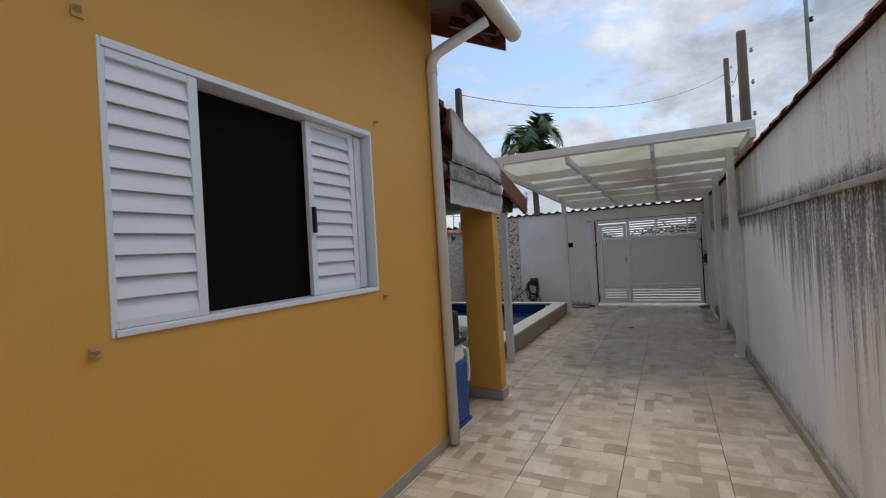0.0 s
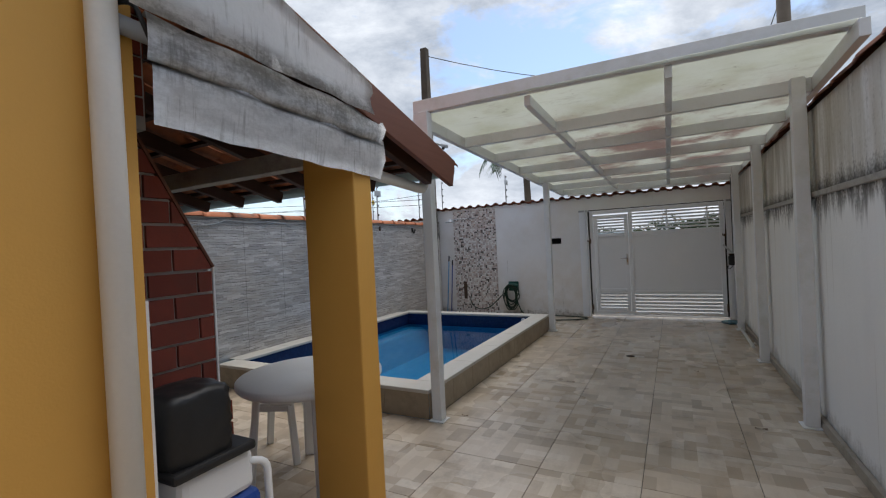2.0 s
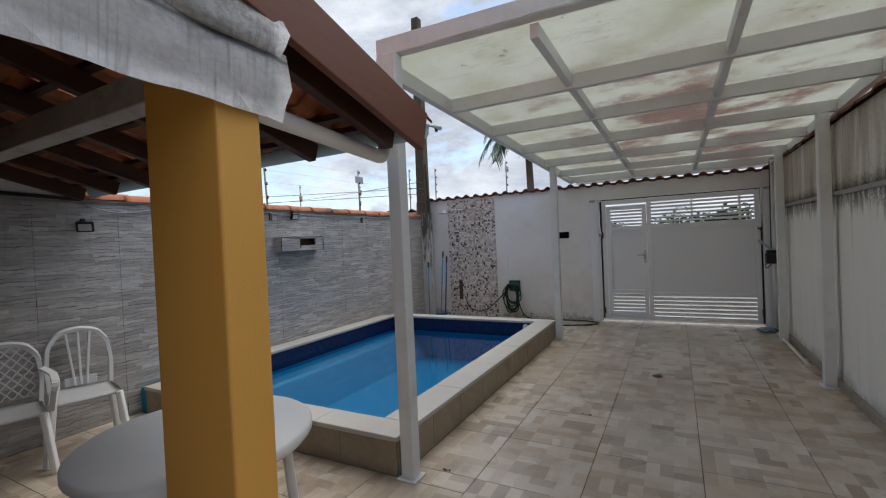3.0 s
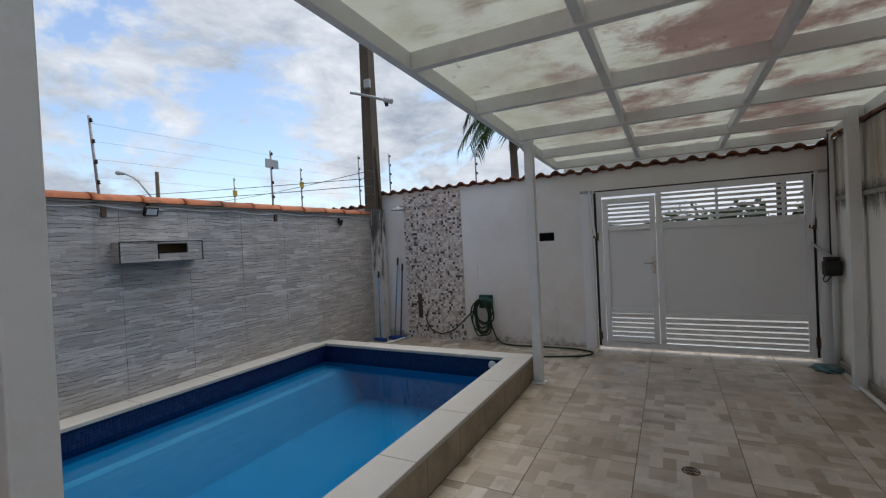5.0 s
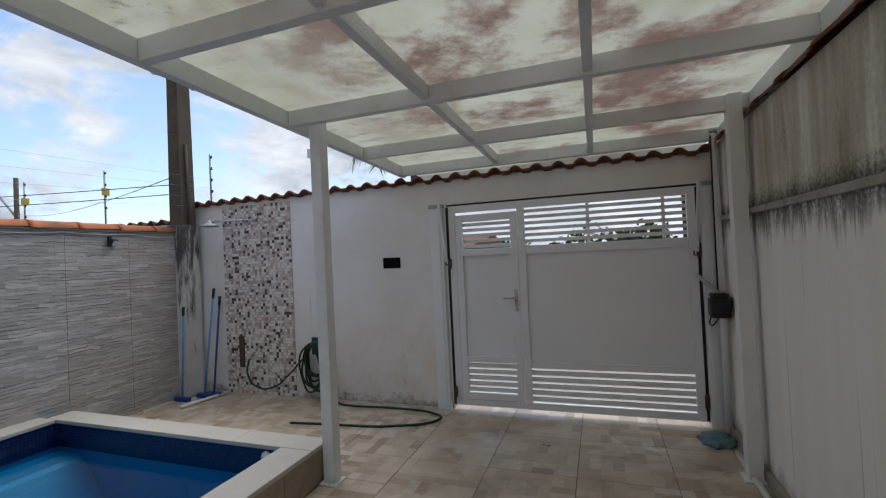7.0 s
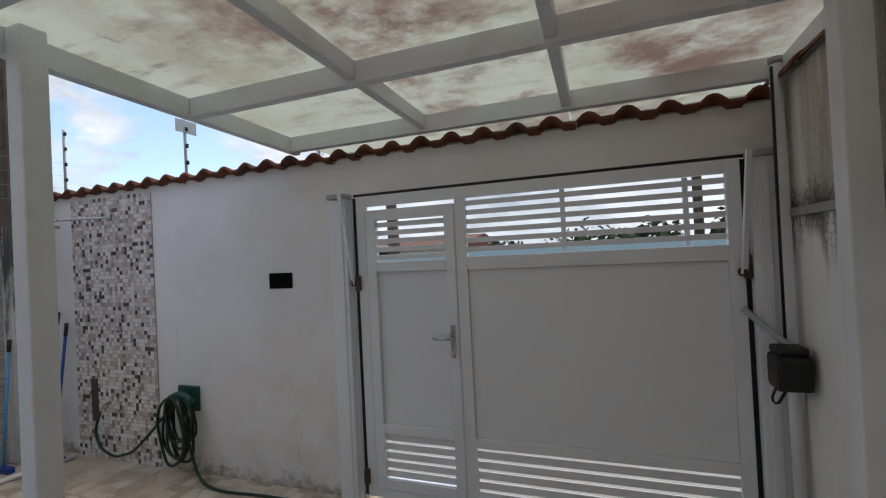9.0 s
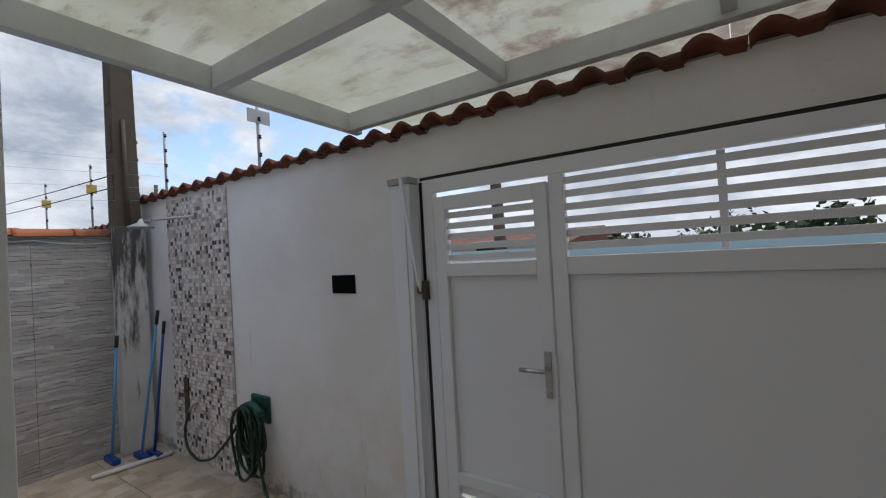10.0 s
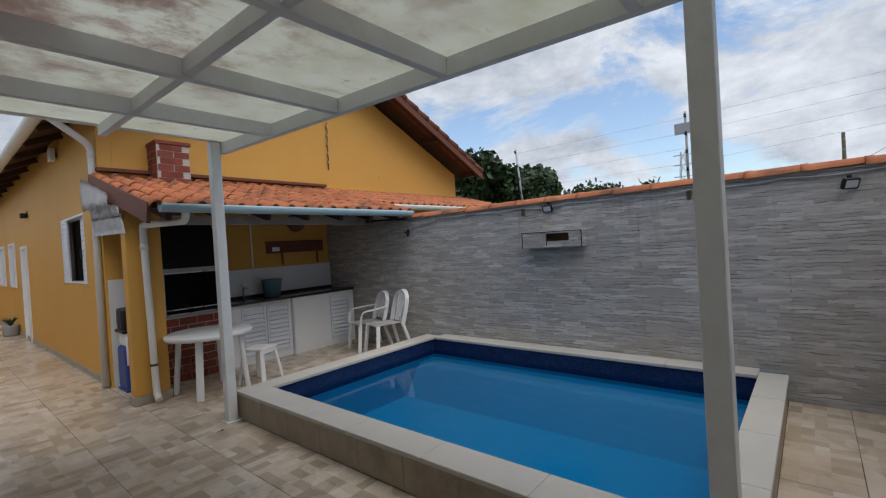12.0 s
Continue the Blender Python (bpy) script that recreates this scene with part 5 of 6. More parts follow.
rk = thing("wall_rack", "dark wooden rack with pegs on the back wall", "rack", (-4.25, HY, 1.7))
part("board", boxes((-4.86 + 0.06, -3.70, HY + 0.001, HY + 0.025, 1.60, 1.80), bevel=0.004), "brown", rk)
for x in (-3.98, -4.66):
    part("peg", one(beam, (x, HY + 0.03, 1.62), (x, HY + 0.03, 1.40), 0.035, 0.02, 0.003, (0, 1, 0)), "straw", rk)
sp = thing("socket_box", "white power socket on the wooden rack", "socket", (-3.85, HY, 1.66))
part("plate", boxes((-3.93, -3.80, HY + 0.0255, HY + 0.045, 1.63, 1.70), bevel=0.004), "plastic", sp)
hat = thing("wall_basket", "dark wicker half-bowl hung on the wall", "basket", (-4.28, HY, 2.12))
bm = bmesh.new()
lathe(bm, 0, 0, [(0.17, 0.0), (0.16, 0.05), (0.11, 0.09), (0.03, 0.11)], 16)
bm.transform(pose(-4.28, HY + 0.001, 2.12, -90, 0, 0))
part("bowl", bm, "straw", hat)
cd = thing("wall_conduit", "white cable conduit on the ochre wall", "conduit", (-3.46, HY, 1.4))
part("tube", boxes((-3.475, -3.455, HY + 0.001, HY + 0.018, 1.372, 2.5), bevel=0.004), "white", cd)

# water container with a bag on top
drum = thing("blue_bin", "blue plastic bin beside the column", "bin", (-1.83, 3.62, 0))
bm = bmesh.new()
box(bm, -1.98, -1.69, 3.44, 3.79, 0.02, 0.55, bevel=0.035)
part("body", bm, "blue", drum)
part("base_rim", boxes((-1.99, -1.68, 3.43, 3.80, 0, 0.03), bevel=0.01), "blue", drum)
jug = thing("white_canister", "white plastic canister with a side handle on the bin", "canister", (-1.83, 3.62, 0.55))
part("body", boxes((-1.96, -1.71, 3.46, 3.77, 0.551, 0.72), bevel=0.03), "plastic", jug)
part("handle", one(tube, rounded([(-1.73, 3.75, 0.66), (-1.71, 3.83, 0.64), (-1.71, 3.835, 0.40), (-1.715, 3.81, 0.34)], 0.05), 0.016, 10), "plastic", jug)
bag = thing("black_bag", "black plastic bag folded on the canister", "bag", (-1.83, 3.58, 0.72))
bm = bmesh.new()
bmesh.ops.create_icosphere(bm, subdivisions=4, radius=1.0)
for v in bm.verts:
    q = v.co.normalized()
    s = 1.0 / max(abs(q.x), abs(q.y), abs(q.z)) ** 0.75
    w = 1 + 0.05 * noise.noise(q * 2.6) + 0.02 * noise.noise(q * 8)
    v.co = Vector((-1.82 + q.x * s * 0.125 * w, 3.55 + q.y * s * 0.135 * w, 0.88 + q.z * s * 0.152 * w))
for f in bm.faces:
    f.smooth = True
part("body", bm, "black", bag)
part("fold", boxes((-1.96, -1.68, 3.42, 3.76, 0.721, 0.76), bevel=0.012), "black", bag)

for ob in (drum, jug, bag):
    shift(ob, 0.11, 0.0)

# plastic table, stool and chairs
tb = thing("plastic_table", "round white moulded plastic garden table", "table", (-2.30, 4.87, 0))
part("tabletop", one(lathe, -2.30, 4.87, [(0.40, 0.665), (0.455, 0.668), (0.468, 0.685), (0.468, 0.712), (0.458, 0.722), (0.05, 0.722)], 48), "plastic", tb)
for a in (50, 140, 230, 320):
    c, s = math.cos(radians(a)), math.sin(radians(a))
    bm = bmesh.new()
    beam(bm, (-2.30 + c * 0.40, 4.87 + s * 0.40, 0.0), (-2.30 + c * 0.34, 4.87 + s * 0.34, 0.666), 0.075, 0.045, 0.012, (c, s, 0.1))
    part("leg", bm, "plastic", tb)


shift(tb, 0.10, -0.16)


def stool(at):
    st = thing("plastic_stool", "square white moulded plastic stool", "stool", (0, 0, 0))
    part("seat", boxes((-0.15, 0.15, -0.15, 0.15, 0.41, 0.44), bevel=0.012), "plastic", st)
    for i in (-1, 1):
        for j in (-1, 1):
            part("leg", one(beam, (i * 0.18, j * 0.18, 0), (i * 0.125, j * 0.125, 0.415), 0.05, 0.035, 0.008, (i, j, 0.1)), "plastic", st)
        part("apron", boxes((-0.12, 0.12, i * 0.135 - 0.008, i * 0.135 + 0.008, 0.37, 0.411), bevel=0.003), "plastic", st)
    st.matrix_basis = at
    return st


stool(pose(-2.71, 4.89, 0, 0, 0, 25))


def garden_chair(at, arms, label):
    """A moulded garden chair facing -y: seat, back frame with splats, four legs, arms."""
    ch = thing("garden_chair", label, "chair", (0, 0, 0), "white plastic garden chairs")
    bm = bmesh.new()
    n = 8
    g = []
    for i in range(n + 1):
        u = i / n
        y = -0.22 + 0.42 * u
        g.append([bm.verts.new(((-0.21 + 0.42 * k / n) * (1 - 0.10 * u), y, 0.43 - 0.025 * math.sin(math.pi * u) * math.sin(math.pi * k / n) - 0.02 * max(0, 0.15 - u) / 0.15)) for k in range(n + 1)])
    for a, b in zip(g, g[1:]):
        for k in range(n):
            bm.faces.new((a[k], a[k + 1], b[k + 1], b[k])).smooth = True
    bmesh.ops.solidify(bm, geom=bm.faces[:], thickness=0.02)
    part("seat", bm, "plastic", ch)
    lean_y = lambda z: 0.19 + (z - 0.43) * 0.26
    hoop = [(-0.185, lean_y(0.40), 0.40), (-0.20, lean_y(0.60), 0.60), (-0.185, lean_y(0.76), 0.76), (-0.12, lean_y(0.85), 0.85), (0, lean_y(0.875), 0.875), (0.12, lean_y(0.85), 0.85), (0.185, lean_y(0.76), 0.76), (0.20, lean_y(0.60), 0.60), (0.185, lean_y(0.40), 0.40)]
    bm = bmesh.new()
    pts = rounded(hoop, 0.04, 3)
    for p0, p1 in zip(pts, pts[1:]):
        if (Vector(p1) - Vector(p0)).length > 1e-4:
            beam(bm, p0, Vector(p1) + (Vector(p1) - Vector(p0)).normalized() * 0.004, 0.026, 0.06, 0, (0, 1, 0.2))
    part("back_frame", bm, "plastic", ch)
    if arms:
        for i in range(5):
            x = -0.13 + i * 0.065
            for k in range(5):
                z = 0.47 + k * 0.075
                part("back_lattice", one(beam, (x - 0.03, lean_y(z), z), (x + 0.03, lean_y(z + 0.07), z + 0.07), 0.008, 0.014, 0, (0, 1, 0)), "plastic", ch)
                part("back_lattice", one(beam, (x + 0.03, lean_y(z), z), (x - 0.03, lean_y(z + 0.07), z + 0.07), 0.008, 0.014, 0, (0, 1, 0)), "plastic", ch)
    else:
        for x, xt in ((-0.035, -0.075), (0.0, 0.0), (0.035, 0.075)):
            part("back_splat", one(beam, (x, lean_y(0.44), 0.44), (xt, lean_y(0.84), 0.84), 0.016, 0.052, 0.003, (0, 1, 0)), "plastic", ch)
        part("back_panel", one(beam, (-0.10, lean_y(0.47), 0.47), (0.10, lean_y(0.47), 0.47), 0.014, 0.07, 0.004), "plastic", ch)
    for i in (-1, 1):
        part("front_leg", one(beam, (i * 0.235, -0.25, 0), (i * 0.19, -0.20, 0.425), 0.055, 0.04, 0.01, (i, -0.5, 0.1)), "plastic", ch)
        part("back_leg", one(beam, (i * 0.225, 0.31, 0), (i * 0.18, 0.18, 0.425), 0.05, 0.035, 0.01, (i, 0.5, 0.1)), "plastic", ch)
        if arms:
            bm = bmesh.new()
            path = rounded([(i * 0.20, lean_y(0.66), 0.66), (i * 0.26, 0.05, 0.64), (i * 0.265, -0.19, 0.62), (i * 0.235, -0.22, 0.43)], 0.06, 4)
            for p0, p1 in zip(path, path[1:]):
                if (Vector(p1) - Vector(p0)).length > 1e-4:
                    beam(bm, p0, p1, 0.045, 0.018)
            part("arm", bm, "plastic", ch)
    ch.matrix_basis = at
    return ch


garden_chair(pose(-4.52, 5.25, 0, 0, 0, 72) @ Matrix.Scale(1.04, 4), False, "armless white plastic chair with a slotted back, by the pool")
garden_chair(pose(-4.55, 4.80, 0, 0, 0, 72), True, "white plastic armchair with a lattice back by the counter")

# ---- tiled wall: coping tiles, lamps, niche shelf, fence masts ----
def half_round(name, material, ln, r0, r1, t=0.012, seg=8):
    """A half-round ridge tile lying along +y from 0 to ln, wider at its start."""
    bm = bmesh.new()
    rings = []
    for y, r in ((0.0, r0), (0.05, r0), (0.055, r0 - 0.012), (ln, r1)):
        rings.append(([bm.verts.new((-r * math.cos(math.pi * i / seg), y, r * 0.62 * math.sin(math.pi * i / seg))) for i in range(seg + 1)]))
    inner = [[bm.verts.new((-(r - t) * math.cos(math.pi * i / seg), y, (r - t) * 0.62 * math.sin(math.pi * i / seg))) for i in range(seg + 1)] for y, r in ((0.0, r0), (ln, r1))]
    for a, b in zip(rings, rings[1:]):
        for i in range(seg):
            bm.faces.new((a[i], a[i + 1], b[i + 1], b[i])).smooth = True
    for i in range(seg):
        bm.faces.new((inner[0][i + 1], inner[0][i], inner[1][i], inner[1][i + 1])).smooth = True
        bm.faces.new((rings[0][i + 1], rings[0][i], inner[0][i], inner[0][i + 1]))
        bm.faces.new((rings[-1][i], rings[-1][i + 1], inner[1][i + 1], inner[1][i]))
    return make(name, bm, material)


RIDGE = half_round("ridge_tile", "roofnew", 0.46, 0.125, 0.105)
RIDGE_OLD = half_round("ridge_tile", "roof", 0.42, 0.115, 0.10)
coping_l = thing("wall_coping", "orange half-round clay tiles along the tiled wall", "coping", (LX - 0.075, 7.5, 2.0))
part("mortar_bed", boxes((LX - 0.15, LX + 0.012, 5.40, 11.35, 1.991, 2.012), bevel=0.004), "grout", coping_l, "grey mortar bed")
for i in range(15):
    y = 5.40 + i * 0.40
    piece("ridge_tile", RIDGE, coping_l, pose(LX - 0.07, y, 2.008, 1.2 + random.uniform(-0.4, 0.4), random.uniform(-2, 2), random.uniform(-1, 1)))
cable = thing("wall_cable", "grey cable sagging along the wall under the tiles", "cable", (LX, 7.5, 1.98))
pts = []
for k in range(9):
    ya, yb = 5.45 + k * 0.66, 5.45 + (k + 1) * 0.66
    sag = 0.012 + 0.03 * random.random() if k else 0.07
    for i in range(6):
        u = i / 6
        pts.append((LX + 0.018, ya + (yb - ya) * u, 1.972 - sag * 4 * u * (1 - u)))
part("cable", one(tube, pts, 0.007, 6), "grey", cable)


def floodlight(y, z, turn, label):
    f = thing("floodlight", label, "light", (LX, y, z), "wall floodlights")
    part("bracket", boxes((LX + 0.001, LX + 0.03, y - 0.015, y + 0.015, z - 0.01, z + 0.07), bevel=0.003), "black", f)
    b = boxes((-0.012, 0.022, -0.062, 0.062, -0.045, 0.045), bevel=0.008)
    b.transform(pose(LX + 0.055, y, z, 0, 22, turn))
    hs = part("housing", b, "black", f)
    g = boxes((0.0225, 0.025, -0.045, 0.045, -0.03, 0.03))
    g.transform(pose(LX + 0.055, y, z, 0, 22, turn))
    part("glass", g, "glasspane", hs, "pale lamp glass")


floodlight(7.85, 1.93, 0, "small black floodlight on the tiled wall above the shelf")
floodlight(10.50, 1.87, 35, "small black floodlight turned aside on the tiled wall")
floodlight(5.47, 1.77, -30, "small black floodlight at the lean-to's edge")

shelf = thing("niche_shelf", "small tiled box shelf with an open front on the wall", "shelf", (LX, 7.88, 1.46))
SX = LX + 0.14
part("bottom", boxes((LX + 0.001, SX, 7.51, 8.26, 1.465, 1.487), bevel=0.002), "strip", shelf)
part("top", boxes((LX + 0.001, SX, 7.51, 8.26, 1.628, 1.648), bevel=0.002), "strip", shelf)
part("front", boxes((SX - 0.018, SX, 7.512, 7.83, 1.488, 1.627), (SX - 0.018, SX, 7.831, 8.258, 1.488, 1.545), (SX - 0.018, SX, 8.11, 8.258, 1.546, 1.627)), "strip", shelf)
part("side", boxes((LX + 0.001, SX - 0.019, 7.512, 7.53, 1.488, 1.627)), "strip", shelf)
part("side", boxes((LX + 0.001, SX - 0.019, 8.24, 8.258, 1.488, 1.627)), "strip", shelf)
part("inside", boxes((LX + 0.001, LX + 0.006, 7.531, 8.239, 1.488, 1.627)), "straw", shelf, "dark brown niche back")

for ya, yb, za, zb in ((7.505, 7.515, 1.462, 1.650), (7.826, 7.836, 1.488, 1.627), (8.253, 8.263, 1.462, 1.650), (7.516, 8.252, 1.644, 1.652), (7.837, 8.105, 1.540, 1.546)):
    part("joint", boxes((SX + 0.0003, SX + 0.003, ya, yb, za, zb)), "soot", shelf, "mould-black joint")
shift(shelf, 0.0, 0.02)

# white board closing the gap under the lean-to roof at the tiled wall
gap_board = thing("eave_board", "white board over a dark rail under the lean-to roof", "board", (LX, 4.9, 2.1))
part("board", one(prism, [(4.46, 2.065), (5.42, 2.025), (5.42, 2.055), (4.46, 2.26)], "x", LX + 0.001, LX + 0.022), "white", gap_board)
part("rail", one(beam, (LX + 0.03, 4.44, 2.045), (LX + 0.03, 5.46, 2.005), 0.04, 0.028, 0.004), "black", gap_board, "dark metal rail")


def mast(x, y, z0, z1, plate="", n=4, lean=(0, 0), label="thin grey electric fence mast with insulators"):
    m = thing("fence_mast", label, "mast", (x, y, z0), "electric fence masts")
    tx, ty = x + lean[0], y + lean[1]
    part("rod", one(tube, [(x, y, z0), (tx, ty, z1)], 0.012, 8), "grey", m)
    for i in range(n):
        z = z1 - 0.04 - i * (z1 - z0) * 0.8 / max(n, 1)
        u = (z - z0) / (z1 - z0)
        cx, cy = x + lean[0] * u, y + lean[1] * u
        part("insulator", one(lathe, cx + 0.022, cy, [(0.006, z - 0.018), (0.016, z - 0.01), (0.008, z), (0.015, z + 0.01), (0.005, z + 0.018)], 8), "black", m)
    if plate:
        zz = z1 - 0.17 if plate == "grey" else z1 - 0.32
        w = 0.10 if plate == "grey" else 0.055
        part("plate", boxes((x + 0.014, x + 0.020, y - w, y + w, zz - 0.05, zz + 0.06), bevel=0.003), plate, m, "grey sign plate" if plate == "grey" else "yellow warning sign")
    return m


mast(LX - 0.02, 9.34, 1.86, 2.74, "grey")
mast(LX - 0.02, 7.49, 1.86, 2.72, lean=(0.02, -0.06))
for y in (9.34, 7.49):
    ft = thing("mast_bracket", "small dark iron bracket holding a fence mast", "bracket", (LX, y, 1.88))
    part("strap", boxes((LX + 0.001, LX + 0.022, y - 0.02, y + 0.02, 1.87, 1.965), bevel=0.003), "rust", ft)
mast(-6.79, 11.7, 2.2, 3.05, "tag")
mast(-8.67, 11.7, 2.2, 3.07, "tag")
mast(-4.79, 11.72, 2.3, 3.05)
mast(-5.42, 11.70, 2.15, 3.10)
mast(-3.23, 11.75, 2.3, 3.02, "grey")
mast(RX + 0.05, 3.80, 2.45, 3.75, label="thin grey electric fence mast on the white wall")
mast(RX + 0.05, 9.2, 2.33, 3.35, label="thin grey electric fence mast on the white wall")
for k in range(4):
    w = thing("fence_wire", "thin electric fence wire between masts", "wire", (LX, 8.4, 2.6), "fence wires")
    part("wire", one(tube, [(LX - 0.0, 7.45, 2.66 - k * 0.15), (LX - 0.01, 9.34, 2.68 - k * 0.15), (-4.80, 11.72, 2.72 - k * 0.12)], 0.0010, 4), "grey", w)

# white wall: coping tiles and floor pipe
coping_r = thing("wall_coping", "dark red clay tiles along the mouldy white wall", "coping", (RX + 0.07, 4.0, 2.5))
for i in range(33):
    y = -1.4 + i * 0.395
    z = 2.42 - 0.0025 * (y - 4.0)
    piece("ridge_tile", RIDGE_OLD, coping_r, pose(RX + 0.06, y, z - 0.006, 2.2, random.uniform(-3, 3), random.uniform(-2, 2)))
fp = thing("floor_pipe", "white plastic pipe lying along the wall's foot", "pipe", (0.86, 10.5, 0.02))
part("pipe", one(tube, [(0.86, 11.05, 0.021), (0.845, 9.4, 0.021)], 0.020, 10), "pvc", fp)
bm = bmesh.new()
bmesh.ops.create_icosphere(bm, subdivisions=4, radius=1.0)
for v in bm.verts:
    q = v.co.normalized()
    w = 1 + 0.35 * noise.noise(q * 2.1) + 0.18 * noise.noise(q * 5.3)
    v.co = Vector((0.78 + q.x * 0.12 * w, 11.28 + q.y * 0.15 * w, max(0.0, 0.012 + (q.z * 0.035 * w))))
    v.co.z = max(v.co.z, 0.001)
for f in bm.faces:
    f.smooth = True
solid("cleaning_rag", bm, "bluegrey", "crumpled blue-green rag on the floor by the gate", "rag")
dr = thing("floor_drain", "round metal floor drain grate", "drain", (-0.56, 8.58, 0))
bm = bmesh.new()
for r in (0.05, 0.03):
    tube(bm, [(-0.56 + r * math.cos(t), 8.58 + r * math.sin(t), 0.002) for t in (2 * math.pi * i / 20 for i in range(21))], 0.003, 6)
for i in range(3):
    a = math.pi * i / 3
    tube(bm, [(-0.56 - 0.05 * math.cos(a), 8.58 - 0.05 * math.sin(a), 0.002), (-0.56 + 0.05 * math.cos(a), 8.58 + 0.05 * math.sin(a), 0.002)], 0.003, 6)
part("grate", bm, "rust", dr)
for x, y, s in ((-1.72, 6.05, 0.014), (-1.05, 7.3, 0.02), (-1.62, 3.72, 0.014), (0.15, 8.1, 0.012), (-0.5, 10.9, 0.015), (0.52, 6.6, 0.02)):
    bm = bmesh.new()
    g = [[bm.verts.new((x + (i - 2) * s, y + (j - 1) * s * 0.8 * (1 - 0.2 * abs(i - 2)), 0.003 + 0.006 * math.sin(i * 1.5 + j))) for j in range(3)] for i in range(5)]
    for i in range(4):
        for j in range(2):
            bm.faces.new((g[i][j], g[i + 1][j], g[i + 1][j + 1], g[i][j + 1]))
    bmesh.ops.solidify(bm, geom=bm.faces[:], thickness=0.002)
    solid("dead_leaf", bm, "straw", "dry brown leaf on the paving", "leaf", group="fallen leaves")

# ---- street wall: tiles, mosaic, shower, hose, tools ----
coping_n = thing("wall_coping", "old red-brown clay tiles on the street wall", "coping", tuple(GATE @ Vector((-2, 0.07, 2.35))))
for i in range(30):
    piece("roof_tile", WALL_TILE, coping_n, GATE @ pose(-4.98 + i * 0.203, -0.07, 2.366 + random.uniform(-0.005, 0.005), 10, random.uniform(-3, 3), 180 + random.uniform(-3, 3)))
part("mortar_bed", gm(boxes((-5.1, 0.96, 0.0, 0.15, 2.346, 2.357), bevel=0.004)), "concrete", coping_n)

MX0, MX1, MZ = -4.46, -3.44, 2.30
mosaic = setting("wall_mosaic", gm(boxes((MX0, MX1, -0.006, -0.0005, 0, MZ))), "grout", "strip of small beige, white and black mosaic tiles", "mosaic")
sq = 0.034
bmp = bmesh.new()
box(bmp, -sq * 0.46, sq * 0.46, -0.003, 0.003, -sq * 0.46, sq * 0.46)
PIECE = make("mosaic_tile", bmp, "mosaic")
restm = bmesh.new()
nx, nz = int((MX1 - MX0) / sq), int(MZ / sq)
for i in range(nx):
    for j in range(nz):
        x, z = MX0 + (i + 0.5) * (MX1 - MX0) / nx, (j + 0.5) * MZ / nz
        if 18 <= j < 30:
            piece("mosaic_tile", PIECE, mosaic, GATE @ pose(x, -0.0085, z, random.uniform(-1, 1), 0, random.uniform(-1, 1)))
        else:
            box(restm, x - sq * 0.46, x + sq * 0.46, -0.0115, -0.0055, z - sq * 0.46, z + sq * 0.46)
restm.transform(GATE)
tagged(part("mosaic_tiles", restm, "mosaic", mosaic), kind="stuff")

pillar = setting("wall_pillar", boxes((-5.045, -4.795, 11.27, 11.52, 0, 2.10), bevel=0.01), "whitewash", "cracked mouldy whitewashed corner pillar", "pillar")
sh = thing("shower_head", "grey overhead shower on a steel arm", "shower", tuple(GATE @ Vector((-3.95, -0.02, 2.11))))
part("arm", gm(one(tube, [(-3.92, -0.012, 2.12), (-4.40, -0.22, 2.11)], 0.011, 10)), "chrome", sh)
part("flange", gm(one(tube, [(-3.915, -0.012, 2.12), (-3.935, -0.022, 2.12)], 0.028, 12)), "chrome", sh)
bm = bmesh.new()
lathe(bm, -4.43, -0.235, [(0.012, 2.13), (0.025, 2.10), (0.10, 2.065), (0.105, 2.05), (0.02, 2.048)], 20)
part("rose", gm(bm), "grey", sh)
tp = thing("wall_tap", "steel shower valve on the mosaic", "tap", tuple(GATE @ Vector((-3.85, 0, 1.2))))
part("body", gm(one(tube, [(-3.86, -0.012, 1.14), (-3.86, -0.06, 1.14)], 0.018, 10)), "chrome", tp)
part("lever", gm(one(tube, [(-3.86, -0.055, 1.14), (-3.80, -0.065, 1.15)], 0.008, 8)), "chrome", tp)
nc = thing("tap_niche", "dark slot with a brass tap in the mosaic", "niche", tuple(GATE @ Vector((-4.22, 0, 0.5))))
part("slot", gm(boxes((-4.26, -4.18, -0.022, -0.0118, 0.32, 0.70), bevel=0.003)), "rust", nc)
part("spout", gm(one(tube, rounded([(-4.03, -0.012, 0.50), (-4.03, -0.07, 0.50), (-4.05, -0.08, 0.44)], 0.02), 0.012, 8)), "chrome", nc)

hr = thing("hose_holder", "dark green hose holder with a coiled garden hose", "hose", tuple(GATE @ Vector((-3.12, 0, 0.3))))
part("back_plate", gm(boxes((-3.20, -2.98, -0.03, -0.001, 0.50, 0.70), bevel=0.012)), "teal", hr)
part("cradle", gm(one(tube, [(-3.20 + 0.24 * i / 8 - 0.01, -0.09, 0.60 + 0.045 * math.sin(math.pi * i / 8)) for i in range(9)], 0.03, 10)), "teal", hr)
for k in range(9):
    bm = bmesh.new()
    cx, rx, rz = -3.12 + 0.02 * math.sin(k * 2.1), 0.13 + 0.02 * math.sin(k * 1.7), 0.22 + 0.05 * math.cos(k * 2.3)
    pts = [(cx + rx * math.sin(t) + 0.015 * math.sin(3 * t + k), -0.055 - 0.012 * k - 0.012 * math.sin(t), 0.64 - rz + rz * math.cos(t)) for t in (2 * math.pi * i / 28 for i in range(29))]
    tube(bm, pts, 0.011, 8)
    part("hose_loop", gm(bm), "hose", hr)
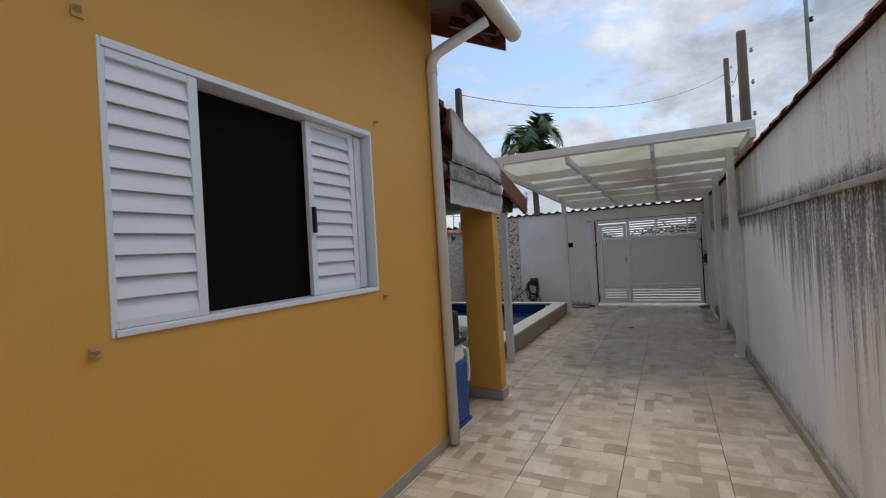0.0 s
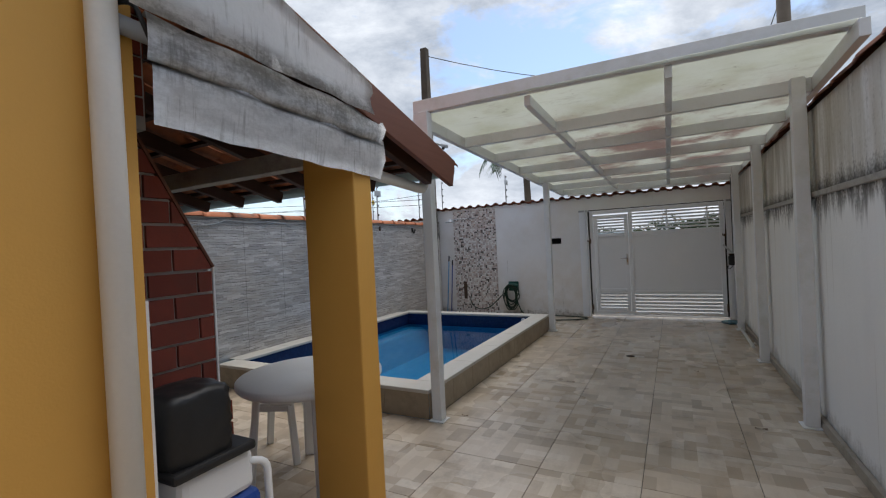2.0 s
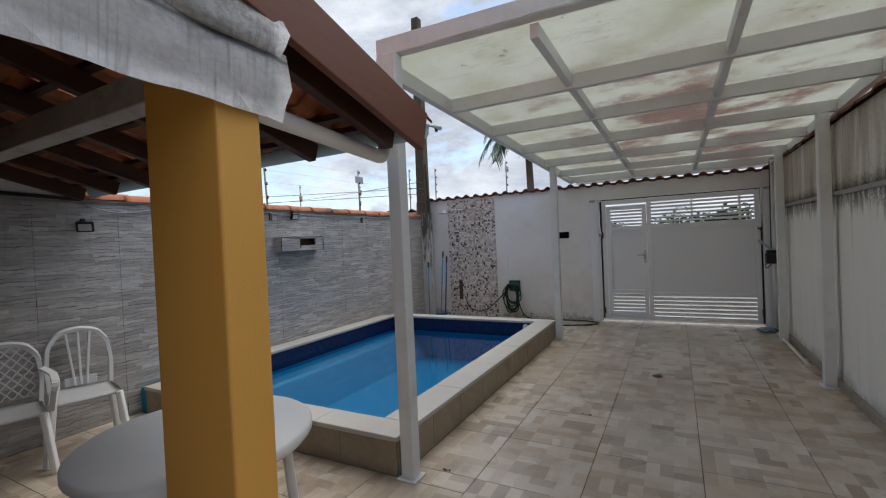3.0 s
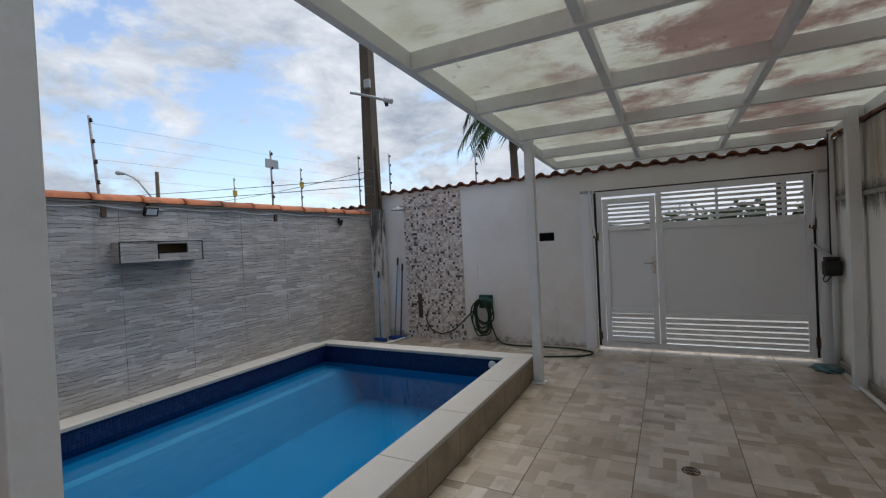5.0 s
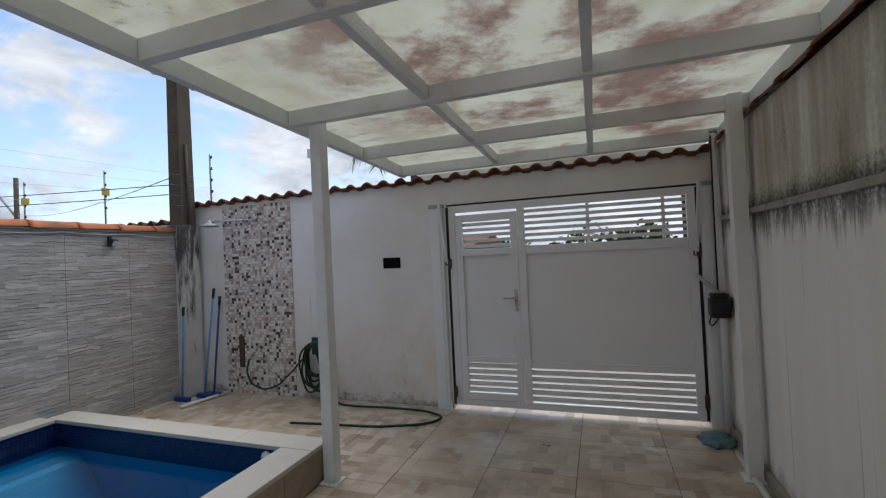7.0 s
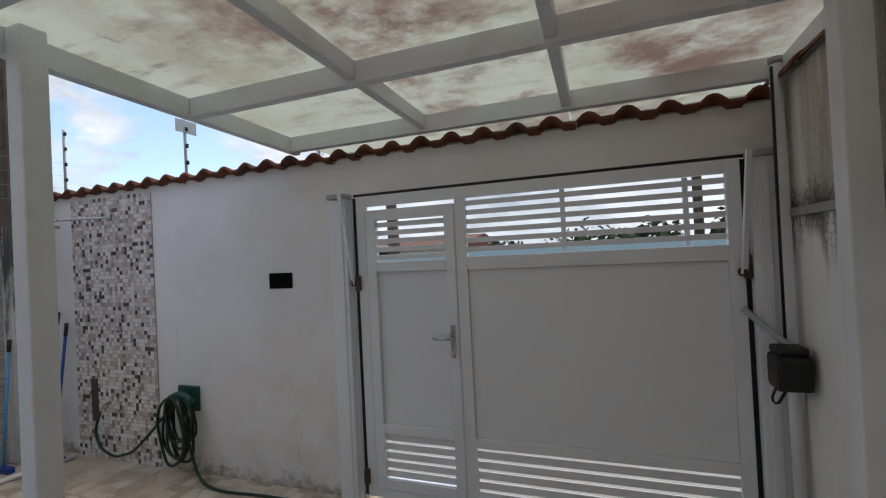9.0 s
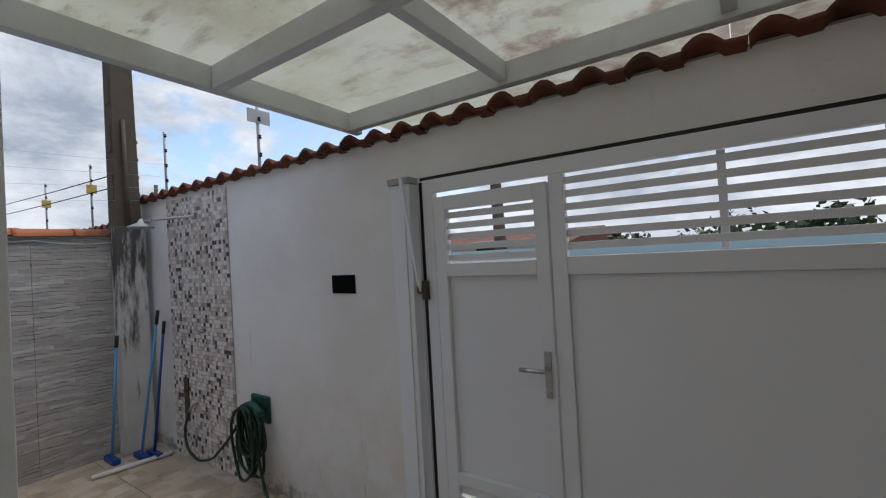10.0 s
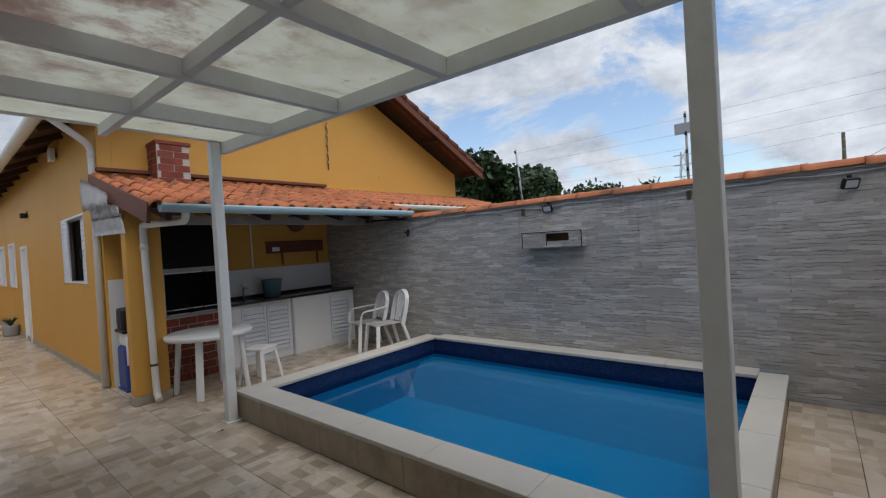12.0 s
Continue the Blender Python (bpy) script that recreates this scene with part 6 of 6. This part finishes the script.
pts = [(-4.05, -0.085, 0.44), (-4.07, -0.12, 0.30), (-3.98, -0.14, 0.16), (-3.80, -0.14, 0.10), (-3.60, -0.13, 0.16), (-3.42, -0.11, 0.32), (-3.28, -0.10, 0.46)]
part("hose_feed", gm(one(tube, rounded(pts, 0.06, 4), 0.011, 8)), "hose", hr)
pts = [(-3.02, -0.12, 0.42), (-2.95, -0.12, 0.16), (-2.86, -0.14, 0.014), (-2.6, -0.20, 0.012), (-2.2, -0.16, 0.012), (-1.75, -0.17, 0.012), (-1.50, -0.30, 0.012), (-1.62, -0.50, 0.012), (-2.05, -0.66, 0.012), (-2.55, -0.70, 0.012), (-2.95, -0.75, 0.012)]
part("hose_tail", gm(one(tube, rounded(pts, 0.12, 5), 0.011, 8)), "hose", hr)

# thin black plate in place of a hole, its inner shade given by colour
bx = thing("wall_hole_plate", "small black plate standing in for a dark hole in the street wall", "box", tuple(GATE @ Vector((-2.14, 0, 1.5))))
part("plate", gm(boxes((-2.246, -2.04, -0.008, -0.0005, 1.46, 1.575), bevel=0.003)), "cutout", bx)


def broom(x, y, tx, ty, tz, mat, label, kind):
    b = thing("pool_brush" if kind else "pool_net_pole", label, "brush", (x, y, 0))
    part("handle", one(tube, [(x, y, 0.05), (tx, ty, tz)], 0.012, 8), mat, b)
    part("grip", one(tube, [(x + (tx - x) * 0.9, y + (ty - y) * 0.9, 0.05 + (tz - 0.05) * 0.9), (tx, ty, tz)], 0.016, 8), "black", b)
    part("head", boxes((x - 0.11, x + 0.11, y - 0.03, y + 0.03, 0.0, 0.05), bevel=0.01), "blue", b, "dark blue brush head")


broom(-4.58, 11.32, -4.57, 11.50, 1.30, "lightblue", "light blue pool brush leaning in the corner", True)
broom(-4.52, 11.40, -4.50, 11.52, 1.20, "blue", "dark blue broom leaning in the corner", True)
broom(-4.74, 11.15, -4.78, 11.24, 1.10, "lightblue", "light blue pole leaning on the pillar", False)
rd = thing("white_rod", "white plastic rod on the floor by the brushes", "rod", (-4.45, 11.2, 0))
part("rod", one(tube, [(-4.50, 10.93, 0.021), (-4.41, 11.50, 0.021)], 0.020, 10), "pvc", rd)

# gate drive: covers, motor and arm
for x0, x1, lab in ((-1.655, -1.52, "white vertical cover of the gate counterweight"), (0.80, 0.905, "white vertical gate post cover")):
    gc = thing("gate_cover", lab, "gate cover", tuple(GATE @ Vector(((x0 + x1) / 2, -0.05, 0))))
    part("cover", gm(boxes((x0, x1, -0.08, -0.001, 0, 2.06), bevel=0.004)), "gate", gc)
    part("channel", gm(boxes((x0 + 0.03, x1 - 0.03, -0.088, -0.0805, 0.02, 2.04), bevel=0.002)), "gate", gc)
    part("cap", gm(boxes((x0 - 0.004, x1 + 0.004, -0.095, -0.001, 2.061, 2.095), bevel=0.003)), "grey", gc)
for x, xe in ((-1.535, -1.495), (0.79, 0.76)):
    arm = thing("tilting_mechanism", "white steel swing arm of the tilting gate", "gate mechanism", tuple(GATE @ Vector((x, -0.07, 1.6))))
    part("bar", gm(one(beam, (x, -0.125, 2.09), (xe, -0.06, 1.48), 0.030, 0.014, 0.002)), "gate", arm)
    part("pivot", gm(one(tube, [(xe - 0.015, -0.06, 1.49), (xe + 0.025, -0.035, 1.49)], 0.022, 10)), "rust", arm)
gt = thing("conduit_post", "white round post beside the gate", "post", (0.90, 11.47, 0))
part("tube", one(tube, [(0.905, 11.44, 0), (0.905, 11.44, 2.47)], 0.026, 12), "gate", gt)
part("cap", one(tube, [(0.905, 11.44, 2.471), (0.905, 11.44, 2.50)], 0.030, 12), "grey", gt)
mo = thing("gate_motor", "black gate motor box on the white post", "motor", (0.85, 11.36, 1.05))
part("housing", boxes((0.79, 0.93, 11.27, 11.41, 0.97, 1.13), bevel=0.02), "black", mo)
part("lid", boxes((0.80, 0.92, 11.28, 11.40, 1.131, 1.165), bevel=0.012), "black", mo)
part("lever_arm", one(beam, (0.87, 11.38, 1.16), (0.74, 11.53, 1.31), 0.018, 0.03, 0.003), "grey", mo, "steel lever arm")
part("cable", one(tube, rounded([(0.80, 11.30, 1.0), (0.77, 11.30, 0.93), (0.80, 11.32, 0.90), (0.86, 11.38, 0.96)], 0.03), 0.006, 6), "black", mo)
ct = thing("electric_cable", "grey cable clipped to the white post", "cable", (0.875, 11.42, 1.2))
part("cable", one(tube, [(0.877, 11.405, 2.45), (0.872, 11.405, 1.8), (0.868, 11.40, 1.18)], 0.007, 6), "black", ct)

# ---- beyond the walls ----
nb = setting("wall_neighbour", boxes((-16, -5.21, 11.62, 11.77, -0.06, 2.16)), "gatewall", "neighbour's street wall with tile coping", "wall")
bm = bmesh.new()
for i in range(54):
    b2 = bmesh.new()
    b2.from_mesh(ROOF_TILE)
    b2.transform(pose(-5.3 - i * 0.2, 11.58, 2.18, 10, random.uniform(-3, 3), 180))
    tmp = bpy.data.meshes.new("tmp")
    b2.to_mesh(tmp)
    b2.free()
    bm.from_mesh(tmp)
    bpy.data.meshes.remove(tmp)
tagged(part("coping_tiles", bm, "roof", nb), kind="stuff")

pole = thing("utility_pole", "weathered grey concrete utility pole on the wall corner", "pole", (-4.92, 11.395, 2.1))
bm = bmesh.new()
lo = [bm.verts.new((-4.92 + x * 0.10, 11.395 + y * 0.10, 2.101)) for x, y in ((-1, -1), (1, -1), (1, 1), (-1, 1))]
hi = [bm.verts.new((-4.88 + x * 0.072, 11.36 + y * 0.072, 6.05)) for x, y in ((-1, -1), (1, -1), (1, 1), (-1, 1))]
bm.faces.new(lo[::-1]), bm.faces.new(hi)
for i in range(4):
    bm.faces.new((lo[i], lo[(i + 1) % 4], hi[(i + 1) % 4], hi[i]))
part("shaft", bm, "pole", pole)
for k in range(8):
    z = 2.35 + k * 0.45
    u = (z - 2.1) / 3.95
    cx, cy, hw = -4.92 + 0.04 * u, 11.395 - 0.035 * u, 0.10 - 0.028 * u
    part("rib", boxes((cx - hw * 0.6, cx + hw * 0.6, cy - hw - 0.008, cy - hw + 0.002, z, z + 0.25), bevel=0.003), "pole", pole)
part("service_pipe", one(tube, [(-4.79, 11.38, 2.11), (-4.80, 11.37, 3.1)], 0.018, 8), "pole", pole)
cam_arm = thing("security_camera", "white security camera on an arm from the pole", "camera", (-4.85, 11.3, 4.0))
part("arm", one(tube, [(-5.15, 11.24, 4.02), (-4.88, 11.25, 3.93), (-4.42, 11.18, 3.74)], 0.022, 8), "grey", cam_arm)
part("body", one(tube, [(-4.46, 11.185, 3.76), (-4.32, 11.16, 3.70)], 0.04, 10), "grey", cam_arm)
part("lens", one(tube, [(-4.43, 11.18, 3.71), (-4.42, 11.18, 3.66)], 0.03, 10), "black", cam_arm)
part("lamp", boxes((-4.86, -4.75, 11.20, 11.255, 4.02, 4.16), bevel=0.01), "grey", cam_arm)


def round_pole(x, y, h, r, label, mat="pole"):
    p = thing("utility_pole", label, "pole", (x, y, 0), "street poles")
    part("shaft", one(tube, [(x, y, -0.08), (x, y, h)], [r, r * 0.72], 14), mat, p)
    for z in (h - 0.5, h - 1.2, h - 1.9):
        part("insulator", one(lathe, x + r + 0.04, y, [(0.02, z), (0.04, z + 0.03), (0.02, z + 0.06), (0.035, z + 0.09)], 8), "grey", p)
    return p


round_pole(1.80, 11.95, 6.05, 0.13, "tall dark utility pole behind the white wall")
round_pole(3.05, 25.3, 10.0, 0.16, "dark utility pole across the street")
round_pole(-26.3, 20.4, 6.3, 0.13, "utility pole far down the street")
round_pole(-40, 12.1, 7.4, 0.14, "utility pole far down the street")
lamp = thing("street_lamp", "street lamp on a curved arm far off", "street lamp", (-29.5, 20.5, 0))
part("arm", one(tube, rounded([(-26.36, 20.4, 4.4), (-28.3, 20.4, 6.1), (-29.6, 20.4, 6.6)], 0.5), 0.05, 8), "grey", lamp)
part("head", one(tube, [(-29.5, 20.4, 6.55), (-30.3, 20.4, 6.7)], [0.06, 0.14], 8), "grey", lamp)


def span(a, b, sag, r=0.012, n=16):
    a, b = Vector(a), Vector(b)
    w = thing("power_line", "thin black power line between poles", "power line", tuple(a), "overhead lines")
    part("cable", one(tube, [tuple(a + (b - a) * (i / n) - Vector((0, 0, sag * 4 * (i / n) * (1 - i / n)))) for i in range(n + 1)], r, 5), "black", w)


span((-4.88, 11.36, 5.9), (3.05, 25.3, 9.3), 0.9, 0.01)
span((-4.90, 11.38, 2.62), (-40, 12.1, 5.6), 0.35, 0.006)
span((-4.90, 11.38, 2.50), (-40, 12.1, 5.2), 0.35, 0.006)
span((-4.90, 11.38, 2.75), (-26.3, 20.4, 4.6), 0.3, 0.006)
span((1.80, 11.95, 5.6), (3.05, 25.3, 9.0), 0.5, 0.01)
# palm behind the street wall
PC = Vector((-4.86, 18.75, 5.40))
palm = thing("palm_tree", "palm tree with drooping green fronds behind the wall", "tree", (PC.x, PC.y, -0.06))
part("trunk", one(tube, [(PC.x + 0.1, PC.y + 0.2, -0.08), (PC.x + 0.05, PC.y + 0.1, 2.0), (PC.x, PC.y, PC.z)], [0.19, 0.14, 0.11], 12), "bark", palm)
rng = random.Random(4)
for k in range(26):
    az, up = k * 2.399 + rng.uniform(-0.2, 0.2), rng.uniform(0.1, 1.8)
    ln = rng.uniform(2.7, 3.4)
    d = Vector((math.cos(az), math.sin(az), 0))
    rib, leafs = [], bmesh.new()
    for i in range(11):
        u = i / 10
        rib.append(PC + d * ln * 0.72 * (u - 0.18 * u * u) * (1 - 0.22 * up) + Vector((0, 0, ln * (up * u - (0.50 + 0.52 * up) * u * u))))
    tube(leafs, rib, [0.022 * (1 - 0.85 * i / 10) for i in range(11)], 5)
    side = d.cross(Vector((0, 0, 1)))
    for i in range(26):
        u = 0.12 + 0.88 * i / 26
        j = min(9, int(u * 10))
        p = rib[j].lerp(rib[j + 1], u * 10 - j)
        tan = (rib[j + 1] - rib[j]).normalized()
        for s in (-1, 1):
            q = (side * s * 0.9 + tan * 0.7 + Vector((0, 0, -0.42 + rng.uniform(-0.25, 0.25)))).normalized()
            l2 = (0.70 - 0.34 * abs(u - 0.4)) * rng.uniform(0.8, 1.15)
            wv = tan * 0.044
            a, b = leafs.verts.new(p - wv), leafs.verts.new(p + wv)
            m1, m2 = leafs.verts.new(p + q * l2 * 0.55 - wv * 0.8), leafs.verts.new(p + q * l2 * 0.55 + wv * 0.8)
            e = leafs.verts.new(p + q * l2 + Vector((0, 0, -0.07)))
            leafs.faces.new((a, b, m2, m1))
            leafs.faces.new((m1, m2, e))
    part("frond", leafs, "palm", palm)


def tree(x, y, h, r, label, seed, leaf="leaf", leaves=1500):
    """A tapered trunk with limbs and a crown of many small leaf clumps."""
    g = random.Random(seed)
    t = thing("tree", label, "tree", (x, y, -0.06), "trees beyond the walls")
    bm = bmesh.new()
    tube(bm, [(x, y, -0.08), (x + 0.1, y, h * 0.35), (x, y + 0.1, h * 0.7)], [r * 0.09, r * 0.06, r * 0.03], 8)
    blobs = []
    for k in range(9):
        a, e = k * 2.4, g.uniform(-0.2, 0.9)
        c = Vector((x + math.cos(a) * r * 0.6 * g.uniform(0.5, 1), y + math.sin(a) * r * 0.6 * g.uniform(0.5, 1), h - r * 0.75 + e * r * 0.5))
        blobs.append((c, r * g.uniform(0.32, 0.55)))
        tube(bm, [(x, y, h * 0.4), ((x + c.x) / 2, (y + c.y) / 2, (h * 0.4 + c.z) / 2 + 0.1), tuple(c)], [r * 0.035, r * 0.025, r * 0.01], 5)
    part("trunk", bm, "bark", t)
    cr = bmesh.new()
    s = r * 0.085
    for k in range(leaves):
        c, rr = blobs[k % len(blobs)]
        v = Vector((g.gauss(0, 1), g.gauss(0, 1), g.gauss(0, 0.8))).normalized() * rr * g.uniform(0.55, 1.1)
        p = c + v
        n1 = Vector((g.gauss(0, 1), g.gauss(0, 1), g.gauss(0, 1))).normalized()
        n2 = n1.cross(Vector((g.gauss(0, 1), g.gauss(0, 1), g.gauss(0, 1)))).normalized()
        w = s * g.uniform(0.6, 1.3)
        cr.faces.new([cr.verts.new(p + n1 * w), cr.verts.new(p + n2 * w * 0.6), cr.verts.new(p - n1 * w), cr.verts.new(p - n2 * w * 0.6)])
    part("crown", cr, leaf, t)


tree(-24.5, -7.6, 7.5, 3.2, "dense dark green tree beyond the tiled wall", 1, leaves=6500)
tree(-26.5, -4.6, 6.4, 2.7, "dense dark green tree beyond the tiled wall", 2, leaves=5000)
tree(-23.5, -11.0, 8.4, 3.4, "dense dark green tree beyond the tiled wall", 3, leaves=6500)
for i, (x, y, h) in enumerate(((-58, -16, 7.4), (-58, -12.5, 8.6), (-60, -9.5, 8.2), (-57, -6.5, 7.2))):
    tree(x, y, h, 4.6, "far dark green tree on the skyline", 10 + i, leaves=1500)
for i, (x, y, h, r) in enumerate(((-0.6, 19.5, 2.15, 1.0), (0.9, 20.0, 2.3, 1.1), (3.4, 21, 2.4, 1.2), (-2.9, 22, 2.0, 1.0))):
    tree(x, y, h, r, "leafy green shrub across the street", 20 + i, leaves=900)


def far_house(x0, x1, y0, y1, h, ridge, roof, label):
    hs = thing("house", label, "house", ((x0 + x1) / 2, y0, 0))
    part("wall", boxes((x0, x1, y0, y1, -0.06, h)), "white", hs)
    bm = bmesh.new()
    prism(bm, [(y0 - 0.5, h - 0.1), ((y0 + y1) / 2, ridge), (y1 + 0.5, h - 0.1)], "x", x0 - 0.5, x1 + 0.5)
    part("roof", bm, roof, hs)
    for i in range(2):
        xa = x0 + (x1 - x0) * (0.2 + 0.4 * i)
        w = part("window", boxes((xa, xa + 1.1, y0 - 0.03, y0 - 0.001, 1.0, 2.0), bevel=0.01), "louver", hs)
        part("pane", boxes((xa + 0.08, xa + 1.02, y0 - 0.036, y0 - 0.0305, 1.08, 1.92)), "black", w)


far_house(-11.0, -4.5, 21.5, 28, 1.9, 2.35, "roof", "low white house with red clay roof across the street")
far_house(4.5, 12.0, 22.5, 29, 1.9, 2.6, "darkwood", "low house with a dark roof across the street")
lw = setting("wall_street", boxes((-14, 16, 17.2, 17.35, -0.06, 1.52)), "white", "low pale wall across the street", "wall")
setting("trim", boxes((-14, 16, 17.18, 17.37, 1.521, 1.70), bevel=0.005), "palegutter", "turquoise painted top of the street wall", "trim")
# pylon on the skyline
py = thing("transmission_tower", "lattice transmission tower far off", "tower", (-60, -1.3, 0))
bm = bmesh.new()
for i in (-1, 1):
    for j in (-1, 1):
        tube(bm, [(-60 + i * 0.8, -1.3 + j * 0.8, 0), (-60 + i * 0.25, -1.3 + j * 0.25, 11.0)], 0.05, 4)
for k in range(8):
    z0, z1 = k * 1.37, (k + 1) * 1.37
    w0, w1 = 0.8 - 0.0685 * k, 0.8 - 0.0685 * (k + 1)
    for s in (-1, 1):
        tube(bm, [(-60 + w0, -1.3 - s * w0, z0), (-60 + w1, -1.3 + s * w1, z1)], 0.035, 4)
for z in (8.0, 9.4, 10.6):
    tube(bm, [(-60, -2.4, z), (-60, -0.2, z)], 0.05, 4)
part("lattice", bm, "grey", py)

# ---- the setting's pieces ----
def slab_mesh(name, material, w, d, h, bev):
    """A thin bevelled tile lying flat, its top at z = 0, centred."""
    bm = bmesh.new()
    b = bev
    lo = [bm.verts.new((x * w / 2, y * d / 2, -h)) for x, y in ((-1, -1), (1, -1), (1, 1), (-1, 1))]
    mid = [bm.verts.new((x * w / 2, y * d / 2, -b)) for x, y in ((-1, -1), (1, -1), (1, 1), (-1, 1))]
    up = [bm.verts.new((x * (w / 2 - b), y * (d / 2 - b), 0)) for x, y in ((-1, -1), (1, -1), (1, 1), (-1, 1))]
    bm.faces.new(up)
    for i in range(4):
        j = (i + 1) % 4
        bm.faces.new((lo[i], lo[j], mid[j], mid[i]))
        bm.faces.new((mid[i], mid[j], up[j], up[i]))
    return make(name, bm, material)


rest = bmesh.new()
meshes = {}
GAP = 0.004
for i in range(-9, 2):
    for j in range(-25, 14):
        x0, y0 = TX + (i - 0) * TILE, TY + j * TILE
        x1, y1 = min(x0 + TILE, RX - 0.001), min(y0 + TILE, 11.72)
        x0 = max(x0, LX)
        if y1 < HY:
            x0 = max(x0, HX)
        if x1 - x0 < 0.03 or y1 - y0 < 0.03:
            continue
        cells = [(x0, x1, y0, y1)]
        if x0 < -1.975 and y1 > 5.856 and y0 < 10.034:
            cells = []
            if x1 > -1.975:
                cells.append((-1.961, x1, max(y0, 5.856), min(y1, 10.034)))
            if y0 < 5.856:
                cells.append((x0, x1, y0, 5.855))
            if y1 > 10.034:
                cells.append((x0, x1, 10.035, y1))
        for a, b, c, d in cells:
            if b - a < 0.02 or d - c < 0.02:
                continue
            key = (round(b - a, 3), round(d - c, 3))
            if key not in meshes:
                meshes[key] = slab_mesh("floor_tile", "floor", key[0] - GAP, key[1] - GAP, 0.007, 0.0012)
            m = pose((a + b) / 2, (c + d) / 2, 0, random.uniform(-0.06, 0.06), random.uniform(-0.06, 0.06), 0)
            if y0 > 1.0:
                piece("floor_tile", meshes[key], floor_bed, m)
            else:
                box(rest, a + GAP / 2, b - GAP / 2, c + GAP / 2, d - GAP / 2, -0.007, 0)
tagged(part("floor_tiles", rest, "floor", floor_bed), kind="stuff")

# split-stone tiles on the wall behind the pool
WT = slab_mesh("wall_tile", "strip", 0.6185, 0.3285, 0.008, 0.0008)
for i in range(13):
    for j in range(6):
        y0, z0 = 3.27 + i * 0.62 + 0.31, 0.165 + j * 0.33
        piece("wall_tile", WT, wall_l, Matrix.Translation((LX, y0, z0)) @ Matrix(((0, 0, 1, 0), (1, 0, 0, 0), (0, 1, 0, 0), (0, 0, 0, 1))))
